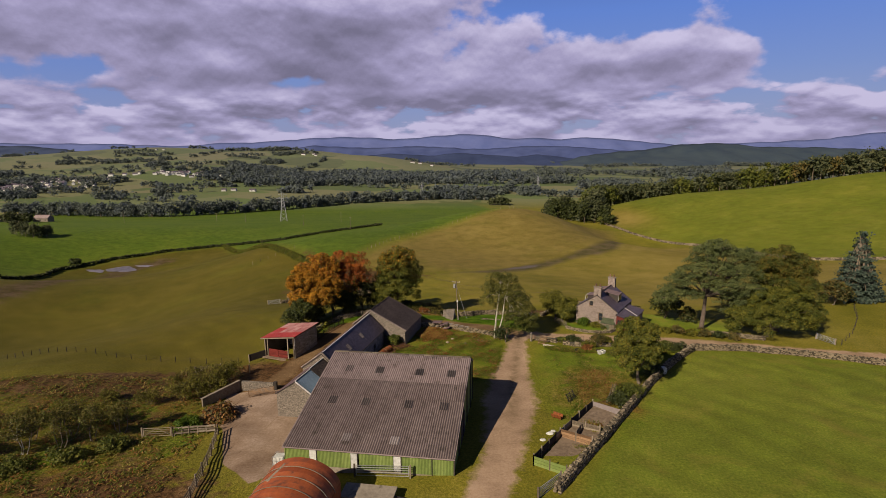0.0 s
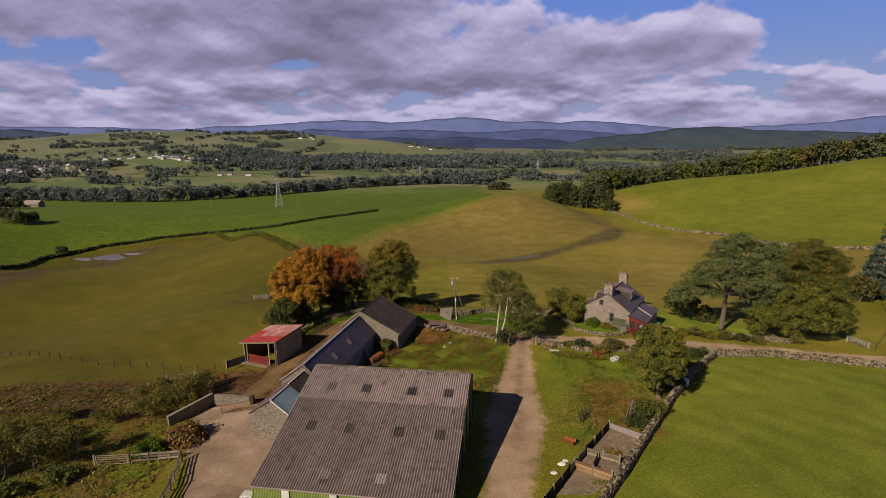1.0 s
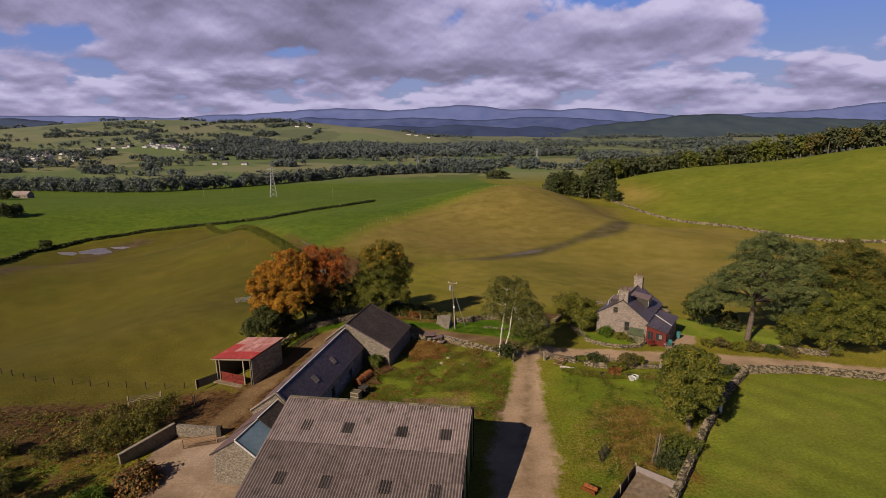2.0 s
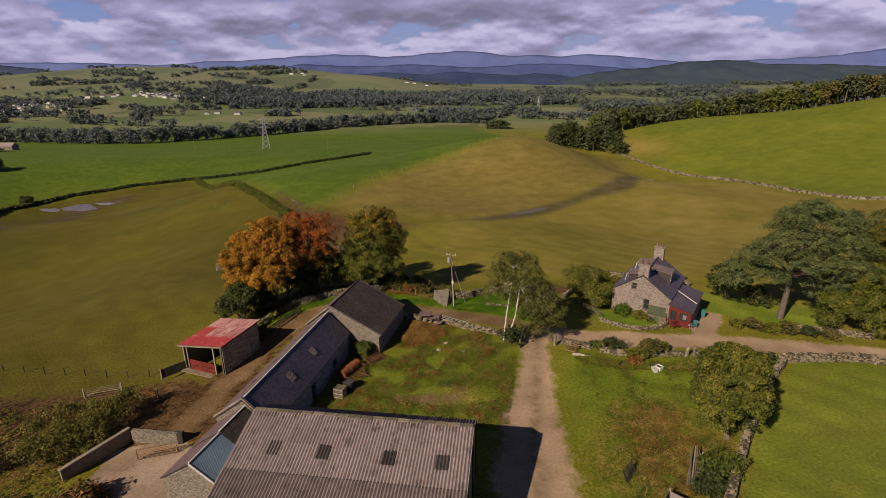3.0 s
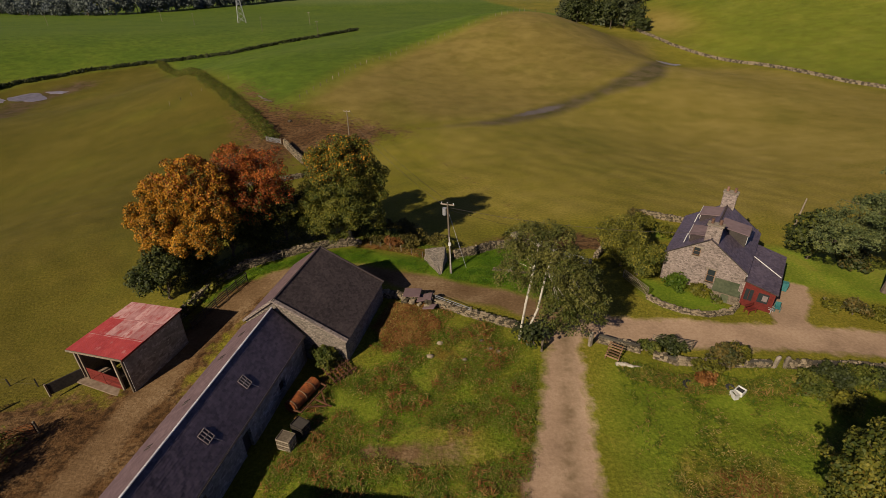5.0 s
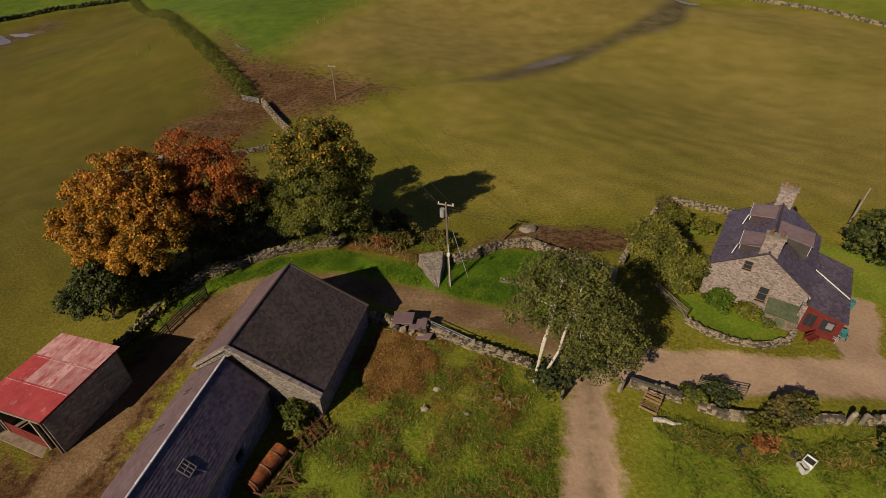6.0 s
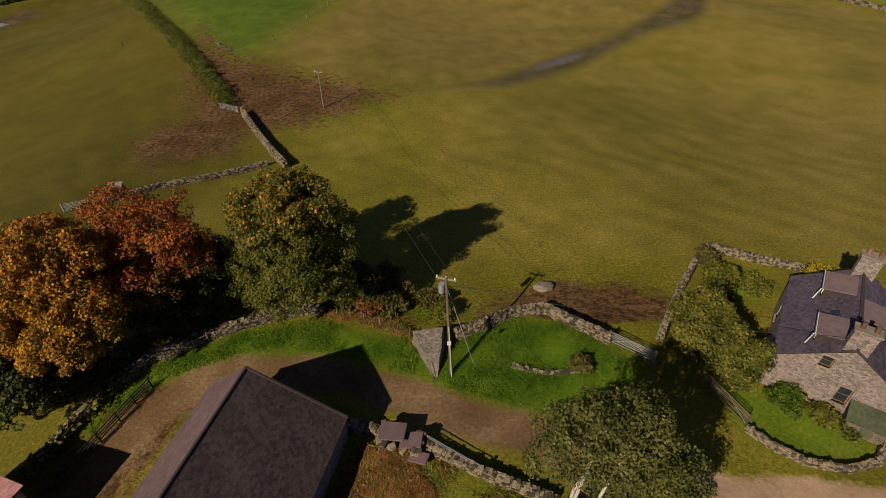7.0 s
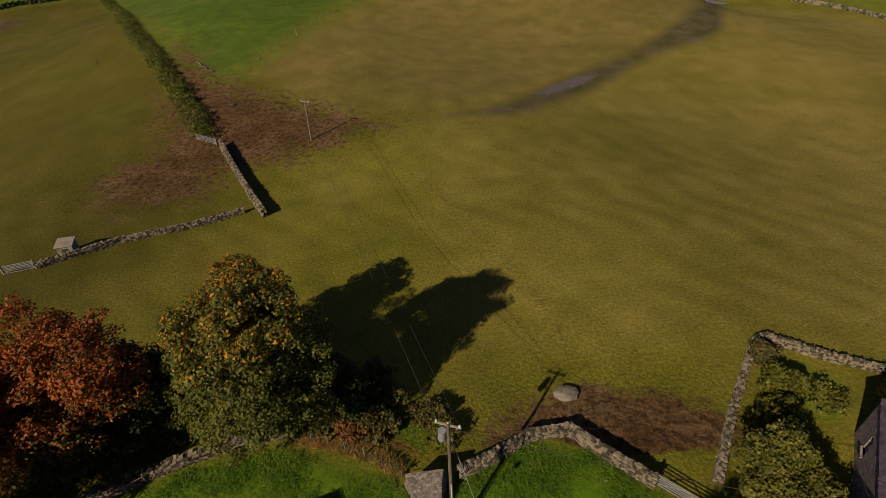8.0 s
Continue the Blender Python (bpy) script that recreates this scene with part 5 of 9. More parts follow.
# ---- the farmhouse ----
def make_house():
    G = -0.95
    b = thing("farmhouse", pose(28.8, 109.5, 0, 0, 0, -34.6), "grey stone farmhouse with slate roof, dormers and red timber porch", "house")
    W, L, E, R = 8.6, 10.4, 2.82, 5.78
    T = 0.55
    rng = random.Random("house")

    def top(x):
        return min(E + (R - E) * x / (W / 2), E + (R - E) * (W - x) / (W / 2)) - 0.1
    holes = [(2.75, 3.55, 3.25, 4.3), (4.75, 5.65, 0.3, 2.0)]
    front = part("wall", pierced(bmesh.new(), W, G - 0.6, top, holes, 0, T, "xz", breaks=(W / 2,)), M_RUBBLE, b)
    part("wall", pierced(bmesh.new(), W, G - 0.8, top, [], L - T, L, "xz", breaks=(W / 2,)), M_RUBBLE, b)
    for x0, x1 in ((0, T), (W - T, W)):
        bm = bmesh.new()
        pierced(bm, L - 2 * T, G - 0.8, lambda y: E - 0.05, [(1.2, 2.1, 0.0, 1.5), (6.5, 7.4, 0.0, 1.5)] if x0 == 0 else [], x0, x1, "yz")
        bmesh.ops.translate(bm, verts=bm.verts, vec=(0, T, 0))
        part("wall", bm, M_RUBBLE, b)
    window(b, *holes[0], 0.2, "xz", M_WOOD_BROWN, (0, 1))
    window(b, *holes[1], 0.2, "xz", M_WOOD_BROWN, (0, 1))
    for y in (1.2, 6.5):
        window(b, y + T, y + T + 0.9, 0.0, 1.5, 0.2, "yz", M_WHITE, (1, 1))
    for a0, a1, z0, z1 in holes:
        part("margin", block(bmesh.new(), (a0 + a1) / 2, 0.05, z1 + 0.1, a1 - a0 + 0.4, 0.14, 0.2), M_CONCRETE, b)
    o = 0.12
    slope_slab(b, [(W + o, -o, E - 0.08), (W + o, L + o, E - 0.08), (W / 2, L + o, R), (W / 2, -o, R)], 0.1, M_DARK)
    slope_slab(b, [(-o, L + o, E - 0.08), (-o, -o, E - 0.08), (W / 2, -o, R), (W / 2, L + o, R)], 0.1, M_DARK)
    run = Vector((W / 2 + o, 0, R - E + 0.08))
    rows, n = int(run.length / 0.22), round((L + 2 * o) / 0.3)
    slates("slate_covering", (-o, -o, E - 0.08), (0, 1, 0), run.normalized(), n, rows, rng, M_SLATE, b, (0.3, 0.22))
    slates("slate_covering", (W + o, -o, E - 0.08), (0, 1, 0), Vector((-run.x, 0, run.z)).normalized(), n, rows, rng, M_SLATE, b, (0.3, 0.22))
    part("ridge_tile", bar(bmesh.new(), (W / 2, 0, R + 0.05), (W / 2, L, R + 0.05), 0.2, 0.12, 0.03), M_SLATE_DARK, b)
    # chimneys on both gables
    for y, h in ((0.5, 7.3), (L - 0.5, 7.4)):
        bm = bmesh.new()
        block(bm, W / 2, y, (R - 0.9 + h) / 2, 1.55, 0.8, h - R + 0.9, 0, 0.03)
        ch = part("chimney", bm, M_RUBBLE, b, "square stone chimney stack")
        part("cope", block(bmesh.new(), W / 2, y, h + 0.06, 1.75, 0.98, 0.16, 0, 0.03), M_CONCRETE, ch)
        for dx in (-0.42, 0.42):
            bm = bmesh.new()
            rod(bm, (W / 2 + dx, y, h + 0.1), (W / 2 + dx, y, h + 0.62), 0.17, 0.13, 10)
            rod(bm, (W / 2 + dx, y, h + 0.58), (W / 2 + dx, y, h + 0.68), 0.17, 0.16, 10)
            part("chimney_pot", bm, M_POT, ch)
    # four dormers with slate roofs and boarded cheeks
    for side in (-1, 1):
        for y in ((2.2, 7.9) if side < 0 else (5.2,)):
            x_out, x_in = (2.35 if side < 0 else 3.2), 0.12
            zr, zf = R - 0.18, R - 0.55
            w = 2.3
            def at(x, yy, zz):
                return (W / 2 + side * x, yy, zz)
            bm = bmesh.new()
            zs = R - (R - E) * x_out / (W / 2)
            front_v = [at(x_out, y - w / 2, zs), at(x_out, y + w / 2, zs), at(x_out, y + w / 2, zf), at(x_out, y - w / 2, zf)]
            back_v = [at(x_in, y - w / 2, zr), at(x_in, y + w / 2, zr)]
            vs = [bm.verts.new(p) for p in front_v + back_v]
            for f in ((0, 1, 2, 3), (0, 3, 4), (1, 5, 2), (3, 2, 5, 4), (0, 4, 5, 1)):
                bm.faces.new([vs[i] for i in f])
            d = part("dormer", bm, M_SLATE_DARK if side < 0 else M_DARK, b, "slate-hung dormer on the roof slope")
            slope_slab(d, [at(x_out + 0.15, y - w / 2 - 0.12, zf + 0.02), at(x_out + 0.15, y + w / 2 + 0.12, zf + 0.02), at(x_in, y + w / 2 + 0.12, zr + 0.05), at(x_in, y - w / 2 - 0.12, zr + 0.05)], 0.08, M_FELT, "dormer_roof")
            part("fascia", bar(bmesh.new(), at(x_out + 0.17, y - w / 2 - 0.12, zf - 0.02), at(x_out + 0.17, y + w / 2 + 0.12, zf - 0.02), 0.05, 0.16), M_WHITE if side < 0 else M_DARK, d)
            part("window_frame", bar(bmesh.new(), at(x_out + 0.03, y - w / 2 + 0.15, (zs + zf) / 2 + 0.1), at(x_out + 0.03, y + w / 2 - 0.15, (zs + zf) / 2 + 0.1), 0.06, zf - zs - 0.5), M_WHITE, d)
            part("pane", bar(bmesh.new(), at(x_out + 0.07, y - w / 2 + 0.25, (zs + zf) / 2 + 0.1), at(x_out + 0.07, y + w / 2 - 0.25, (zs + zf) / 2 + 0.1), 0.03, zf - zs - 0.65), M_GLASS, d)
            if side < 0:
                part("downpipe", rod(bmesh.new(), at(x_out + 0.25, y - w / 2 - 0.2, zf), at(x_out + 0.45, y - w / 2 - 0.2, zs - 0.1), 0.05), M_WHITE, d, "white plastic downpipe")
    part("rooflight", bar(bmesh.new(), (W / 2 - 1.6, 4.5, R - 1.05), (W / 2 - 1.1, 4.5, R - 0.7), 0.6, 0.07, 0.01), M_GLASS, b)
    # lean-to wing along the east side, slated, ending in the red porch
    we, wz, we0 = 12.0, 1.75, W - 0.02
    slope_slab(b, [(we, -1.1, wz), (we, 8.0, wz), (we0, 8.0, 2.5), (we0, -1.1, 2.5)], 0.1, M_DARK)
    r2 = Vector((we0 - we, 0, 2.5 - wz))
    slates("slate_covering", (we, -1.1, wz), (0, 1, 0), r2.normalized(), 30, int(r2.length / 0.22), rng, M_SLATE, b, (0.303, 0.22))
    part("wing_wall", pierced(bmesh.new(), 7.2, G - 0.8, lambda y: wz - 0.08, [(2.5, 3.5, 0.0, 1.2)], we - 0.55, we - 0.2, "yz"), M_RUBBLE, b)
    part("wing_wall", pierced(bmesh.new(), we - we0 - 0.25, G - 0.8, lambda x: 2.4 + (wz - 2.4) * (x / (we - we0)), [], 7.2, 7.6, "xz"), M_RUBBLE, b).location = (we0, 0, 0)
    part("flashing", bar(bmesh.new(), (W + 0.1, 4.7, 2.56), (we - 0.1, 2.6, wz + 0.12), 0.1, 0.05), M_WHITE, b, "white lead flashing on the porch roof")
    part("flashing", bar(bmesh.new(), (W + 0.05, -0.3, 2.56), (W + 0.05, 4.7, 2.56), 0.1, 0.06), M_WHITE, b)
    por = new("porch")
    por.parent = b
    tagged(por, "dark red timber porch with small panes")
    yF = -0.85
    wall_top = lambda x: 2.36 + (wz - 2.36) * x / (we - we0)
    bm = pierced(bmesh.new(), we - we0 - 0.25, G - 0.4, wall_top, [(0.35, 1.2, 0.0, 1.45), (1.65, 2.7, 0.15, 1.35)], yF, yF + 0.1, "xz")
    bmesh.ops.translate(bm, verts=bm.verts, vec=(we0, 0, 0))
    part("front_panel", bm, M_RED_WOOD, por)
    part("pane", block(bmesh.new(), we0 + 0.78, yF + 0.06, 0.72, 0.85, 0.02, 1.45), M_GLASS, por)
    part("pane", block(bmesh.new(), we0 + 2.18, yF + 0.06, 0.75, 1.05, 0.02, 1.2), M_GLASS, por)
    part("notice", block(bmesh.new(), we0 + 2.35, yF + 0.03, 0.75, 0.5, 0.02, 0.7), M_CLEAR, por, "pale sheet behind the pane")
    for x in (0.35, 0.78, 1.2):
        part("glazing_bar", bar(bmesh.new(), (we0 + x, yF, 0.0), (we0 + x, yF, 1.45), 0.05), M_RED_WOOD, por)
    part("side_panel", pierced(bmesh.new(), 0.8, G - 0.4, lambda y: wz - 0.08, [], we - 0.3, we - 0.2, "yz"), M_RED_WOOD, por).location = (0, -0.85, 0)
    part("stone_pier", block(bmesh.new(), W - 0.1, -0.7, 0.4, 0.45, 0.5, 3.6), M_RUBBLE, por)
    # low felt-roofed store against the gable
    st = new("store")
    st.parent = b
    tagged(st, "low store with a mossy green felt roof")
    part("walls", pierced(bmesh.new(), 2.7, G - 0.5, lambda x: 0.55, [(0.9, 1.7, G - 0.5, 0.3)], -1.55, -1.45, "xz"), M_WOOD, st).location = (5.9, 0, 0)
    part("walls", prism(bmesh.new(), [(-1.45, G - 0.5), (-0.02, G - 0.5), (-0.02, 1.1), (-1.45, 0.55)], 5.9, 6.0, "yz"), M_WOOD, st)
    part("walls", prism(bmesh.new(), [(-1.45, G - 0.5), (-0.02, G - 0.5), (-0.02, 1.1), (-1.45, 0.55)], 8.3, 8.4, "yz"), M_WOOD, st)
    slope_slab(st, [(5.75, -1.7, 0.56), (8.55, -1.7, 0.56), (8.55, -0.02, 1.22), (5.75, -0.02, 1.22)], 0.08, M_GREEN_FELT, "felt_roof")
    part("store_door", block(bmesh.new(), 7.2, -1.5, -0.4, 0.78, 0.04, 1.35), M_GREEN_FELT, st)
    return b


make_house()


# ---- round-roofed tin shed beside the track ----
def make_dutch():
    z = gz(-14.5, 44)
    b = thing("tin_shed", pose(-14.9, 41.5, z, 0, 0, -8.0), "small round-roofed shed of rusty orange tin", "shed")
    R, L, H = 3.9, 7.2, 2.0
    V, F, n, k = [], [], 28, 9
    for j in range(k):
        me_v, me_f = [], []
        y0, y1 = L * j / k, L * (j + 1) / k + 0.04
        lift = 0.015 * (j % 2)
        for y in (y0, y1):
            for i in range(n + 1):
                a = math.pi * (0.06 + 0.88 * i / n)
                me_v.append((-(R + lift) * math.cos(a), y, H + (R * 0.78 + lift) * math.sin(a)))
        me_f = [(i, i + 1, n + 2 + i, n + 1 + i) for i in range(n)]
        solid("roof_sheet", me_v, me_f, M_ORANGE, b)
    for j in (1, 3, 5, 7):
        bm = bmesh.new()
        for i in range(n):
            p = []
            for q in (i, i + 1):
                a = math.pi * (0.06 + 0.88 * q / n)
                p.append((-(R + 0.05) * math.cos(a), L * j / k, H + (R * 0.78 + 0.05) * math.sin(a)))
            bar(bm, p[0], p[1], 0.07, 0.04)
        part("seam", bm, M_CONCRETE, b, "pale seam strip")
    for y in (0.05, L - 0.05):
        out = [(-R * math.cos(math.pi * (0.06 + 0.88 * i / n)), H + R * 0.78 * math.sin(math.pi * (0.06 + 0.88 * i / n)) - 0.03) for i in range(n + 1)]
        part("end_wall", prism(bmesh.new(), [(out[0][0], -0.6)] + out + [(out[-1][0], -0.6)], y - 0.04, y + 0.04, "xz"), M_RUST, b)
    for s in (-1, 1):
        part("side_wall", block(bmesh.new(), s * (R * 0.98), L / 2, 1.0, 0.08, L - 0.1, 3.2), M_ORANGE, b)
    part("rooflight", bar(bmesh.new(), (-1.9, 3.6, H + 2.66), (-1.2, 6.2, H + 2.86), 0.5, 0.05), M_CONCRETE, b)
    return b


make_dutch()

# ---- plants ----
def quads(P, N, U, S, long=1.5):
    """Leaf blades: places, normals, a way along the blade, sizes."""
    N = N / np.linalg.norm(N, axis=1, keepdims=True)
    U = U - N * (U * N).sum(1, keepdims=True)
    U = U / np.linalg.norm(U, axis=1, keepdims=True)
    S_ = np.cross(N, U)
    S = S[:, None]
    a, b = P + U * S * long * 0.5, P - U * S * long * 0.5
    c, d = P + S_ * S * 0.5 + N * S * 0.12, P - S_ * S * 0.5 + N * S * 0.12
    V = np.stack([b, c, a, d], 1).reshape(-1, 3)
    return V


def mesh_quads(name, V, mats, parent=None, pick=None, label=""):
    n = len(V) // 4
    me = bpy.data.meshes.new(name)
    me.vertices.add(len(V))
    me.vertices.foreach_set("co", V.astype(np.float32).ravel())
    me.loops.add(len(V))
    me.loops.foreach_set("vertex_index", np.arange(len(V), dtype=np.int32))
    me.polygons.add(n)
    me.polygons.foreach_set("loop_start", np.arange(0, len(V), 4, dtype=np.int32))
    for m in mats:
        me.materials.append(m)
    if pick is not None:
        me.polygons.foreach_set("material_index", pick.astype(np.int32))
    me.update(calc_edges=True)
    ob = new(name, me)
    ob.parent = parent
    if label:
        tagged(ob, label)
    return ob


def foliage(rs, lobes, n, size, clump=0.55, per=14, droop=0.0, hollow=0.72):
    """Leaves in sprays on the outside of uneven lobes (x, y, z, rx, ry, rz)."""
    L = np.array(lobes, float)
    area = (L[:, 3] * L[:, 4] + L[:, 3] * L[:, 5] + L[:, 4] * L[:, 5])
    k = max(1, n // per)
    which = rs.choice(len(L), k, p=area / area.sum())
    d = rs.normal(size=(k, 3))
    d /= np.linalg.norm(d, axis=1, keepdims=True)
    d[:, 2] = np.where(d[:, 2] < -0.55, -d[:, 2], d[:, 2])
    lump = 1 + 0.16 * np.sin(d[:, 0] * 5 + which * 2.1) * np.sin(d[:, 1] * 6 + 1.3 * which) + 0.10 * np.sin(d[:, 2] * 9 + which)
    r = (hollow + (1.04 - hollow) * rs.random(k) ** 0.6) * lump
    c = L[which, :3] + d * L[which, 3:] * r[:, None]
    P = np.repeat(c, per, 0) + rs.normal(size=(k * per, 3)) * clump * np.array([1, 1, 0.7])
    D = np.repeat(d, per, 0)
    N = D * 0.8 + rs.normal(size=P.shape) * 0.65 + np.array([-0.25, -0.25, 0.45])
    U = rs.normal(size=P.shape) + D * 0.5 - np.array([0, 0, droop])
    S = size * (0.6 + 0.8 * rs.random(len(P)))
    return quads(P, N, U, S), P


def boughs(rs, lobes, n, size, puff, hollow=0.72, droop=0.0, ragged=0.22):
    """Leaves gathered in many small boughs over the lobes, with gaps between."""
    L = np.array(lobes, float)
    area = L[:, 3] * L[:, 4] + L[:, 3] * L[:, 5] + L[:, 4] * L[:, 5]
    k = max(6, int(4.2 * area.sum() / (puff * puff) * 0.46))
    which = rs.choice(len(L), k, p=area / area.sum())
    d = rs.normal(size=(k, 3))
    d /= np.linalg.norm(d, axis=1, keepdims=True)
    d[:, 2] = np.where(d[:, 2] < -0.5, -d[:, 2], d[:, 2])
    r = hollow + (1.0 - hollow) * rs.random(k) ** 0.5 + ragged * rs.normal(size=k) * 0.5
    c = L[which, :3] + d * L[which, 3:] * r[:, None]
    big = puff * rs.uniform(0.55, 1.35, k)
    own = rs.choice(k, n, p=big ** 2 / (big ** 2).sum())
    e = rs.normal(size=(n, 3)) + d[own] * 0.55 + np.array([0, 0, 0.35])
    e /= np.linalg.norm(e, axis=1, keepdims=True)
    reach = big[own] * (0.45 + 0.6 * rs.random(n) ** 0.7)
    P = c[own] + e * reach[:, None] * np.array([1.0, 1.0, 0.72])
    P[:, 2] -= droop * 0.5 * big[own] * rs.random(n)
    N = e * 0.9 + rs.normal(size=P.shape) * 0.5 + np.array([-0.1, -0.1, 0.35])
    U = rs.normal(size=P.shape) + e * 0.4 - np.array([0, 0, droop])
    S = size * (0.55 + 0.9 * rs.random(n))
    return quads(P, N, U, S), P


def tube(path, radii, sides=7):
    """A tapered limb along points."""
    V, F = [], []
    for i, (p, r) in enumerate(zip(path, radii)):
        a = Vector(path[min(i + 1, len(path) - 1)]) - Vector(path[max(i - 1, 0)])
        q = a.to_track_quat("Z", "Y")
        for s in range(sides):
            t = 2 * math.pi * s / sides
            V.append(tuple(Vector(p) + q @ Vector((math.cos(t) * r, math.sin(t) * r, 0))))
    for i in range(len(path) - 1):
        for s in range(sides):
            F.append((i * sides + s, i * sides + (s + 1) % sides, (i + 1) * sides + (s + 1) % sides, (i + 1) * sides + s))
    F.append(tuple(range(sides))[::-1])
    F.append(tuple((len(path) - 1) * sides + s for s in range(sides)))
    return V, F


def skeleton_mesh(rng, lobes, r0, fork, stems=((0, 0),), twigs=2, lean=(0, 0)):
    """Trunk or stems from the foot to a fork, with limbs out to the lobes."""
    V, F = [], []

    def put(path, radii, sides=7):
        v, f = tube(path, radii, sides)
        k = len(V)
        V.extend(v)
        F.extend([tuple(i + k for i in q) for q in f])
    heads = []
    for sx, sy in stems:
        top = Vector((sx * 2.2 + lean[0] + rng.uniform(-0.3, 0.3), sy * 2.2 + lean[1] + rng.uniform(-0.3, 0.3), fork))
        foot = Vector((sx, sy, -0.4))
        mid = foot.lerp(top, 0.5) + Vector((rng.uniform(-0.25, 0.25), rng.uniform(-0.25, 0.25), 0))
        put([foot, foot + Vector((0, 0, 0.5)), mid, top], [r0 * 1.35, r0 * 1.05, r0 * 0.88, r0 * 0.7], 9)
        heads.append(top)
    for i, l in enumerate(lobes):
        h = min(heads, key=lambda q: (q - Vector(l[:3])).length)
        end = Vector(l[:3]) + Vector((0, 0, l[5] * 0.35))
        mid = h.lerp(end, 0.5) + Vector((rng.uniform(-0.5, 0.5), rng.uniform(-0.5, 0.5), 0.4))
        put([h - Vector((0, 0, 0.3)), mid, end], [r0 * 0.5, r0 * 0.33, r0 * 0.1], 6)
        for _ in range(twigs):
            d = Vector((rng.uniform(-1, 1), rng.uniform(-1, 1), rng.uniform(-0.3, 0.9)))
            tip = Vector(l[:3]) + Vector((d.x * l[3], d.y * l[4], d.z * l[5])) * 0.85
            put([mid, mid.lerp(tip, 0.5) + Vector((0, 0, 0.2)), tip], [r0 * 0.22, r0 * 0.13, r0 * 0.04], 5)
    return V, F


def tree(name, x, y, lobes, n, size, mats, bark, r0, fork, label, category="tree", stems=((0, 0),), clump=0.55, droop=0.0, hollow=0.72, blend=None, group="", twigs=2, puff=0.9, lean=(0, 0)):
    """A tree standing on the land: lobes are measured from its foot."""
    rng, rs = random.Random(name + str(x)), np.random.RandomState(int(abs(x * 131 + y * 17)) % 9973)
    t = thing(name, pose(x, y, gz(x, y)), label, category, group)
    V, F = skeleton_mesh(rng, lobes, r0, fork, stems, twigs, lean)
    solid("trunk", V, F, bark, t)
    Q, P = boughs(rs, lobes, n, size, puff, hollow, droop) if puff else foliage(rs, lobes, n, size, clump, 14, droop, hollow)
    pick = None
    if blend is not None:
        pick = blend(P, rs)
    mesh_quads("crown", Q, mats, t, pick)
    return t


def rounded(rs, h0, h1, r, k, spread=0.55):
    """Lobes that fill a rough round crown from height h0 to h1."""
    out = [(0, 0, (h0 + h1) / 2, r * 0.72, r * 0.72, (h1 - h0) * 0.40)]
    for i in range(k):
        a = 2 * math.pi * (i + rs.uniform(-0.3, 0.3)) / k
        q = r * spread * rs.uniform(0.75, 1.15)
        z = h0 + (h1 - h0) * rs.uniform(0.25, 0.8)
        s = r * rs.uniform(0.40, 0.56)
        out.append((q * math.cos(a), q * math.sin(a), z, s, s, s * 0.85))
    out.append((rs.uniform(-0.5, 0.5), rs.uniform(-0.5, 0.5), h1 - r * 0.42, r * 0.5, r * 0.5, r * 0.42))
    return out


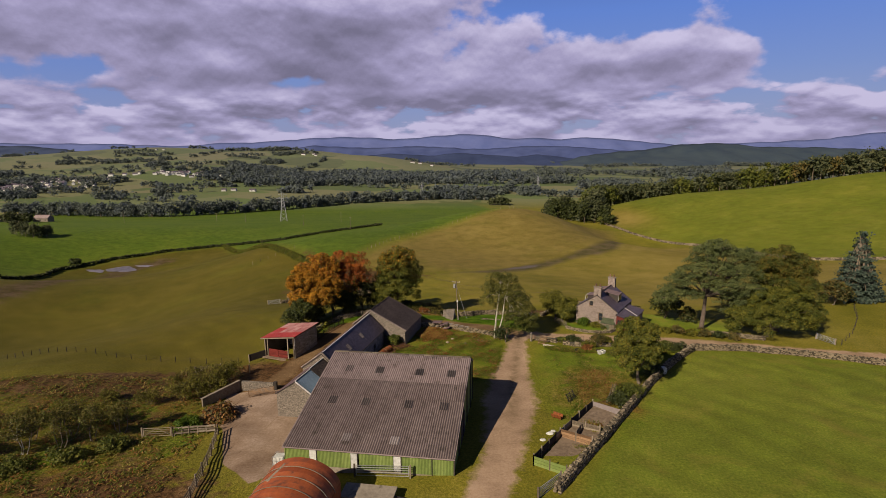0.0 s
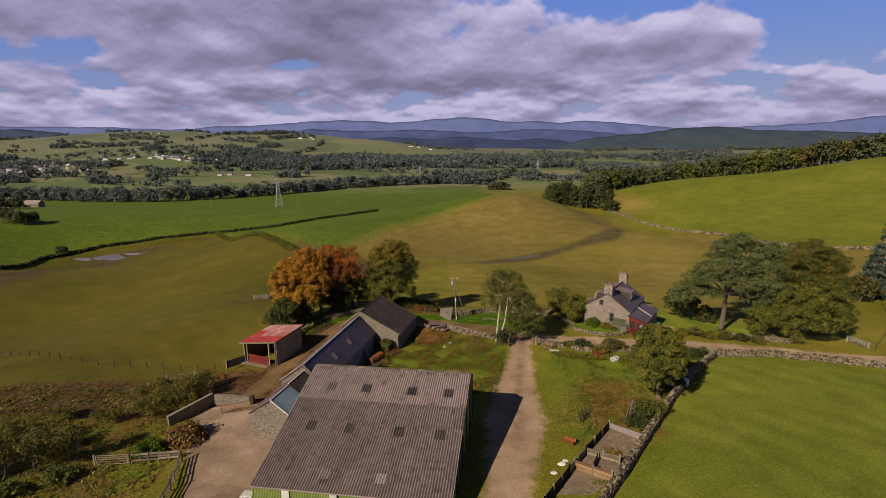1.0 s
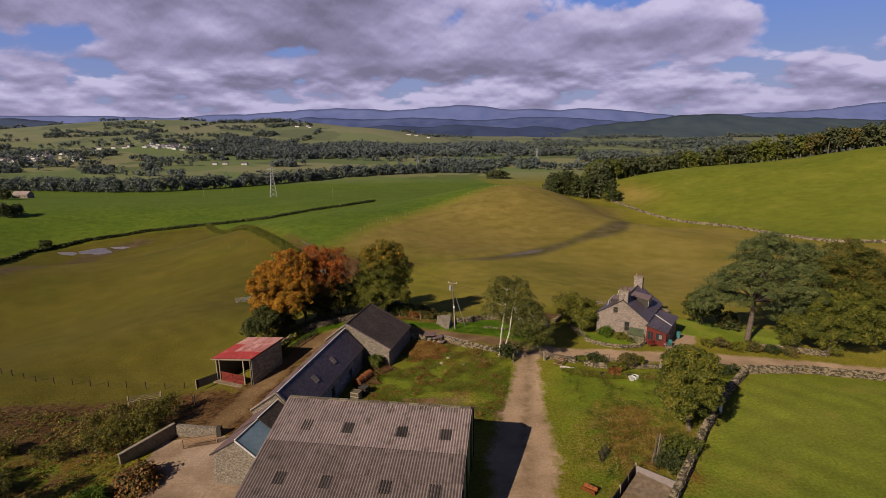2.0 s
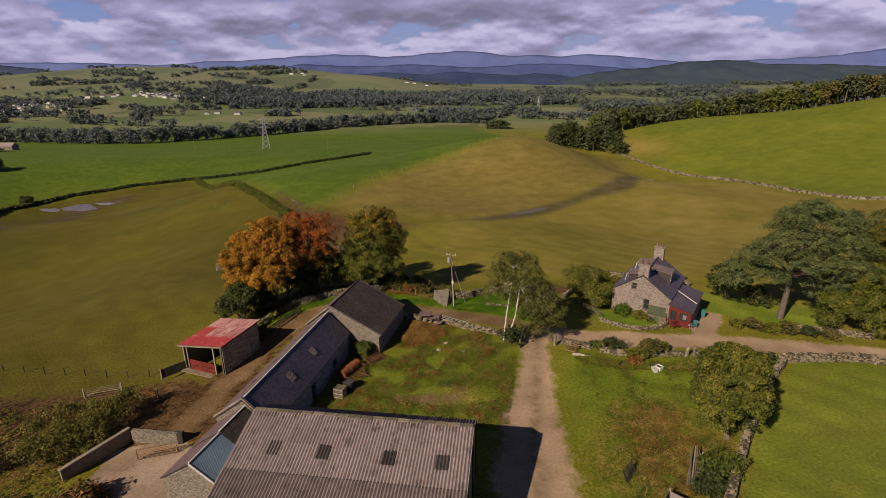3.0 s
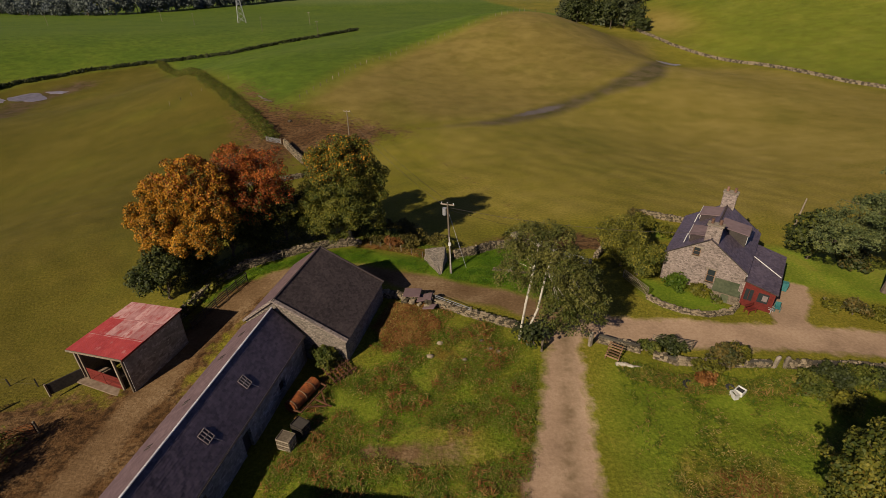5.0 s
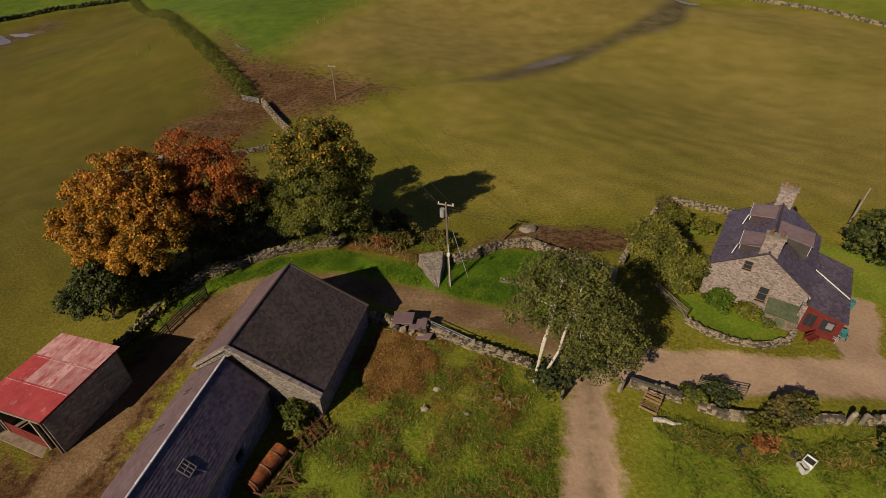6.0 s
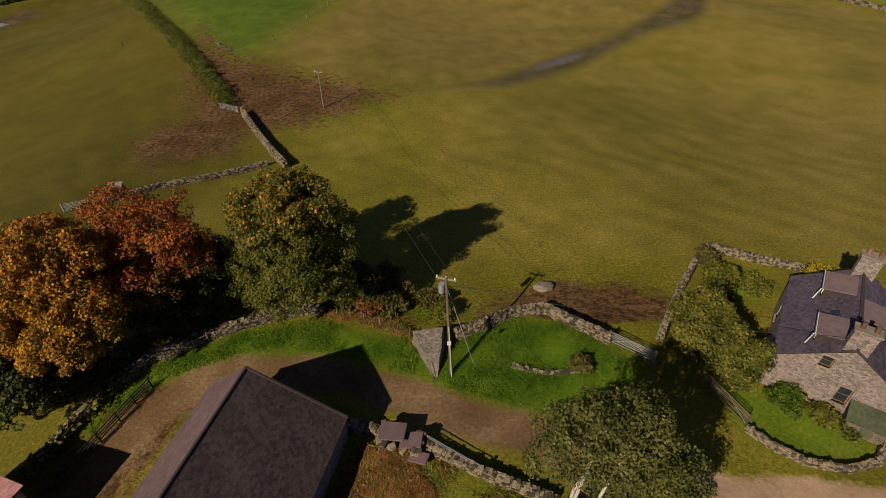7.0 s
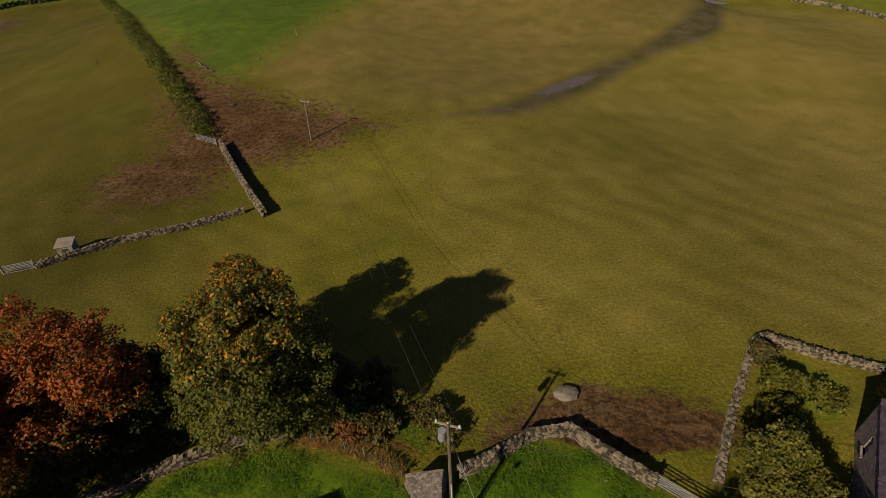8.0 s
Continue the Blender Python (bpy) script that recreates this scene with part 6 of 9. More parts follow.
def farm_trees():
    R = random.Random(7)
    # autumn row behind the lane wall
    lobes = [(-0.4, 0, 7.5, 4.0, 3.8, 4.6), (-2.9, -1.2, 6.0, 2.3, 2.4, 2.6), (2.6, -1.0, 8.0, 2.8, 2.6, 3.0), (1.2, 0.6, 12.4, 3.0, 2.8, 2.4), (-2.0, 0.4, 10.6, 2.6, 2.5, 2.4), (-3.0, -2.4, 8.8, 2.3, 2.1, 2.2), (1.2, -3.0, 5.8, 2.4, 2.1, 2.4), (3.0, 0.6, 11.4, 1.9, 1.9, 1.8)]
    tree("maple_tree", -26.9, 113.0, lobes, 78000, 0.145, [L_GOLD, L_RUSSET, L_TURN], M_BARK, 0.42, 3.6, "tall maple in golden orange autumn leaf", puff=0.72, hollow=0.82,
         blend=lambda P, rs: np.where(rs.random(len(P)) < np.clip((P[:, 2] - 10.5) / 9 + P[:, 0] * 0.04, 0.02, 0.25), 1, np.where(rs.random(len(P)) < np.clip((6.5 - P[:, 2]) / 9 + P[:, 0] * 0.11, 0.20, 0.75), 2, 0)))
    lobes = [(0, -1.6, 9.2, 3.5, 3.4, 3.6), (1.8, -2.2, 11.8, 2.5, 2.4, 2.2), (-1.6, -1.4, 12.4, 2.5, 2.4, 2.2), (2.6, -1.6, 8.6, 2.3, 2.2, 2.3), (-0.5, -3.6, 7.4, 2.4, 2.1, 2.2), (-2.8, -2.0, 10.0, 1.9, 1.9, 1.8)]
    tree("beech_tree", -20.4, 119.0, lobes, 20000, 0.14, [L_RUSSET, L_TURN, L_OAK], M_BARK, 0.4, 4.0, "thinning beech tree in russet autumn leaf", hollow=0.62, puff=0.75,
         blend=lambda P, rs: np.where(rs.random(len(P)) < np.clip((10.2 - P[:, 2]) / 6, 0.08, 0.85), np.where(rs.random(len(P)) < 0.5, 1, 2), 0), twigs=6)
    lobes = [(0, -1.6, 9.0, 3.9, 3.8, 4.6), (1.5, -2.0, 12.8, 2.5, 2.4, 2.3), (-1.6, -2.4, 11.2, 2.7, 2.5, 2.6), (2.6, -1.2, 8.4, 2.5, 2.5, 2.9), (-2.7, -1.4, 6.6, 2.5, 2.3, 2.6), (0.6, -4.0, 5.8, 2.7, 2.1, 2.6), (2.8, -2.1, 5.2, 2.1, 2.1, 2.2), (0.2, -1.8, 14.2, 1.5, 1.5, 1.2), (-3.9, -1.8, 4.6, 2.0, 2.0, 2.4), (-1.6, -3.6, 4.0, 2.1, 1.9, 2.2)]
    tree("sycamore_tree", -9.8, 120.9, lobes, 66000, 0.145, [L_OAK, L_BUSH, L_GOLD], M_BARK, 0.45, 3.5, "broad sycamore, green with the top turning orange", puff=0.8, hollow=0.8,
         blend=lambda P, rs: np.where(rs.random(len(P)) < np.clip((P[:, 2] - 10.4) / 10 - P[:, 0] * 0.03, 0.0, 0.22), 2, np.where(rs.random(len(P)) < 0.42, 1, 0)))
    tree("rowan_tree", -12.9, 128.8, [(0, 0, 5.6, 2.6, 2.6, 2.8), (-0.8, 0.3, 8.2, 1.7, 1.7, 1.7), (1.6, 0.4, 6.4, 1.7, 1.7, 1.9), (-1.7, -0.2, 4.2, 1.6, 1.7, 1.9), (1.2, -0.6, 3.4, 1.8, 1.7, 2.0)], 15000, 0.15, [L_OAK, L_TURN, L_GOLD], M_BARK, 0.2, 2.2, "smaller green tree with orange top behind the sycamore", puff=0.6, hollow=0.7,
         blend=lambda P, rs: np.where(rs.random(len(P)) < np.clip((P[:, 2] - 6.0) / 5, 0.0, 0.55), 2, np.where(rs.random(len(P)) < 0.4, 1, 0)))
    for x, y, h, r, n, name, lab in ((-29.4, 108.6, 6.8, 3.4, 9000, "holly_bush", "dense dark holly bush below the maple"), (-24.4, 116.6, 9.4, 3.4, 9500, "elder_bush", "tall dark elder bush between maple and beech"),
                                    (-18.4, 119.8, 8.0, 3.2, 8500, "elder_bush", "dark elder bush behind the lane wall"), (-28.0, 112.4, 6.0, 2.7, 6000, "elder_bush", "dark elder bush behind the lane wall"),
                                    (-14.4, 121.6, 6.4, 2.8, 6500, "elder_bush", "dark elder bush behind the lane wall"), (-21.6, 117.6, 5.6, 2.4, 5000, "elder_bush", "green elder bush leaning over the lane wall")):
        tree(name, x, y, rounded(R, 0.3, h, r, 6, 0.7), int(n * 1.5), 0.17, [L_DARK, L_OAK], M_BARK, 0.2, 1.2, lab, "bush", blend=lambda P, rs: (rs.random(len(P)) < 0.22).astype(int), puff=0.7, hollow=0.8)
    # birch at the track junction, pale stems leaning out of a loose crown
    lobes = [(0.6, 0.4, 11.4, 1.7, 1.6, 1.6), (2.3, 0.6, 10.8, 2.1, 2.0, 1.8), (-0.9, 0.8, 9.4, 1.5, 1.5, 1.7), (1.0, 1.2, 8.6, 1.9, 1.8, 1.9), (3.4, 0.4, 8.4, 2.3, 2.2, 2.0), (5.0, 0.6, 7.0, 2.0, 2.0, 1.8), (2.4, 0.8, 6.4, 1.8, 1.8, 1.7), (-1.2, 1.0, 7.2, 1.2, 1.3, 1.5), (4.6, 0.0, 4.9, 2.3, 2.2, 2.0), (6.3, 0.4, 5.2, 1.7, 1.7, 1.7), (6.5, 0.0, 3.2, 1.7, 1.7, 1.6), (3.2, -0.4, 3.9, 1.6, 1.6, 1.6), (5.2, -0.4, 2.4, 1.7, 1.6, 1.4), (0.9, 1.0, 5.6, 1.1, 1.1, 1.3)]
    tree("birch_tree", 10.2, 98.0, lobes, 34000, 0.12, [L_BIRCH, L_OAK], M_BIRCH, 0.12, 8.6, "leaning birch with white stems and loose olive crown", stems=((0, 0), (0.45, -0.1), (0.2, 0.3)), lean=(0.9, 0), droop=0.7, hollow=0.6,
         blend=lambda P, rs: (rs.random(len(P)) < 0.04 + 0.5 * (P[:, 2] < 5.5)).astype(int), twigs=5, puff=0.6)
    tree("bush", 11.6, 97.2, rounded(R, 0.0, 2.2, 1.4, 4), 900, 0.22, [L_DARK], M_BARK, 0.08, 0.5, "dark green bush at the foot of the birch", "bush", clump=0.3)
    tree("thorn_tree", 25.0, 112.4, rounded(R, 0.9, 5.2, 3.2, 8), 20000, 0.15, [L_BUSH, L_BIRCH], M_BARK, 0.16, 1.5, "small round tree beside the farmhouse", blend=lambda P, rs: (rs.random(len(P)) < 0.3).astype(int), clump=0.35)
    tree("thorn_tree", 26.2, 110.0, rounded(R, 0.4, 3.6, 2.2, 5), 9000, 0.15, [L_OAK, L_BUSH], M_BARK, 0.14, 1.2, "low bushy thorn in front of the round tree", blend=lambda P, rs: (rs.random(len(P)) < 0.5).astype(int), clump=0.35)
    lobes = [(-0.6, 0.3, 6.0, 2.6, 2.7, 3.0), (0.5, 0, 7.8, 1.7, 1.8, 1.8), (-1.7, 0.4, 8.0, 1.8, 1.8, 1.9), (-0.6, 0.2, 9.0, 1.5, 1.5, 1.2), (-2.6, -0.4, 5.4, 1.6, 1.5, 1.7), (1.3, -0.6, 5.4, 1.4, 1.5, 1.7), (-0.2, -2.0, 5.0, 1.7, 1.5, 1.8), (-2.0, -1.2, 3.8, 1.3, 1.3, 1.2)]
    tree("sycamore_tree", 30.0, 76.3, lobes, 34000, 0.145, [L_OAK, L_BUSH, L_TURN], M_BARK, 0.26, 2.6, "round sycamore beside the field wall", puff=0.6, blend=lambda P, rs: np.where(rs.random(len(P)) < 0.42, 1, np.where(rs.random(len(P)) < 0.15, 2, 0)), clump=0.42)
    # pines and beech east of the lawn
    flat = [(-5.5, 2, 8.2, 3.4, 3.2, 1.1), (-2.0, 0, 11.0, 4.0, 3.6, 1.4), (1.5, -0.5, 13.6, 4.0, 3.6, 1.5), (4.0, 0.5, 16.0, 4.2, 3.8, 1.7), (0.5, 1, 16.6, 3.4, 3.2, 1.3), (6.5, -1.0, 13.2, 4.0, 3.6, 1.5), (3.0, -2.5, 10.4, 3.8, 3.2, 1.3), (8.5, 1.5, 15.8, 3.4, 3.2, 1.5), (-3.8, -1.5, 13.2, 2.8, 2.6, 1.1), (7.5, -2.6, 9.6, 3.2, 2.8, 1.3), (2.0, 0, 18.4, 2.6, 2.4, 1.1), (9.5, 0, 11.8, 3.2, 3.0, 1.4), (5.0, 2.0, 11.5, 3.6, 3.2, 1.4), (-5.0, 0.5, 11.0, 2.8, 2.6, 1.1), (0.0, 2.0, 14.2, 3.4, 3.0, 1.3), (10.5, 1.0, 14.6, 2.8, 2.8, 1.3), (-7.2, 1.5, 6.6, 2.4, 2.2, 0.9)]
    flat = [(a, b, c * 0.97 - 0.3, rx * 1.0, ry * 1.0, rz * 1.05) for a, b, c, rx, ry, rz in flat] + [(4.5, -1.0, 6.8, 3.2, 3.0, 1.6), (9.0, -1.0, 6.8, 3.6, 3.0, 2.0), (-3.0, -0.5, 7.6, 2.8, 2.6, 1.2), (7.0, 0.5, 4.4, 2.8, 2.6, 2.0)]
    tree("pine_tree", 54.2, 106.5, flat, 115000, 0.125, [L_PINE, L_OAK], M_PINE_BARK, 0.46, 7.5, "spreading Scots pine with flat blue-green layers", stems=((0, 0),), hollow=0.4, twigs=3, puff=0.55, blend=lambda P, rs: (rs.random(len(P)) < 0.08).astype(int))
    lobes = [(0, 0, 9.2, 5.0, 4.6, 5.2), (-3.2, -1.0, 12.4, 3.2, 3.0, 3.0), (3.0, 0, 12.6, 3.4, 3.2, 3.0), (0, 0.6, 15.2, 3.2, 3.0, 2.4), (4.6, -0.6, 8.0, 3.4, 3.2, 3.4), (5.0, 0, 4.6, 3.2, 3.0, 2.6)]
    tree("beech_tree", 69.6, 106.0, lobes, 60000, 0.16, [L_OAK, L_TURN], M_BARK, 0.5, 4.0, "big beech beside the pine, crown turning bronze", blend=lambda P, rs: (rs.random(len(P)) < np.clip((P[:, 2] - 7) / 8, 0.15, 0.8)).astype(int))
    lobes = [(-5, 0.5, 3.2, 3.0, 2.6, 2.8), (-2, -0.5, 4.2, 3.4, 2.8, 3.4), (1.5, -0.8, 5.0, 3.6, 3.0, 3.6), (5, -0.4, 4.2, 3.6, 3.0, 3.4), (7.4, 0.4, 3.2, 2.4, 2.4, 2.6), (0, 0.5, 7.6, 3.6, 3.0, 2.6), (4.2, 0.4, 7.6, 3.4, 3.0, 2.6)]
    tree("lime_tree", 65.2, 101.9, lobes, 60000, 0.16, [L_OAK, L_BUSH], M_BARK, 0.35, 1.6, "low spreading lime with boughs to the ground", blend=lambda P, rs: (rs.random(len(P)) < 0.35).astype(int))
    tree("holly_bush", 49.8, 114.4, rounded(R, 0.2, 6.6, 3.0, 5), 4600, 0.28, [L_DARK, L_OAK], M_BARK, 0.2, 1.2, "dark holly bush beside the lawn", "bush", blend=lambda P, rs: (rs.random(len(P)) < 0.35).astype(int), clump=0.4)
    tree("copper_bush", 54.0, 112.2, rounded(R, 0.1, 3.0, 1.7, 4), 1300, 0.24, [L_COPPER, L_DARK], M_BARK, 0.1, 0.6, "dark copper-red bush under the pine", "bush", blend=lambda P, rs: (rs.random(len(P)) < 0.65).astype(int), clump=0.3)
    # blue spruce: tiers of drooping boughs
    tiers = []
    for i in range(11):
        z, r = 1.2 + i * 1.55, 6.2 * (1 - i / 11.5)
        for k in range(max(4, int(9 - i * 0.5))):
            a = k * 2 * math.pi / max(4, int(9 - i * 0.5)) + i * 0.7
            tiers.append((r * 0.62 * math.cos(a), r * 0.62 * math.sin(a), z - 0.2, max(0.5, r * 0.36), max(0.5, r * 0.36), 0.55))
    t = tree("spruce_tree", 104.0, 129.5, tiers, 12000, 0.36, [L_SPRUCE], M_BARK, 0.3, 16.5, "tall blue-grey spruce with drooping tiers", droop=0.8, clump=0.4, hollow=0.3, twigs=0, puff=0)
    tree("rowan_bush", 95.5, 125.5, rounded(R, 0.2, 6.0, 3.6, 5), 3200, 0.34, [L_COPPER, L_DARK], M_BARK, 0.14, 1.0, "brown thin-leaved bush by the spruce", "bush", blend=lambda P, rs: (rs.random(len(P)) < 0.25).astype(int))
    # thin young birches along the bank, willow scrub by the yard
    for x, y, h in ((-61, 55.5, 5.4), (-57.5, 57.5, 5.0), (-54.2, 58.2, 5.6), (-51.0, 60.0, 5.2), (-47.6, 61.6, 5.4), (-45.0, 63.8, 4.8), (-42.6, 66.0, 4.6), (-59, 61.5, 4.6), (-52.5, 63.4, 4.4), (-64.5, 57, 5.2), (-48.6, 65.2, 4.0)):
        tree("birch_sapling", x, y, rounded(R, h * 0.2, h, R.uniform(1.4, 1.9), 6, 0.75), 1700, 0.13, [L_SCRUB, L_OAK], M_PINE_BARK if y > 60 else M_BIRCH, 0.05, h * 0.42,
             "thin young birch with pale stems on the rough bank", "tree", stems=((0, 0), (0.35, 0.2), (-0.3, 0.1)), hollow=0.4, puff=0.42, group="young birches", blend=lambda P, rs: (rs.random(len(P)) < 0.3).astype(int), twigs=3)
    for x, y, h, r in ((-40.5, 84, 3.6, 2.0), (-37.2, 84.2, 4.0, 2.1), (-36.0, 87.0, 3.2, 1.6), (-38.8, 80.6, 3.6, 1.9), (-36.3, 81.4, 3.4, 1.6), (-34.9, 83.6, 3.0, 1.4), (-42.3, 81.6, 2.8, 1.8), (-40.0, 77.4, 2.8, 1.6), (-44.5, 76, 2.0, 1.6),
                       (-48.5, 70.5, 1.9, 1.7), (-53.5, 72, 1.7, 1.8), (-57.5, 68, 1.9, 1.7), (-45.5, 69, 2.0, 1.5), (-62, 66, 1.8, 1.9), (-50.5, 77, 1.6, 1.6), (-35.6, 79.6, 2.6, 1.6), (-37.4, 78.2, 2.8, 1.7)):
        tree("willow_bush", x, y, rounded(R, 0.2, h, r, 6, 0.75), int(900 * r), 0.13, [L_SCRUB, L_BUSH], M_BARK, 0.05, 0.6,
             "feathery olive willow scrub on rough ground", "bush", stems=((0, 0), (0.3, 0.2), (-0.25, 0.15)), hollow=0.35, puff=0.36, droop=-0.5, group="willow scrub", blend=lambda P, rs: (rs.random(len(P)) < 0.45).astype(int), twigs=3)
    # shrubs and clumps about the gardens
    for name, x, y, h, r, n, m, lab in (("garden_shrub", 28.9, 93.9, 2.0, 1.5, 1100, L_COPPER, "bronze-leaved shrub by the roadside wall"), ("garden_shrub", 26.9, 93.0, 1.4, 1.2, 800, L_BUSH, "yellow-green shrub by the roadside wall"),
                                        ("juniper_bush", 24.8, 96.4, 1.2, 1.3, 1100, L_DARK, "spiky dark juniper growing through a gate"), ("forsythia_bush", 39.6, 120.2, 3.4, 2.0, 1600, L_YELLOW, "yellow bush behind the farmhouse"),
                                        ("garden_shrub", 29.8, 107.4, 1.3, 1.5, 1500, L_NETTLE, "yellow-green flowers below the gable"), ("garden_shrub", 31.9, 105.9, 1.1, 1.0, 700, L_BUSH, "yellow-green flowers below the gable"),
                                        ("garden_shrub", 33.3, 104.6, 0.8, 0.7, 400, L_OAK, "low shrub by the store"), ("garden_shrub", 47.2, 102.0, 1.3, 1.4, 900, L_COPPER, "brown and green border shrub by the drive"),
                                        ("garden_shrub", 49.6, 101.4, 1.2, 1.5, 900, L_BUSH, "yellow-green border shrub by the drive"), ("garden_shrub", 52.0, 101.0, 1.2, 1.4, 900, L_COPPER, "brown border shrub by the drive"),
                                        ("elder_bush", -8.6, 95.2, 2.2, 1.5, 1500, L_OAK, "green bush in the corner of the barn"), ("nettle_bed", -34.6, 67.6, 1.1, 2.0, 1700, L_NETTLE, "bright green nettles by the brash heap"),
                                        ("nettle_bed", -41.5, 62.2, 0.8, 2.2, 1500, L_OAK, "dark green nettles along the bank"), ("nettle_bed", -45.5, 59.4, 0.8, 2.3, 1500, L_OAK, "dark green nettles along the bank"), ("nettle_bed", -50.0, 56.4, 0.8, 2.3, 1500, L_OAK, "dark green nettles along the bank"), ("nettle_bed", -54.5, 53.6, 0.8, 2.4, 1500, L_OAK, "dark green nettles along the bank"),
                                        ("bramble_bush", 27.0, 71.5, 1.8, 2.3, 1800, L_OAK, "bramble thicket by the field wall"), ("bramble_bush", 24.6, 69.0, 1.3, 1.6, 1100, L_DARK, "bramble thicket by the field wall"),
                                        ("bramble_bush", 33.5, 79.2, 1.6, 1.6, 1200, L_DARK, "bramble thicket by the field wall"), ("garden_shrub", 33.8, 120.6, 1.6, 1.6, 1000, L_BUSH, "yellow-green shrub behind the farmhouse"),
                                        ("garden_hedge", 28.8, 118.8, 2.7, 1.9, 2400, L_BUSH, "yellow-green garden hedge along the wall"), ("garden_hedge", 30.8, 122.0, 2.5, 1.8, 2200, L_BUSH, "yellow-green garden hedge along the wall"),
                                        ("garden_hedge", 27.2, 115.8, 2.9, 1.9, 2400, L_BUSH, "yellow-green garden hedge along the wall"), ("garden_hedge", 31.2, 125.6, 1.7, 1.3, 1100, L_COPPER, "bronze garden hedge on the wall"),
                                        ("bramble_bush", -6.6, 121.2, 2.0, 1.7, 1700, L_OAK, "bramble thicket behind the lane wall"), ("bramble_bush", -4.2, 120.8, 1.7, 1.6, 1600, L_OAK, "bramble thicket behind the lane wall"),
                                        ("bramble_bush", -1.9, 119.9, 1.3, 1.6, 1700, L_SCRUB, "olive bramble thicket beside the stone ramp"), ("bramble_bush", 2.2, 121.0, 1.0, 1.6, 1300, L_SCRUB, "low olive brambles by the pole"), ("bramble_bush", -8.2, 123.4, 2.2, 2.0, 2000, L_DARK, "dark bramble thicket under the sycamore"), ("bramble_bush", -4.8, 123.6, 1.6, 2.0, 1800, L_SCRUB, "olive bramble thicket behind the lane wall"), ("bramble_bush", -1.6, 122.6, 1.2, 1.8, 1500, L_SCRUB, "olive bramble thicket behind the lane wall"),
                                        ("bramble_bush", -5.9, 119.9, 1.3, 1.5, 1700, L_SCRUB, "olive bramble thicket behind the wire fence"), ("bramble_bush", -3.4, 119.3, 1.1, 1.4, 1500, L_DOCK, "rusty brambles and dead stems behind the wire fence"), ("bramble_bush", -6.2, 125.0, 1.8, 2.2, 2200, L_DARK, "dark bramble thicket under the sycamore"), ("bramble_bush", -2.6, 124.6, 1.2, 1.8, 1800, L_SCRUB, "olive bramble thicket on the pasture edge"), ("bramble_bush", 14.6, 111.5, 0.9, 0.9, 900, L_SCRUB, "mossy bramble on the tumbled stones"),
                                        ("bramble_bush", 3.2, 118.9, 0.9, 1.3, 1000, L_BUSH, "low yellow-green brambles by the pole"),
                                        ("garden_shrub", 35.2, 90.3, 1.6, 1.6, 1500, L_OAK, "dark green shrub below the roadside wall"), ("garden_shrub", 37.4, 91.0, 1.8, 1.7, 1600, L_DARK, "dark green shrub below the roadside wall"),
                                        ("garden_shrub", 39.8, 91.2, 1.5, 1.5, 1400, L_OAK, "dark green shrub below the roadside wall"), ("garden_shrub", 36.4, 88.2, 1.4, 1.4, 1200, L_BUSH, "yellow-green shrub below the roadside wall"),
                                        ("garden_shrub", 42.2, 91.0, 1.5, 1.4, 1200, L_DARK, "dark green shrub below the roadside wall"), ("garden_shrub", 30.4, 94.6, 1.9, 1.3, 1000, L_BUSH, "loose olive shrub on the roadside wall"),
                                        ("dock_clump", 26.4, 91.8, 1.0, 0.9, 600, L_DOCK, "rust-brown seeding docks in the long grass"), ("bramble_bush", 22.6, 96.2, 1.0, 0.9, 700, L_OAK, "low bramble on the roadside wall"),
                                        ("garden_shrub", 45.4, 103.2, 0.9, 1.0, 700, L_BUSH, "yellow-green border shrub by the drive"), ("garden_shrub", 54.8, 100.6, 1.1, 1.3, 800, L_DARK, "dark border shrub by the lane"),
                                        ("garden_shrub", 57.4, 99.8, 1.0, 1.2, 800, L_COPPER, "brown border shrub by the lane")):
        tree(name, x, y, rounded(R, -0.1, h, r, 4), int(n * 1.5), 0.16, [m], M_BARK, 0.05, 0.3, lab, "bush", hollow=0.4, puff=0.38)


farm_trees()


# ---- woods, hedges and grass that nobody could count ----
def resample(pts, step):
    out = []
    for (ax, ay), (bx, by) in zip(pts, pts[1:]):
        n = max(1, int(math.hypot(bx - ax, by - ay) / step))
        out += [(ax + (bx - ax) * i / n, ay + (by - ay) * i / n) for i in range(n)]
    return out + [pts[-1]]


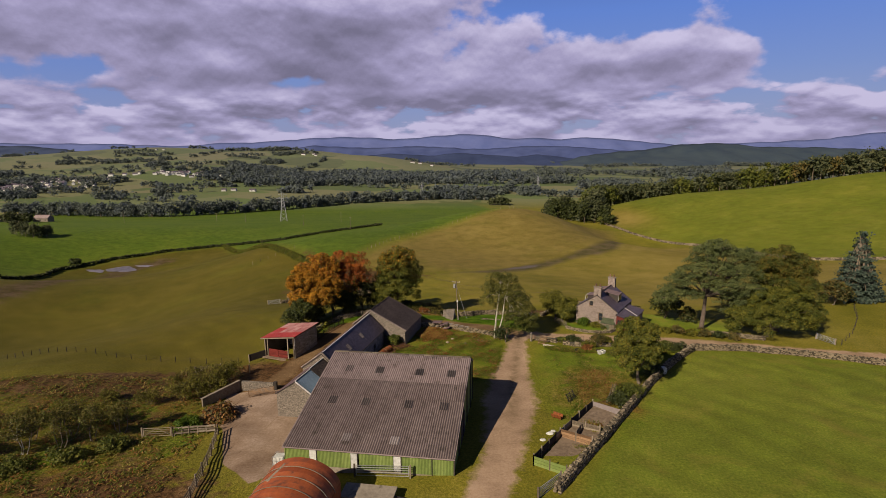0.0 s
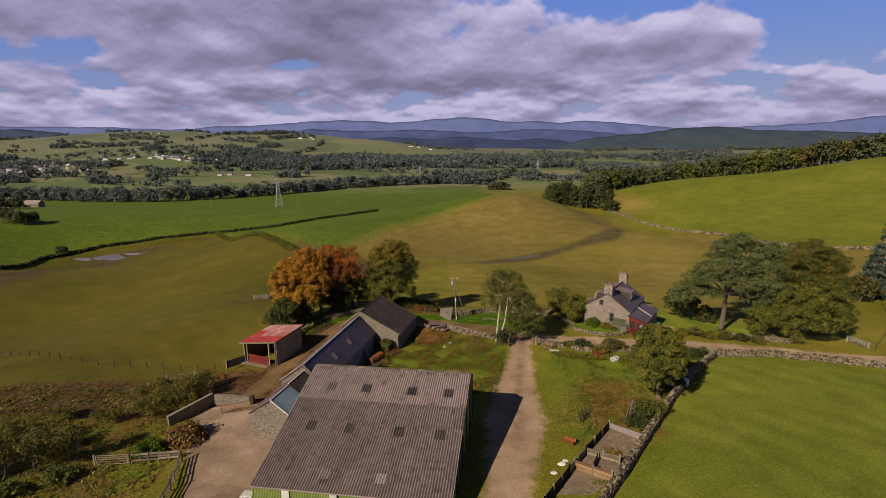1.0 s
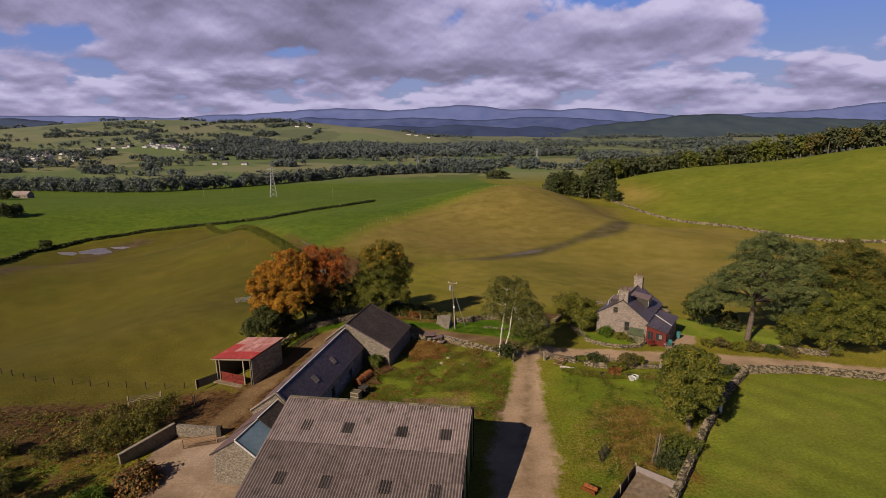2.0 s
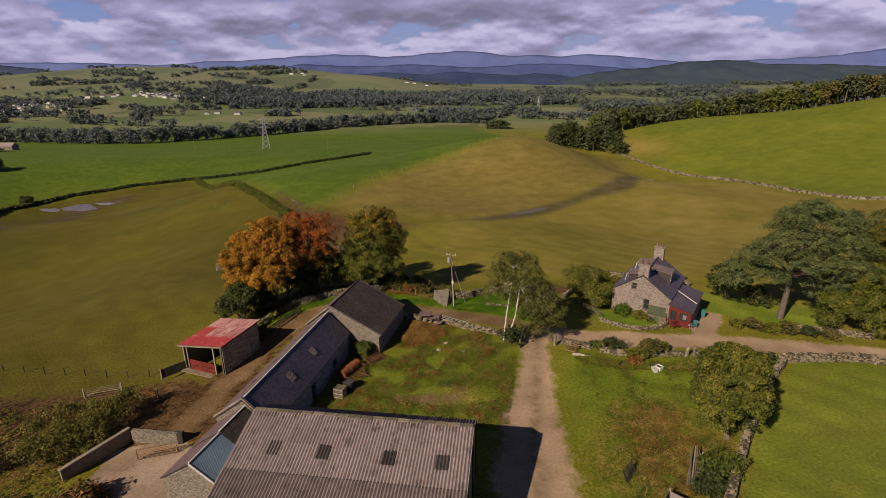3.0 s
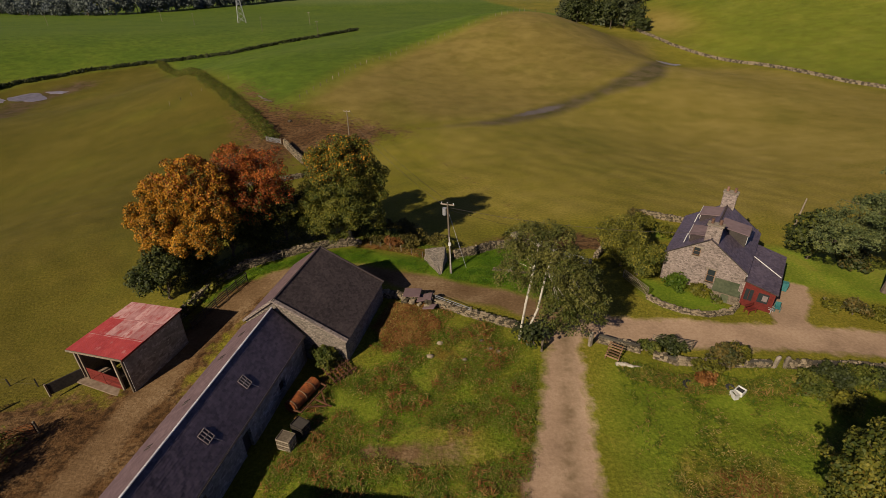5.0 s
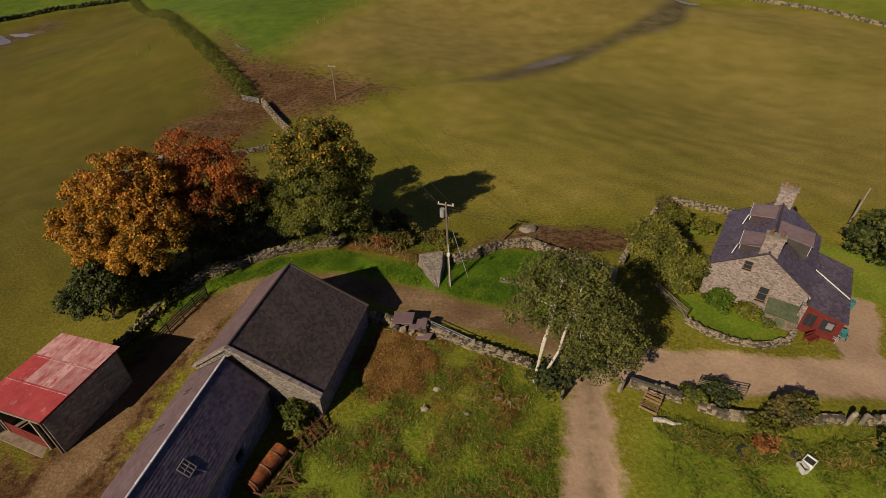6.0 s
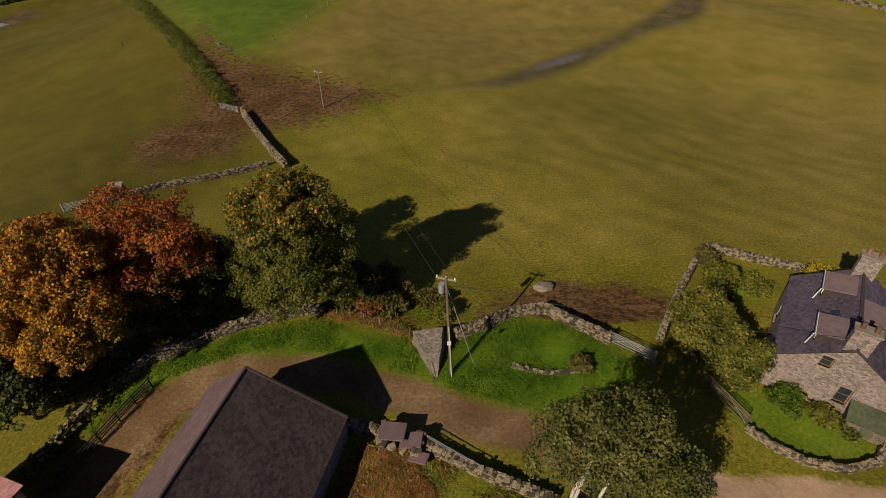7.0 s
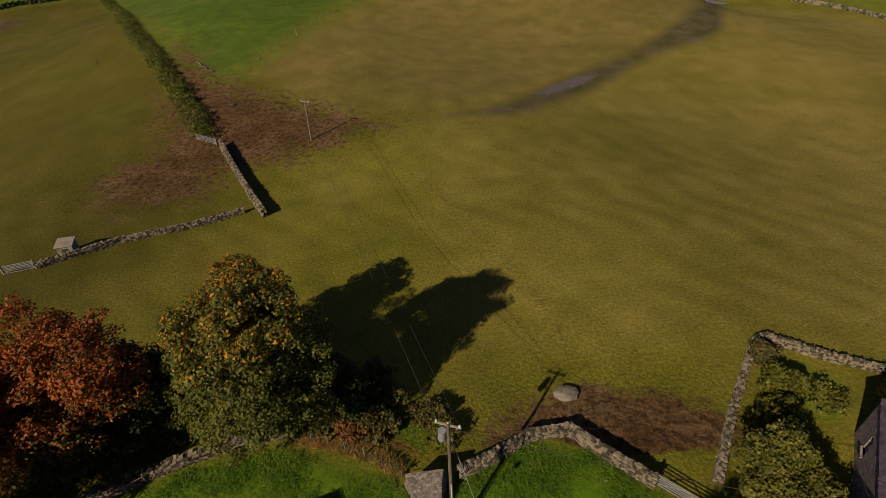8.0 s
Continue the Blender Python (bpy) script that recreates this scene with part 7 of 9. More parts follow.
def wood(name, spots, leaves, size, mats, label, h=(11, 16), wide=0.36, category="woodland", slim=0.0):
    """Many trees as one mass of leaf sprays and trunks."""
    rs = np.random.RandomState(len(spots) * 7 + 3)
    Vs, picks, TV, TF = [], [], [], []
    for i, (x, y) in enumerate(spots):
        z, hh = gz(x, y), rs.uniform(*h)
        r = hh * wide * rs.uniform(0.8, 1.2)
        conif = rs.random() < slim
        if conif:
            lobes = [(x, y, z + hh * 0.28, r * 0.75, r * 0.75, hh * 0.24), (x, y, z + hh * 0.58, r * 0.5, r * 0.5, hh * 0.22), (x, y, z + hh * 0.88, r * 0.22, r * 0.22, hh * 0.2)]
        else:
            lobes = [(x, y, z + hh * 0.46, r, r, hh * 0.44)] + [(x + rs.uniform(-0.6, 0.6) * r, y + rs.uniform(-0.6, 0.6) * r, z + hh * rs.uniform(0.45, 0.85), r * 0.55, r * 0.55, r * 0.5) for _ in range(3)]
        Q, P = foliage(rs, lobes, leaves, size, size * 0.8, 7)
        Vs.append(Q)
        picks.append(np.full(len(P), rs.choice(len(mats)) if len(mats) > 1 else 0))
        v, f = tube([(x, y, z - 0.5), (x, y, z + hh * 0.5)], [0.035 * hh * 0.7, 0.015 * hh], 5)
        k = len(TV)
        TV += v
        TF += [tuple(j + k for j in q) for q in f]
    e = thing(name, Matrix(), label, category, kind="stuff")
    mesh_quads("crowns", np.concatenate(Vs), mats, e, np.concatenate(picks))
    solid("trunks", TV, TF, M_BARK, e)
    return e


def hedge(name, pts, h, wide, per_m, mats, label, size=0.3):
    rs = np.random.RandomState(int(abs(pts[0][0]) * 3) % 997)
    S = resample(pts, 0.8)
    lobes = []
    for x, y in S + S:
        hh = h * rs.uniform(0.8, 1.2)
        lobes.append((x + rs.uniform(-0.25, 0.25) * wide, y + rs.uniform(-0.1, 0.1) * wide, gz(x, y) + hh * 0.42, wide * 0.26 * rs.uniform(0.8, 1.2), wide * 0.26, hh * 0.55))
    Q, P = foliage(rs, lobes, int(per_m * len(S) * 0.8), size, 0.25, 8, 0, 0.5)
    ob = mesh_quads(name, Q, mats, None, rs.randint(0, len(mats), len(P)))
    return tagged(ob, label, "hedge", kind="stuff")


def countryside():
    rs = np.random.RandomState(5)
    crest = resample([(118, 418), (128, 446), (150, 476), (182, 492), (222, 476), (262, 448), (300, 424), (345, 408), (400, 398), (470, 392), (540, 380)], 7.0)
    spots = [(x + rs.uniform(-3, 3) + k * 3.0, y + rs.uniform(-3, 3) + k * 9.0) for x, y in crest for k in range(3)]
    wood("woodland", [s for s in spots if s[0] < 285], 560, 1.2, [L_WOODS, L_OAK], "belt of dark green trees along the hill field", (15, 20), 0.36, slim=0.15)
    wood("woodland", [s for s in spots if s[0] >= 285], 560, 1.2, [L_WOODS, L_COPPER, L_WOODS], "belt of bronzing trees along the hill field", (16, 22), 0.36)
    edge_spots = [(x + rs.uniform(-4, 4) + 2 * k, y + rs.uniform(-4, 4) + 5 * k) for x, y in resample([(118, 386), (110, 393), (101, 402), (93, 414), (90, 430), (98, 455), (116, 490)], 5.0) for k in range(3)]
    wood("woodland", edge_spots, 560, 0.85, [L_WOODS, L_DARK], "dark conifers and scrub where the knoll meets the wood", (9, 16), 0.34, slim=0.5)
    wood("thorn_clump", [(119, 377), (122, 381), (116, 383)], 650, 0.6, [L_DARK, L_OAK], "dark thorn trees at the end of the field wall", (6, 8), 0.46)
    line_a = resample([(-640, 800), (-520, 780), (-430, 735), (-372, 722), (-338, 745), (-296, 800), (-230, 880), (-160, 945), (-70, 985), (10, 1010), (95, 990)], 9)
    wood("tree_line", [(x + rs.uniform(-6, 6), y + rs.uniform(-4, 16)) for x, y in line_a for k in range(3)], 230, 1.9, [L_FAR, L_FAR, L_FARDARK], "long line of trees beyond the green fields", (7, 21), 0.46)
    wood("thorn_clump", [(102 + rs.uniform(-14, 14), 905 + rs.uniform(-8, 8)) for _ in range(14)], 150, 1.7, [L_WOODS, L_DARK], "clump of trees in the valley field", (8, 14), 0.45)
    wood("thorn_clump", [(-278 + rs.uniform(-13, 13), 358 + rs.uniform(-6, 6)) for _ in range(9)], 900, 0.55, [L_WOODS, L_DARK], "clump of dark trees at the edge of the green field", (7, 10), 0.45)
    wood("thorn_clump", [(-218, 314), (-216.5, 315)], 900, 0.4, [L_DARK], "dark round bush on the field boundary", (4.5, 5.5), 0.45)
    wood("thorn_clump", [(-442 + rs.uniform(-12, 12), 560 + rs.uniform(-6, 6)) for _ in range(10)], 260, 1.3, [L_WOODS, L_DARK], "clump of dark trees near the far farm", (7, 11), 0.5)
    # wooded hillside in the middle of the valley
    spots = []
    while len(spots) < 1500:
        x, y = rs.uniform(-700, 260), rs.uniform(1380, 2080)
        top = 1860 - 0.12 * (x + 100) + 120 * noise.noise(Vector((x / 170, 3.1, 0.4)))
        foot = 1410 + 0.10 * (x + 300) + 45 * noise.noise(Vector((x / 120, 9.4, 0.7))) + 160 * max(0.0, (-380 - x) / 300)
        if foot < y < top and noise.noise(Vector((x / 90, y / 70, 5.5))) > -0.42:
            spots.append((x, y))
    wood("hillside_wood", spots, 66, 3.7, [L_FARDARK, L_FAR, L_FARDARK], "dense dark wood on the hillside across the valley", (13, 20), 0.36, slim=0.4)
    spots = []
    while len(spots) < 2300:
        y = rs.uniform(1080, 3000)
        x = rs.uniform(-0.95, 0.95) * y
        v = noise.noise(Vector((x / 260, y / 150, 2.3))) + 0.5 * noise.noise(Vector((x / 90, y / 60, 7.7)))
        band = math.exp(-((y - 1190 - 0.10 * x) / 60) ** 2) * 0.35
        town = math.exp(-((x + 1010) / 130) ** 2 - ((y - 1330) / 190) ** 2) + math.exp(-((x + 790) / 130) ** 2 - ((y - 1620) / 90) ** 2)
        if v + band - 1.5 * town - max(0.0, (y - 1900) / 2200) > 0.40 + 0.1 * rs.random():
            spots.append((x, y))
    for _ in range(95):
        y = rs.uniform(1040, 2900)
        x, a, n = rs.uniform(-1.0, 0.7) * y, rs.choice((0.15, 0.25, 1.45, -0.5)) + rs.uniform(-0.15, 0.15), rs.randint(6, 26)
        for i in range(n):
            if rs.random() < 0.75:
                spots.append((x + i * 14 * math.cos(a) + rs.uniform(-3, 3), y + i * 14 * math.sin(a) + rs.uniform(-3, 3)))
    for i in range(120):
        spots.append((rs.normal(-1010, 120), rs.normal(1330, 120)) if i % 3 else (rs.normal(-790, 90), rs.normal(1700, 30)))
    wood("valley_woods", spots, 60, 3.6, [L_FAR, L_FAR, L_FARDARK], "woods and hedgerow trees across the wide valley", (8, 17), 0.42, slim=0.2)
    hedge("field_hedge", [(-38, 184.5), (-43.5, 193.5), (-49.5, 203.5), (-61.5, 222.5), (-74, 241), (-88, 265), (-104, 294), (-122, 326), (-149, 367)], 1.9, 5.6, 360, [L_SCRUB, L_NETTLE, L_BUSH], "overgrown hedge running down the pasture", 0.2)
    hedge("boundary_hedge", [(-330, 205), (-205, 246), (-219, 302), (-207, 334), (-182, 357), (-156, 368), (-111, 376), (-69, 414), (-49, 446)], 1.7, 2.6, 60, [L_DARK, L_WOODS], "low dark boundary hedge along the green field", 0.6)
    hedge("lane_hedge", [(-27.8, 103.2), (-25.4, 107.4), (-23.6, 110.6)], 1.1, 1.4, 70, [L_OAK, L_BUSH], "rough grassy hedge along the lane wall", 0.24)
    # tussocks: blades in rough grass, shorter in the verge
    def blades(name, poly, n, h, mats, label, odds=None, spread=0.6, k=5, slim=0.30, long=3.4, tuft=0.14):
        r = np.random.RandomState(n)
        xs, ys = [p[0] for p in poly], [p[1] for p in poly]
        X, Y = r.uniform(min(xs), max(xs), n * 3), r.uniform(min(ys), max(ys), n * 3)
        keep = inside(X, Y, poly) > 0.2
        keep &= (away(X, Y, TRACK) > 3.0) & (away(X, Y, ROAD) > 2.9) & (away(X, Y, LANE) > 2.1)
        clump = np.array([noise.noise(Vector((a * 0.35, b * 0.35, 1.1))) for a, b in zip(X, Y)])
        keep &= clump * spread + r.uniform(-0.35, 0.35, len(X)) > -0.16
        keep &= np.hypot((X - 2.5) / 6.0, (Y - 85) / 2.2) > r.uniform(0.8, 1.1, len(X))
        if odds:
            keep &= r.random(len(X)) < odds(X, Y)
        X, Y, clump = X[keep][:n], Y[keep][:n], clump[keep][:n]
        P = np.repeat(np.stack([X, Y, ground(X, Y)], 1), k, 0)
        hh = h * (0.5 + r.random(len(P))) * np.repeat(1 + 0.8 * clump, k)
        P = P + np.stack([r.normal(0, tuft, len(P)), r.normal(0, tuft, len(P)), hh * 0.42], 1)
        N = np.stack([r.normal(-0.15, 0.32, len(P)), r.normal(-0.15, 0.32, len(P)), np.ones(len(P))], 1)
        U = np.stack([r.normal(0, 0.7, len(P)), r.normal(0, 0.7, len(P)), np.ones(len(P))], 1)
        V = quads(P, N, U, hh * slim, long)
        ob = mesh_quads(name, V, mats, None, r.randint(0, len(mats), len(P)))
        tagged(ob, label, "grass", kind="stuff")
    blades("dock_patch", [(-5.2, 100.4), (-3.8, 102.4), (-3.0, 104.2), (-1.0, 103.4), (0.8, 104.0), (1.2, 101.8), (2.4, 100.4), (1.0, 98.8), (1.4, 96.6), (-1.0, 97.4), (-3.6, 95.8), (-3.4, 98.4)], 3600, 0.42, [L_DOCK, L_DOCK, L_DOCK, L_SWARD], "patch of rust-red docks in the paddock", spread=0.5, k=10, slim=0.12, long=7.0, tuft=0.22)
    blades("paddock_tussocks", PADDOCK, 4600, 0.27, [L_SWARD, L_NETTLE, L_VERGE, L_GRASS], "tall tussocks and weed stems in the paddock", spread=1.5, k=14, slim=0.12, long=6.0, tuft=0.22)
    blades("paddock_docks", PADDOCK, 230, 0.50, [L_DOCK, L_DOCK, L_SWARD], "rusty seeding docks standing in the paddock", spread=2.6, k=22, slim=0.10, long=7.0, tuft=0.3)
    blades("garden_docks", [(19.5, 66), (23.5, 70.5), (27.5, 76.5), (26.0, 82.5), (22.0, 82.0), (20.2, 75)], 520, 0.45, [L_DOCK, L_GRASS, L_SWARD], "rusty docks and bleached grass beside the field wall", spread=1.6, k=18, slim=0.10, long=7.0, tuft=0.28)
    blades("garden_tussocks", GARDEN, 1300, 0.30, [L_NETTLE, L_NETTLE, L_SWARD], "tall green tussocks beside the track", lambda X, Y: np.clip((X - 15.5 - (Y - 66) * 0.10) / 3, 0, 1), spread=1.5, k=14, slim=0.11, long=8.0, tuft=0.24)
    blades("wall_weeds", [(18.5, 95.6), (24, 92.4), (34, 91.8), (45, 91.4), (44, 89.4), (33, 89.6), (23.5, 90.4), (17.6, 93.6)], 1500, 0.5, [L_NETTLE, L_SWARD, L_BUSH], "rank weeds and nettles below the roadside wall", spread=1.2, k=14, slim=0.11, long=8.0, tuft=0.24)
    blades("pen_weeds", [(16.6, 62.3), (19.4, 60.8), (23.0, 65.0), (20.7, 67.6)], 260, 0.55, [L_SWARD, L_DOCK, L_BUSH], "brown weeds growing through the empty pen", spread=0.4, k=14, slim=0.11, long=8.0, tuft=0.24)
    blades("paddock_grass", PADDOCK, 7000, 0.17, [L_SWARD, L_NETTLE, L_VERGE], "long seeding grass and weeds in the paddock")
    blades("garden_grass", GARDEN, 5500, 0.16, [L_SWARD], "rough grass and weeds beside the track", lambda X, Y: np.clip((X - 14.5 - (Y - 66) * 0.12) / 5, 0, 1) * np.clip((91 - Y) / 9, 0.12, 1))
    blades("verge_grass", VERGE, 5500, 0.24, [L_VERGE, L_VERGE, L_VERGE, L_NETTLE], "lush green grass of the verge", k=9, slim=0.14, long=6.0, tuft=0.2)
    blades("scrub_grass", SCRUB, 10000, 0.28, [L_DOCK, L_SCRUB, L_NETTLE, L_SWARD], "rank grass under the willow scrub")
    blades("wall_grass", [(-27, 109.8), (-22, 115.0), (-15.5, 118.0), (-9, 120.2), (-1, 119.4), (-1, 121.4), (-10, 124), (-22, 120), (-30, 110.6)], 3500, 0.4, [L_SWARD, L_OAK], "tall grass along the lane wall")
    blades("fence_grass", [(-9.4, 119.6), (-5.4, 119.4), (-1.8, 118.2), (1.0, 116.0), (0.2, 115.2), (-2.8, 116.7), (-5.6, 117.7), (-8.6, 118.3)], 1500, 0.34, [L_SWARD, L_DOCK], "bleached long grass under the wire fence", spread=0.3, k=9, slim=0.12, long=7.0, tuft=0.2)


countryside()


# ---- distant hills ----
def make_hills():
    def hill(name, y, x0, x1, base, heights, depth, tint, label):
        # distance haze is painted into each hill as its blue tint
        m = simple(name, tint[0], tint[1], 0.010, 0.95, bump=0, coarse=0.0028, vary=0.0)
        n, rows = 150, 12
        V, F = [], []
        for i in range(n + 1):
            u = i / n
            x = x0 + (x1 - x0) * u
            k = u * (len(heights) - 1)
            j = min(int(k), len(heights) - 2)
            s = k - j
            s = s * s * (3 - 2 * s)
            h = heights[j] * (1 - s) + heights[j + 1] * s + 6 * noise.noise(Vector((x / 150, y, 0))) + 3 * noise.noise(Vector((x / 50, y, 4)))
            for r in range(rows + 1):
                # spurs and gullies run down the slope
                v = r / rows
                fold = noise.noise(Vector((x / 210 + 0.6 * v, y, v * 1.6))) + 0.5 * noise.noise(Vector((x / 80, y + 3, v * 2.5)))
                V.append((x + 60 * fold * (1 - v), y - depth * (1 - v), base + (h - base) * v ** 1.25 + 42 * fold * v * (1 - v) * 2))
            V.append((x, y + 60, base))
        w = rows + 2
        F = [(i * w + r, (i + 1) * w + r, (i + 1) * w + r + 1, i * w + r + 1) for i in range(n) for r in range(w - 1)]
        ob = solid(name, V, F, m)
        for p in ob.data.polygons:
            p.use_smooth = True
        tagged(ob, label, "hills", kind="structure")
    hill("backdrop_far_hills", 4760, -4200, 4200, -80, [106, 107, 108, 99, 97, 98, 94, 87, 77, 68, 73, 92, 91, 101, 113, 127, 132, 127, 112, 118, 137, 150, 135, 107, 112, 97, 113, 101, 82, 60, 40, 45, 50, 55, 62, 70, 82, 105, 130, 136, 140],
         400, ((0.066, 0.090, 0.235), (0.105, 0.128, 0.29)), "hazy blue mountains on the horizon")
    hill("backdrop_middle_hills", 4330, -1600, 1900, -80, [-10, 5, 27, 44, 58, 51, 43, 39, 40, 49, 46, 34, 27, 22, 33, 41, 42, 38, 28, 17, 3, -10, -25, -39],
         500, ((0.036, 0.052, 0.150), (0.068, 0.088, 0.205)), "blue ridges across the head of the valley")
    # cloud shadow over these hills is painted as a darker tint
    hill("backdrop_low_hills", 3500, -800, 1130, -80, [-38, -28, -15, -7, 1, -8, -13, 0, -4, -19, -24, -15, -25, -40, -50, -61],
         950, ((0.017, 0.028, 0.082), (0.036, 0.052, 0.118)), "dark blue wooded hills with cloud shadow painted in")
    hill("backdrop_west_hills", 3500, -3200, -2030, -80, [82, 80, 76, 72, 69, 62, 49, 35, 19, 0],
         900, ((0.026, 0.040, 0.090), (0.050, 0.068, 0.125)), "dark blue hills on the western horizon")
    # this hill's dark tint has cloud shadow and haze painted in
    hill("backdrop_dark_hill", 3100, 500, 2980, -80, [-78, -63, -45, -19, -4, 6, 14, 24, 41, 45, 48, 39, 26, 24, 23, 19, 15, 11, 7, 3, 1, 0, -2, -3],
         700, ((0.020, 0.034, 0.058), (0.046, 0.063, 0.074)), "long wooded hill on the horizon with cloud shadow painted in")


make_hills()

# ---- drystone walls ----
def stone_meshes(k, mat, cuts=1):
    """A few rough stones, shared by all the walls."""
    out = []
    rng = random.Random(11 + cuts)
    for i in range(k):
        bm = bmesh.new()
        bmesh.ops.create_cube(bm, size=1.0)
        if cuts:
            bmesh.ops.subdivide_edges(bm, edges=bm.edges, cuts=1, use_grid_fill=True)
        for v in bm.verts:
            q = v.co.length
            v.co *= (0.62 / q) * 0.55 + 0.45
            v.co += Vector((rng.uniform(-1, 1), rng.uniform(-1, 1), rng.uniform(-1, 1))) * (0.07 if cuts else 0.14)
        me = bpy.data.meshes.new("stone")
        bm.to_mesh(me)
        bm.free()
        me.materials.append(mat)
        out.append(me)
    return out


STONES = stone_meshes(8, M_STONE)
STONE_DATA = [(np.array([v.co[:] for v in me.vertices]), [tuple(p.vertices) for p in me.polygons]) for me in stone_meshes(14, M_STONE_MASS, 0)]


def drystone(pts, h, thick, label, near=None, singles=120, size=0.42, name="drystone_wall", tumble=0.0):
    """A wall of stones in courses round a core; those within the stretch near (a box of the plan) are pieces of their own."""
    rng = random.Random(str(pts[0]) + name)
    w = thing(name, pose(pts[0][0], pts[0][1], gz(*pts[0])), label, "wall")
    o = Vector((pts[0][0], pts[0][1], gz(*pts[0])))
    V, F, n, made = [], [], 0, 0
    core_v, core_f = [], []
    line = resample(pts, 1.0)
    for (ax, ay), (bx, by) in zip(line, line[1:]):
        d = Vector((bx - ax, by - ay, 0))
        if d.length < 1e-6:
            continue
        s = Vector((-d.y, d.x, 0)).normalized()
        za, zb = gz(ax, ay), gz(bx, by)
        k = len(core_v)
        for x, y, z in ((ax, ay, za), (bx, by, zb)):
            for sg, hz in ((-1, -0.4), (1, -0.4), (0.6, h - 0.14), (-0.6, h - 0.14)):
                core_v.append(Vector((x, y, z + hz)) + s * sg * (thick * 0.36) - o)
        core_f += [(k, k + 4, k + 7, k + 3), (k + 1, k + 2, k + 6, k + 5), (k + 3, k + 7, k + 6, k + 2)]
        ang = math.atan2(d.y, d.x)
        courses = max(2, round(h / (size * 0.62)))
        ch = h / courses
        for c in range(courses):
            if tumble and rng.random() < tumble * c / courses:
                continue
            for sg in ((-1, 1) if c < courses - 1 else (-0.55, 0.6)):
                t = rng.uniform(-0.2, 0.0)
                while t < d.length:
                    ln = size * rng.uniform(0.65, 1.35)
                    lean = thick * (0.36 - 0.10 * c / courses)
                    u = (t + ln / 2) / d.length
                    z = za + (zb - za) * u + ch * (c + 0.5) + rng.uniform(-0.05, 0.05) + (rng.uniform(-0.10, 0.08) if c == courses - 1 else 0)
                    p = Vector((ax, ay, 0)) + d * u + s * sg * lean
                    sz = (ln * 1.06, thick * 0.44 * rng.uniform(0.8, 1.25), ch * rng.uniform(0.9, 1.4))
                    m = Matrix.Translation((p.x - o.x, p.y - o.y, z - o.z)) @ Euler((rng.uniform(-0.12, 0.12), rng.uniform(-0.12, 0.12), ang + rng.uniform(-0.15, 0.15))).to_matrix().to_4x4() @ Matrix.Diagonal((*sz, 1))
                    i = rng.randrange(len(STONES))
                    if near and made < singles and near[0] < p.x < near[2] and near[1] < p.y < near[3]:
                        ob = new("stone", STONES[i])
                        ob.parent = w
                        ob.matrix_local = m
                        made += 1
                    else:
                        co, fs = STONE_DATA[rng.randrange(len(STONE_DATA))]
                        a = np.array(m)
                        V.append(co @ a[:3, :3].T + a[:3, 3])
                        F += [tuple(j + n for j in f) for f in fs]
                        n += len(co)
                    t += ln
    if V:
        tagged(solid("stones", np.concatenate(V).tolist(), F, M_STONE_MASS, w), kind="stuff")
    solid("core", core_v, core_f, M_CORE, w)
    return w


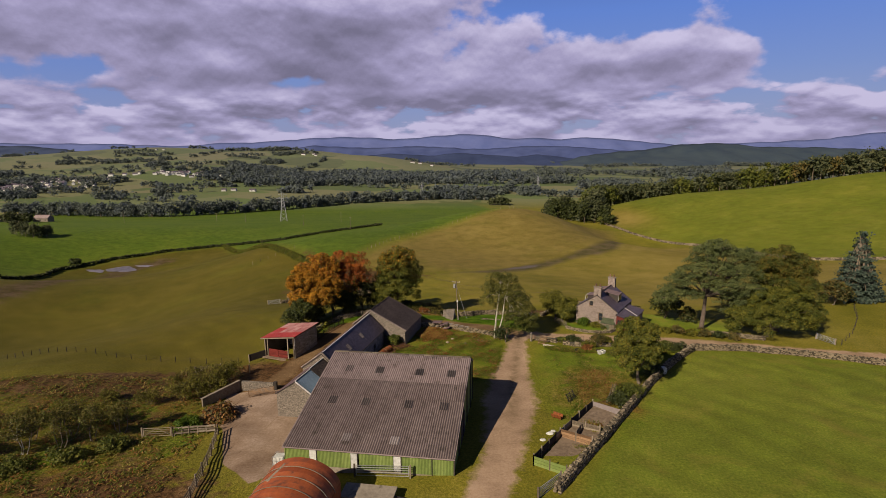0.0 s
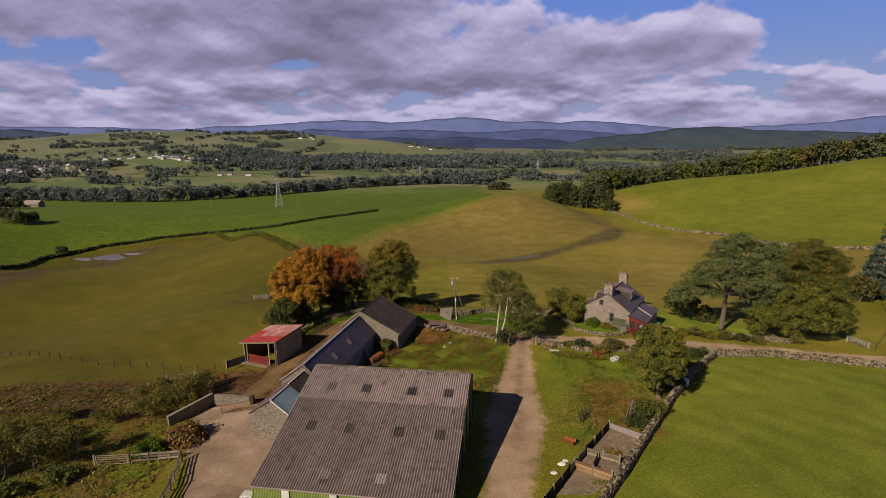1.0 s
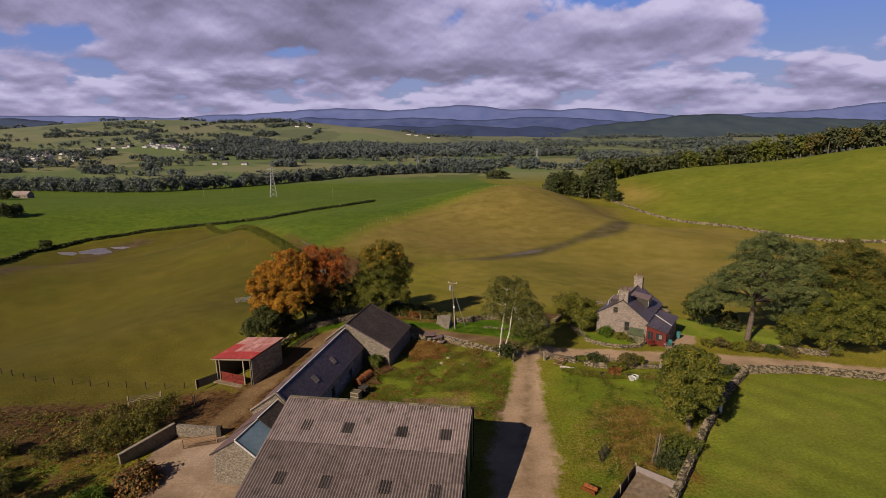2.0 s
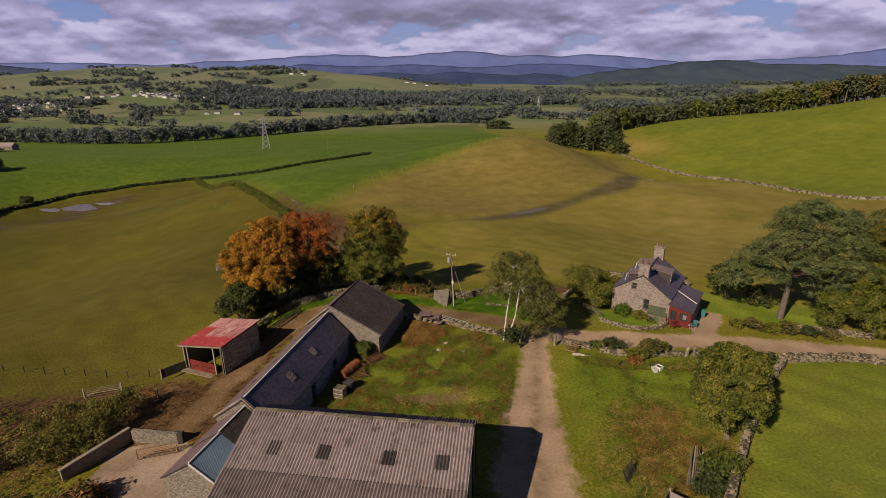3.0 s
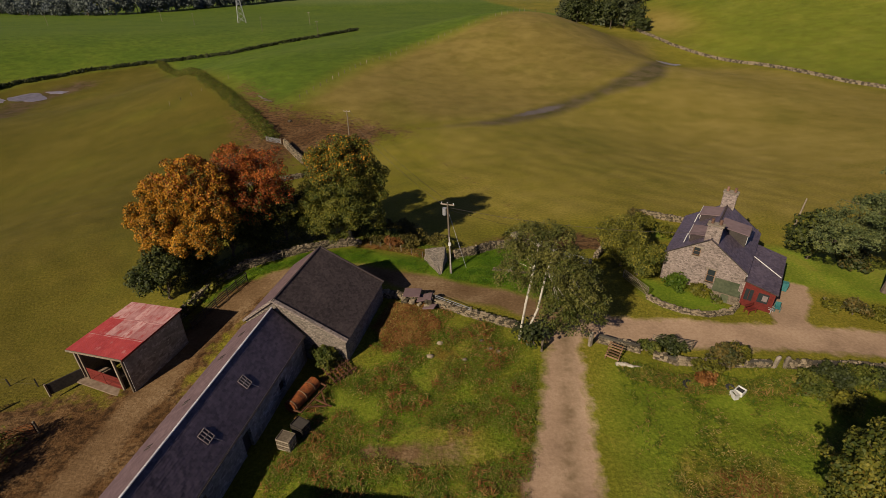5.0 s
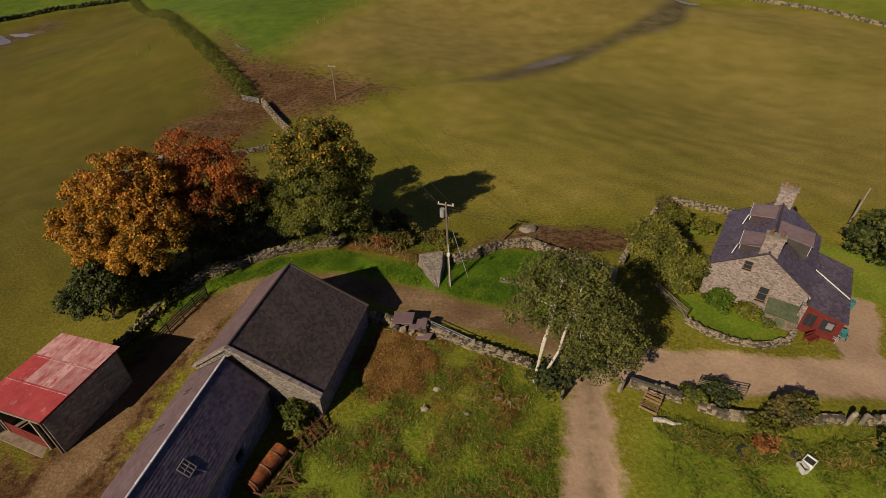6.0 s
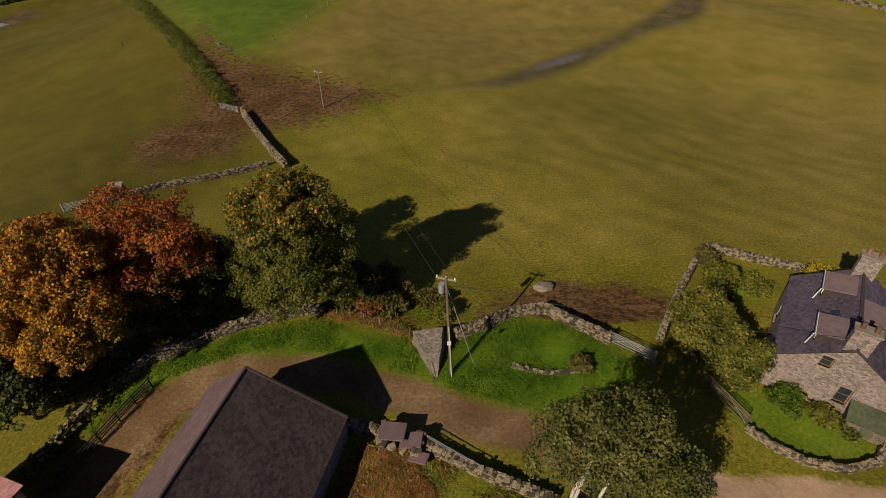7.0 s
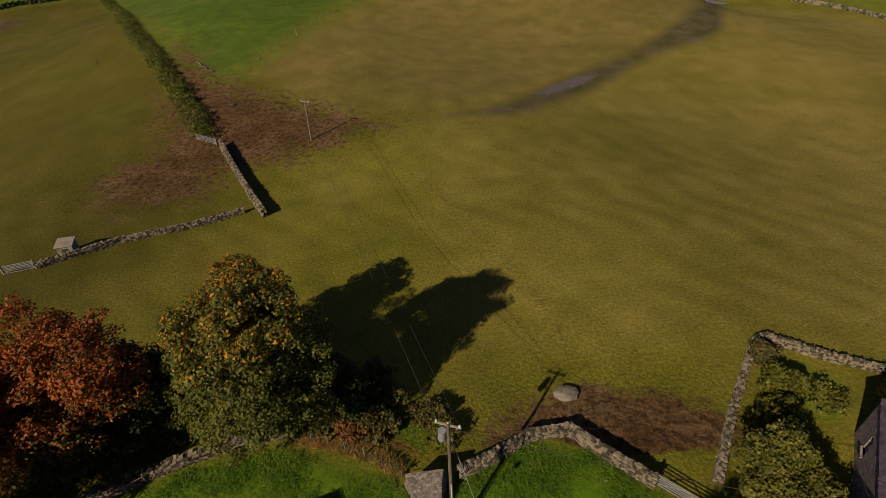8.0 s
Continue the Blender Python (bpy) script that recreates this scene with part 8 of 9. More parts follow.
def walls():
    drystone([(11.6, 48.6), (18.6, 58), (24.4, 66), (31, 75), (38.2, 84), (45.6, 92)], 1.15, 0.75, "grey drystone wall between the track garden and the field", (10, 48, 27, 70), 300, 0.28)
    drystone([(45.8, 92.3), (56, 93.0), (66.5, 91.2), (77, 87.4), (100, 80)], 1.0, 0.9, "broad drystone wall along the lane and field", (45, 86, 66, 95), 260, 0.28)
    drystone([(-27.0, 104.6), (-24.6, 110.2), (-21.8, 113.6), (-18.4, 115.3), (-15.2, 116.7), (-12.2, 118.0), (-9.2, 118.9), (-8.2, 118.8)], 1.0, 0.7, "mossy drystone wall curving round the lane", (-22, 104, -3, 121), 280, 0.25)
    drystone([(4.3, 115.4), (6.7, 116.6), (9.8, 118.6), (13.0, 119.0), (15.6, 116.2), (17.9, 114.2)], 1.15, 0.7, "curved drystone wall round the green corner", (4, 110, 19, 121), 280, 0.25)
    drystone([(-4.6, 106.0), (-2.4, 105.5), (1.4, 104.0), (6.4, 101.4), (10.2, 99.8)], 0.75, 0.7, "low drystone wall beside the lane", (-5, 99, 11, 107), 200, 0.25)
    drystone([(18.3, 97.7), (19.9, 96.9), (21.7, 96.1)], 0.95, 0.65, "tumbled drystone wall beside the gateway", (17, 93, 23, 99), 120, 0.26, tumble=0.35)
    drystone([(23.0, 95.3), (24.8, 94.4), (28.5, 93.9), (33.4, 93.7)], 0.7, 0.65, "roadside drystone wall of pale boulders", (22, 92, 34, 97), 200, 0.27, tumble=0.3)
    drystone([(34.8, 93.5), (40, 93.4), (45.4, 92.6)], 0.7, 0.65, "roadside drystone wall of pale boulders", (34, 92, 46, 95), 140, 0.27, tumble=0.3)
    drystone([(25.7, 105.0), (26.8, 103.5), (28.6, 102.2), (31.2, 101.6), (33.7, 102.1), (35.0, 103.3)], 0.55, 0.5, "low curved garden wall in front of the farmhouse", (25, 101, 36, 106), 160, 0.25)
    drystone([(22.3, 114.2), (26.6, 120.8), (31.9, 127.9), (33.0, 128.3), (36.5, 126.2), (42, 123.8), (47, 121.5)], 0.85, 0.6, "drystone wall round the back garden", (22, 113, 40, 129), 260, 0.25)
    drystone([(-33.9, 180.7), (-28.5, 171), (-24.6, 164), (-20.6, 157)], 1.5, 0.7, "tall drystone wall below the hedge", (-34, 156, -20, 181), 200, 0.30)
    drystone([(-24.0, 158.6), (-30, 154.6), (-37.6, 151.2), (-44.6, 145.6)], 0.9, 0.6, "low drystone wall across the pasture", (-45, 145, -23, 159), 200, 0.36)
    drystone([(9.0, 111.6), (10.6, 110.9), (12.4, 110.7), (14.2, 110.9)], 0.3, 0.5, "low tumbled stones of an old wall in the grass", None, 0, 0.28, tumble=0.5)
    drystone([(53.6, 102.4), (58.6, 101.4), (63.4, 99.8)], 0.8, 0.6, "short pale drystone wall below the pine", (53, 99, 64, 103), 90, 0.25)
    drystone([(119, 384), (124.5, 345), (143, 293), (151, 252), (161, 231), (200, 197), (300, 160)], 1.2, 0.9, "long drystone wall below the hill field", None, 0, 0.9)
    # the stone-built corner block by the pole
    b = thing("stone_ramp", pose(0.6, 113.9, gz(2, 112)), "wedge-shaped old stone loading ramp beside the pole", "ramp")
    bm = bmesh.new()
    lo = [bm.verts.new(p) for p in ((-0.25, 0.9, -0.9), (2.9, 1.2, -0.9), (2.1, -3.9, -0.6), (1.7, -3.9, -0.6))]
    hi = [bm.verts.new(p) for p in ((0.0, 0.7, 1.35), (2.6, 1.0, 1.45), (2.0, -3.6, 0.25), (1.75, -3.6, 0.25))]
    bm.faces.new(hi)
    for i in range(4):
        bm.faces.new((lo[i], lo[(i + 1) % 4], hi[(i + 1) % 4], hi[i]))
    bmesh.ops.subdivide_edges(bm, edges=bm.edges, cuts=4, use_grid_fill=True)
    rj = random.Random(8)
    for v in bm.verts:
        v.co += Vector((rj.uniform(-1, 1), rj.uniform(-1, 1), rj.uniform(-1, 1))) * 0.06
    part("masonry", bm, M_RUBBLE_OLD, b)
    r = thing("ruined_bothy", pose(-1.4, 104.5, gz(-1, 105), 0, 0, -16), "ruined stone outhouse with broken slabs lying across it", "ruin")
    rb = random.Random(12)
    for a, c in (((-0.2, -0.5), (2.9, -0.6)), ((-0.2, 0.9), (2.8, 0.8)), ((-0.2, -0.5), (-0.2, 0.9)), ((2.8, -0.6), (2.8, 0.8))):
        bm = bmesh.new()
        for k in range(9):
            for tier in range(4):
                if rb.random() < 0.25 * tier:
                    continue
                u = (k + rb.random()) / 9
                block(bm, a[0] + (c[0] - a[0]) * u, a[1] + (c[1] - a[1]) * u, 0.1 + tier * 0.3, rb.uniform(0.3, 0.55), rb.uniform(0.3, 0.5), rb.uniform(0.22, 0.34), rb.uniform(0, 180), 0.03)
        part("wall", bm, M_STONE_MASS, r)
    for k, (x0, y0, z0, x1, y1, z1, w) in enumerate(((-0.3, 0.2, 1.15, 1.6, 0.4, 1.3, 1.5), (1.3, 0.0, 0.75, 2.9, 0.2, 1.2, 1.3), (2.2, -0.7, 0.3, 3.6, -0.9, 0.75, 0.9))):
        bm = bar(bmesh.new(), (x0, y0, z0), (x1, y1, z1), w, 0.12, 0.03)
        part("roof_slab", bm, M_SLATE_PALE, r, "broken purple-grey slab")
    y = thing("yard_wall", pose(-35.6, 74.6, gz(-34, 77)), "long concrete yard wall in shade", "wall")
    part("panel", bar(bmesh.new(), (0, 0, 0.5), (3.3, 6.2, 0.6), 0.25, 1.9), M_CONCRETE, y)
    part("coping", bar(bmesh.new(), (-0.05, -0.05, 1.5), (3.35, 6.25, 1.6), 0.42, 0.1), M_CONCRETE, y)
    y2 = thing("yard_wall", pose(-31.8, 80.6, gz(-29, 80)), "patched rubble wall closing the yard", "wall")
    part("panel", bar(bmesh.new(), (0, 0, 0.5), (5.4, -0.8, 0.5), 0.45, 1.7), M_RUBBLE_OLD, y2)
    part("pier", block(bmesh.new(), 5.5, -0.8, 0.5, 0.6, 0.6, 2.0, 0, 0.03), M_DARK, y2)


walls()


# ---- fences, gates, poles ----
def fence(pts, spacing, h, rails, label, mat=None, rail=(0.09, 0.04), wire=False, post=0.1, name="fence", lean=0.06):
    rng = random.Random(str(pts[0]) + name)
    mat = mat or M_WOOD
    f = thing(name, pose(pts[0][0], pts[0][1], gz(*pts[0])), label, "fence")
    o = Vector((pts[0][0], pts[0][1], gz(*pts[0])))
    stops = []
    for (ax, ay), (bx, by) in zip(pts, pts[1:]):
        n = max(1, round(math.hypot(bx - ax, by - ay) / spacing))
        stops += [(ax + (bx - ax) * i / n, ay + (by - ay) * i / n) for i in range(n)]
    stops.append(pts[-1])
    feet = [Vector((x, y, gz(x, y))) - o for x, y in stops]
    for p in feet:
        hh = h * rng.uniform(0.95, 1.2)
        part("post", bar(bmesh.new(), p - Vector((0, 0, 0.3)), p + Vector((rng.uniform(-lean, lean), rng.uniform(-lean, lean), hh)), post), mat, f)
    for a, b in zip(feet, feet[1:]):
        for k in range(rails):
            z = Vector((0, 0, h * (k + 1) / (rails + 0.15)))
            if wire:
                part("wire", rod(bmesh.new(), a + z, b + z, 0.006, 0.006, 4), M_IRON, f)
            else:
                part("rail", bar(bmesh.new(), a + z, b + z + Vector((0, 0, rng.uniform(-0.05, 0.05))), rail[1], rail[0]), mat, f)
    return f


def gate(a, b, h, bars, label, mat=None, brace=True, lift=0.15, name="field_gate", posts=True):
    mat = mat or M_STEEL
    g = thing(name, pose(a[0], a[1], gz(*a)), label, "gate")
    e = Vector((b[0] - a[0], b[1] - a[1], gz(*b) - gz(*a)))
    for u in (0, 1):
        p = e * u
        part("stile", bar(bmesh.new(), p + Vector((0, 0, lift)), p + Vector((0, 0, h)), 0.07), mat, g)
        if posts:
            q = p + e.normalized() * (0.18 if u else -0.18)
            part("gatepost", bar(bmesh.new(), q - Vector((0, 0, 0.3)), q + Vector((0, 0, h + 0.15)), 0.18, 0.18, 0.02), M_WOOD, g)
    for k in range(bars):
        z = Vector((0, 0, lift + (h - lift) * (k / (bars - 1)) ** 0.85))
        part("bar", bar(bmesh.new(), z, e + z, 0.045, 0.05), mat, g)
    if brace:
        part("brace", bar(bmesh.new(), Vector((0, 0, lift)), e * 0.5 + Vector((0, 0, h)), 0.04), mat, g)
        part("brace", bar(bmesh.new(), e + Vector((0, 0, lift)), e * 0.5 + Vector((0, 0, h)), 0.04), mat, g)
    return g


def fences():
    fence([(-102, 116), (-82, 107), (-62.8, 98.8), (-48.4, 98.2), (-38.5, 96.6)], 3.2, 1.0, 2, "post and wire fence along the pasture", M_DARK, wire=True)
    fence([(-29.6, 65.6), (-28.2, 60.0), (-27.3, 55.6), (-26.4, 50.6), (-26, 46)], 2.2, 1.35, 4, "timber rail fence beside the yard", M_WOOD, (0.14, 0.05), post=0.15)
    fence([(-36.8, 213.5), (-23.5, 252), (-6.3, 282), (18, 308), (37, 325), (52, 338)], 4.0, 1.1, 1, "post and wire fence over the shoulder of the knoll", wire=True, post=0.12)
    fence([(-8.0, 118.7), (-5.5, 118.1), (-2.6, 117.1), (0.2, 115.4)], 1.5, 0.95, 2, "short post and wire fence on the verge", wire=True, post=0.08, lean=0.12)
    fence([(-20.5, 113.0), (-17.6, 115.2)], 1.4, 1.0, 2, "old rail fence against the wall")
    fence([(-24.6, 102.6), (-22.3, 107.6), (-20.9, 110.6)], 1.6, 1.1, 4, "dark weathered rail fence beside the lane", M_DARK, (0.1, 0.04))
    fence([(-79, 222), (-72, 231), (-66, 240)], 4.5, 1.1, 1, "few old posts in the pasture", wire=True)
    fence([(77, 97.5), (84, 104), (92, 113), (98, 122)], 3.0, 1.0, 2, "post and wire fence up to the spruce", M_DARK, wire=True)
    gate((-39.2, 65.2), (-35.8, 65.5), 1.25, 5, "grey weathered timber field gate", M_WOOD)
    fence([(-35.4, 65.6), (-33.6, 65.9), (-30.2, 66.2)], 1.0, 1.1, 3, "grey board fence by the field gate", M_WOOD, (0.24, 0.03))
    gate((-29.6, 77.2), (-25.9, 77.9), 1.3, 7, "brown timber yard gate standing half open", M_WOOD_BROWN, posts=False)
    gate((-9.4, 53.2), (-3.6, 52.3), 1.35, 5, "long steel gate leaning before the shed", M_STEEL, False, posts=True)
    gate((12.2, 50.3), (9.6, 47.8), 1.2, 6, "galvanised gate at the foot of the field wall")
    gate((13.0, 98.9), (12.2, 96.4), 1.3, 6, "green painted gate folded back by the track", M_GREEN_CLAD)
    gate((23.4, 97.2), (26.9, 96.1), 1.2, 6, "grey timber gate laid against the juniper", M_WOOD, posts=False)
    gate((24.3, 109.4), (25.8, 105.4), 1.2, 6, "pale grey timber gate before the farmhouse garden", M_WOOD, posts=False)
    gate((18.0, 114.3), (20.8, 111.9), 1.25, 6, "galvanised gate into the pasture")
    gate((1.8, 104.3), (5.4, 101.9), 1.0, 4, "pale steel rails along the lane wall", M_STEEL, False)
    gate((-38.9, 183.4), (-35.2, 181.6), 1.2, 6, "steel gate at the end of the hedge")
    gate((-47.8, 144.4), (-45.0, 145.4), 1.2, 6, "steel gate in the pasture wall")
    gate((74.6, 101.0), (75.6, 97.6), 1.2, 6, "steel field gate east of the lane")
    gate((-44.5, 92.2), (-40.6, 93.2), 1.2, 5, "old rail gate by the soil track", M_WOOD)
    gate((-37.4, 88.6), (-34.2, 90.0), 1.3, 6, "rusty gate by the willow scrub", M_RUST)
    # sheep pens: boards, dividers, concrete floor
    pen = thing("sheep_pens", pose(10.1, 53.9, gz(13, 58)), "timber sheep pens on a concrete floor beside the wall", "pen")
    oz = gz(13, 58)

    def q(x, y, z=0):
        return Vector((x - 10.1, y - 53.9, z + gz(x, y) - oz))

    def boards(a, b, h, mat, n=4, post=True):
        e = b - a
        for k in range(n):
            z = Vector((0, 0, h * (k + 0.5) / n))
            part("board", bar(bmesh.new(), a + z, b + z, 0.04, h / n * 0.9), mat, pen)
        m = max(1, round(e.length / 2.0))
        for i in range(m + 1):
            p = a + e * (i / m)
            if post:
                part("post", bar(bmesh.new(), p - Vector((0, 0, 0.3)), p + Vector((0, 0, h + 0.2)), 0.13), M_WOOD, pen)
    boards(q(10.1, 53.9), q(13.2, 51.6), 1.1, M_GREEN_CLAD, 3)
    boards(q(10.1, 53.9), q(13.6, 58.8), 1.2, M_DARK)
    boards(q(13.6, 58.8), q(16.4, 62.6), 1.2, M_WOOD)
    boards(q(16.4, 62.6), q(20.6, 68.0), 1.3, M_DARK)
    boards(q(14.4, 60.0), q(17.6, 57.6), 1.2, M_WOOD_BROWN)
    boards(q(16.4, 62.6), q(19.4, 60.6), 1.1, M_WOOD)
    boards(q(15.9, 58.9), q(17.4, 61.6), 1.1, M_CONCRETE, 2, False)
    part("end_panel", bar(bmesh.new(), q(20.7, 68.0, 0.6), q(23.6, 64.9, 0.6), 0.06, 1.1), M_CLEAR, pen, "pale grey sheeted end panel")
    part("floor", prism(bmesh.new(), [tuple(q(*p)[:2]) for p in ((10.4, 53.9), (13.4, 52.0), (18.3, 58.3), (23.2, 65.0), (20.7, 67.6), (15.6, 61.2))], -0.5, 0.12, "xy"), M_DIRTY, pen)


fences()


def pole(x, y, h, label, arms=True, can=False, lean=(0, 0), name="power_pole"):
    p = thing(name, pose(x, y, gz(x, y)), label, "pole")
    top = Vector((lean[0], lean[1], h))
    part("mast", rod(bmesh.new(), (0, 0, -0.5), top, 0.15, 0.10, 10), M_WOOD, p)
    if arms:
        part("crossarm", bar(bmesh.new(), top + Vector((-0.8, 0.25, -0.2)), top + Vector((0.8, -0.25, -0.2)), 0.1, 0.12), M_WOOD, p)
        for u in (-0.7, 0.0, 0.7):
            bm = bmesh.new()
            for k in range(3):
                rod(bm, top + Vector((u, -0.31 * u, -0.12 + 0.07 * k)), top + Vector((u, -0.31 * u, -0.08 + 0.07 * k)), 0.07, 0.05, 8)
            part("insulator", bm, M_WHITE, p)
    if can:
        c = top + Vector((-0.35, -0.1, -1.5))
        part("transformer", rod(bmesh.new(), c, c + Vector((0, 0, 0.9)), 0.26, 0.26, 12), M_STEEL, p, "grey pole transformer")
        part("bracket", block(bmesh.new(), c.x + 0.2, c.y, c.z + 0.2, 0.4, 0.3, 0.08), M_IRON, p)
        part("fuse_box", block(bmesh.new(), top.x * 0.6, -0.16, 4.3, 0.3, 0.14, 0.4, 0, 0.02), M_WHITE, p)
        part("cable_duct", bar(bmesh.new(), (0, -0.16, 0.1), (top.x * 0.55, -0.15 + top.y * 0.5, 4.2), 0.06), M_WHITE, p)
        part("stay", rod(bmesh.new(), (1.9, 1.3, 0.0), top + Vector((0.1, 0, -1.2)), 0.02, 0.02, 5), M_STEEL, p)
    return p


def cable(name, a, b, sag, label, r=0.018):
    cu = bpy.data.curves.new(name, "CURVE")
    cu.dimensions, cu.bevel_depth, cu.bevel_resolution = "3D", r, 1
    s = cu.splines.new("POLY")
    n = 17
    s.points.add(n - 1)
    a, b = Vector(a), Vector(b)
    for i in range(n):
        u = i / (n - 1)
        p = a.lerp(b, u) - Vector((0, 0, sag * 4 * u * (1 - u)))
        s.points[i].co = (*p, 1)
    cu.materials.append(M_IRON)
    return tagged(new(name, cu), label, "cable")


def pylon(x, y, h, turn, label):
    p = thing("pylon", pose(x, y, gz(x, y), 0, 0, turn), label, "pylon", "valley pylons")
    w0, w1 = h * 0.11, h * 0.025

    def at(sx, sy, u):
        w = w0 + (w1 - w0) * min(1, u * 1.25)
        return Vector((sx * w, sy * w, h * u))
    t = 0.10 * h / 30 + 0.05
    for sx in (-1, 1):
        for sy in (-1, 1):
            bm = bmesh.new()
            bar(bm, at(sx, sy, -0.02), at(sx, sy, 0.8), t * 1.5)
            bar(bm, at(sx, sy, 0.8), at(sx, sy, 1.0), t * 1.3)
            part("leg", bm, M_STEEL, p)
    us = [0, 0.16, 0.3, 0.43, 0.54, 0.64, 0.73, 0.82, 0.91]
    for u0, u1 in zip(us, us[1:]):
        for s0, s1 in (((-1, -1), (1, -1)), ((1, -1), (1, 1)), ((1, 1), (-1, 1)), ((-1, 1), (-1, -1))):
            bm = bmesh.new()
            bar(bm, at(*s0, u0), at(*s1, u1), t)
            bar(bm, at(*s1, u0), at(*s0, u1), t)
            part("lattice", bm, M_STEEL, p)
    for u, l in ((0.66, 0.17), (0.78, 0.21), (0.90, 0.15)):
        for s in (-1, 1):
            bm = bmesh.new()
            tip = Vector((s * h * l, 0, h * u))
            for sy in (-1, 1):
                bar(bm, at(s, sy, u), tip, t)
                bar(bm, at(s, sy, u + 0.05), tip, t)
            part("arm", bm, M_STEEL, p)
            part("insulator", rod(bmesh.new(), tip, tip - Vector((0, 0, h * 0.05)), 0.14, 0.14, 6), M_CONCRETE, p)
    return p


def poles():
    # foot and top are each placed to fit the camera's view, hence the lean
    pole(3.75, 110.6, gz(3.75, 110.6) * -1 + 7.2, "leaning wooden power pole with a grey transformer", can=True, lean=(-0.3, 3.6))
    pole(-18.5, 181.9, 7.4, "wooden power pole in the trodden pasture")
    pole(52.4, 122.0, 5.2, "plain wooden pole at the lawn edge", False, lean=(0.9, 0.6))
    pole(98.0, 131.5, 4.8, "plain wooden pole by the spruce", False)
    pole(-69.0, 412.0, 9.5, "wooden power pole at the green field edge")
    for x, y in ((-120, 470), (-196, 540), (-96, 520), (-250, 600), (-330, 560)):
        pole(x, y, 9.0, "far wooden power pole in the green field")
    a, b = Vector((3.45, 114.2, 7.0)), Vector((-18.5, 181.9, gz(-18.5, 181.9) + 7.3))
    for k in (-0.7, 0.7):
        cable("power_cable", a + Vector((k, -0.2 * k, 0)), b + Vector((k, -0.2 * k, 0)), 1.3, "thin power cable strung between the poles")
    cable("power_cable", a + Vector((0.1, 0, -0.4)), (33.4, 107.6, 6.2), 0.9, "thin cable from the pole to the farmhouse chimney")
    cable("power_cable", a + Vector((0.1, 0, -0.7)), (17.5, 118.0, 0.2), 0.1, "thin stay cable towards the wall", 0.014)
    pylon(-165, 566, 31, 20, "tall grey lattice pylon in the green field")
    pylon(-33, 1004, 33, 12, "grey lattice pylon on the valley field")
    pylon(214, 1170, 33, 12, "grey lattice pylon on the valley field")


poles()


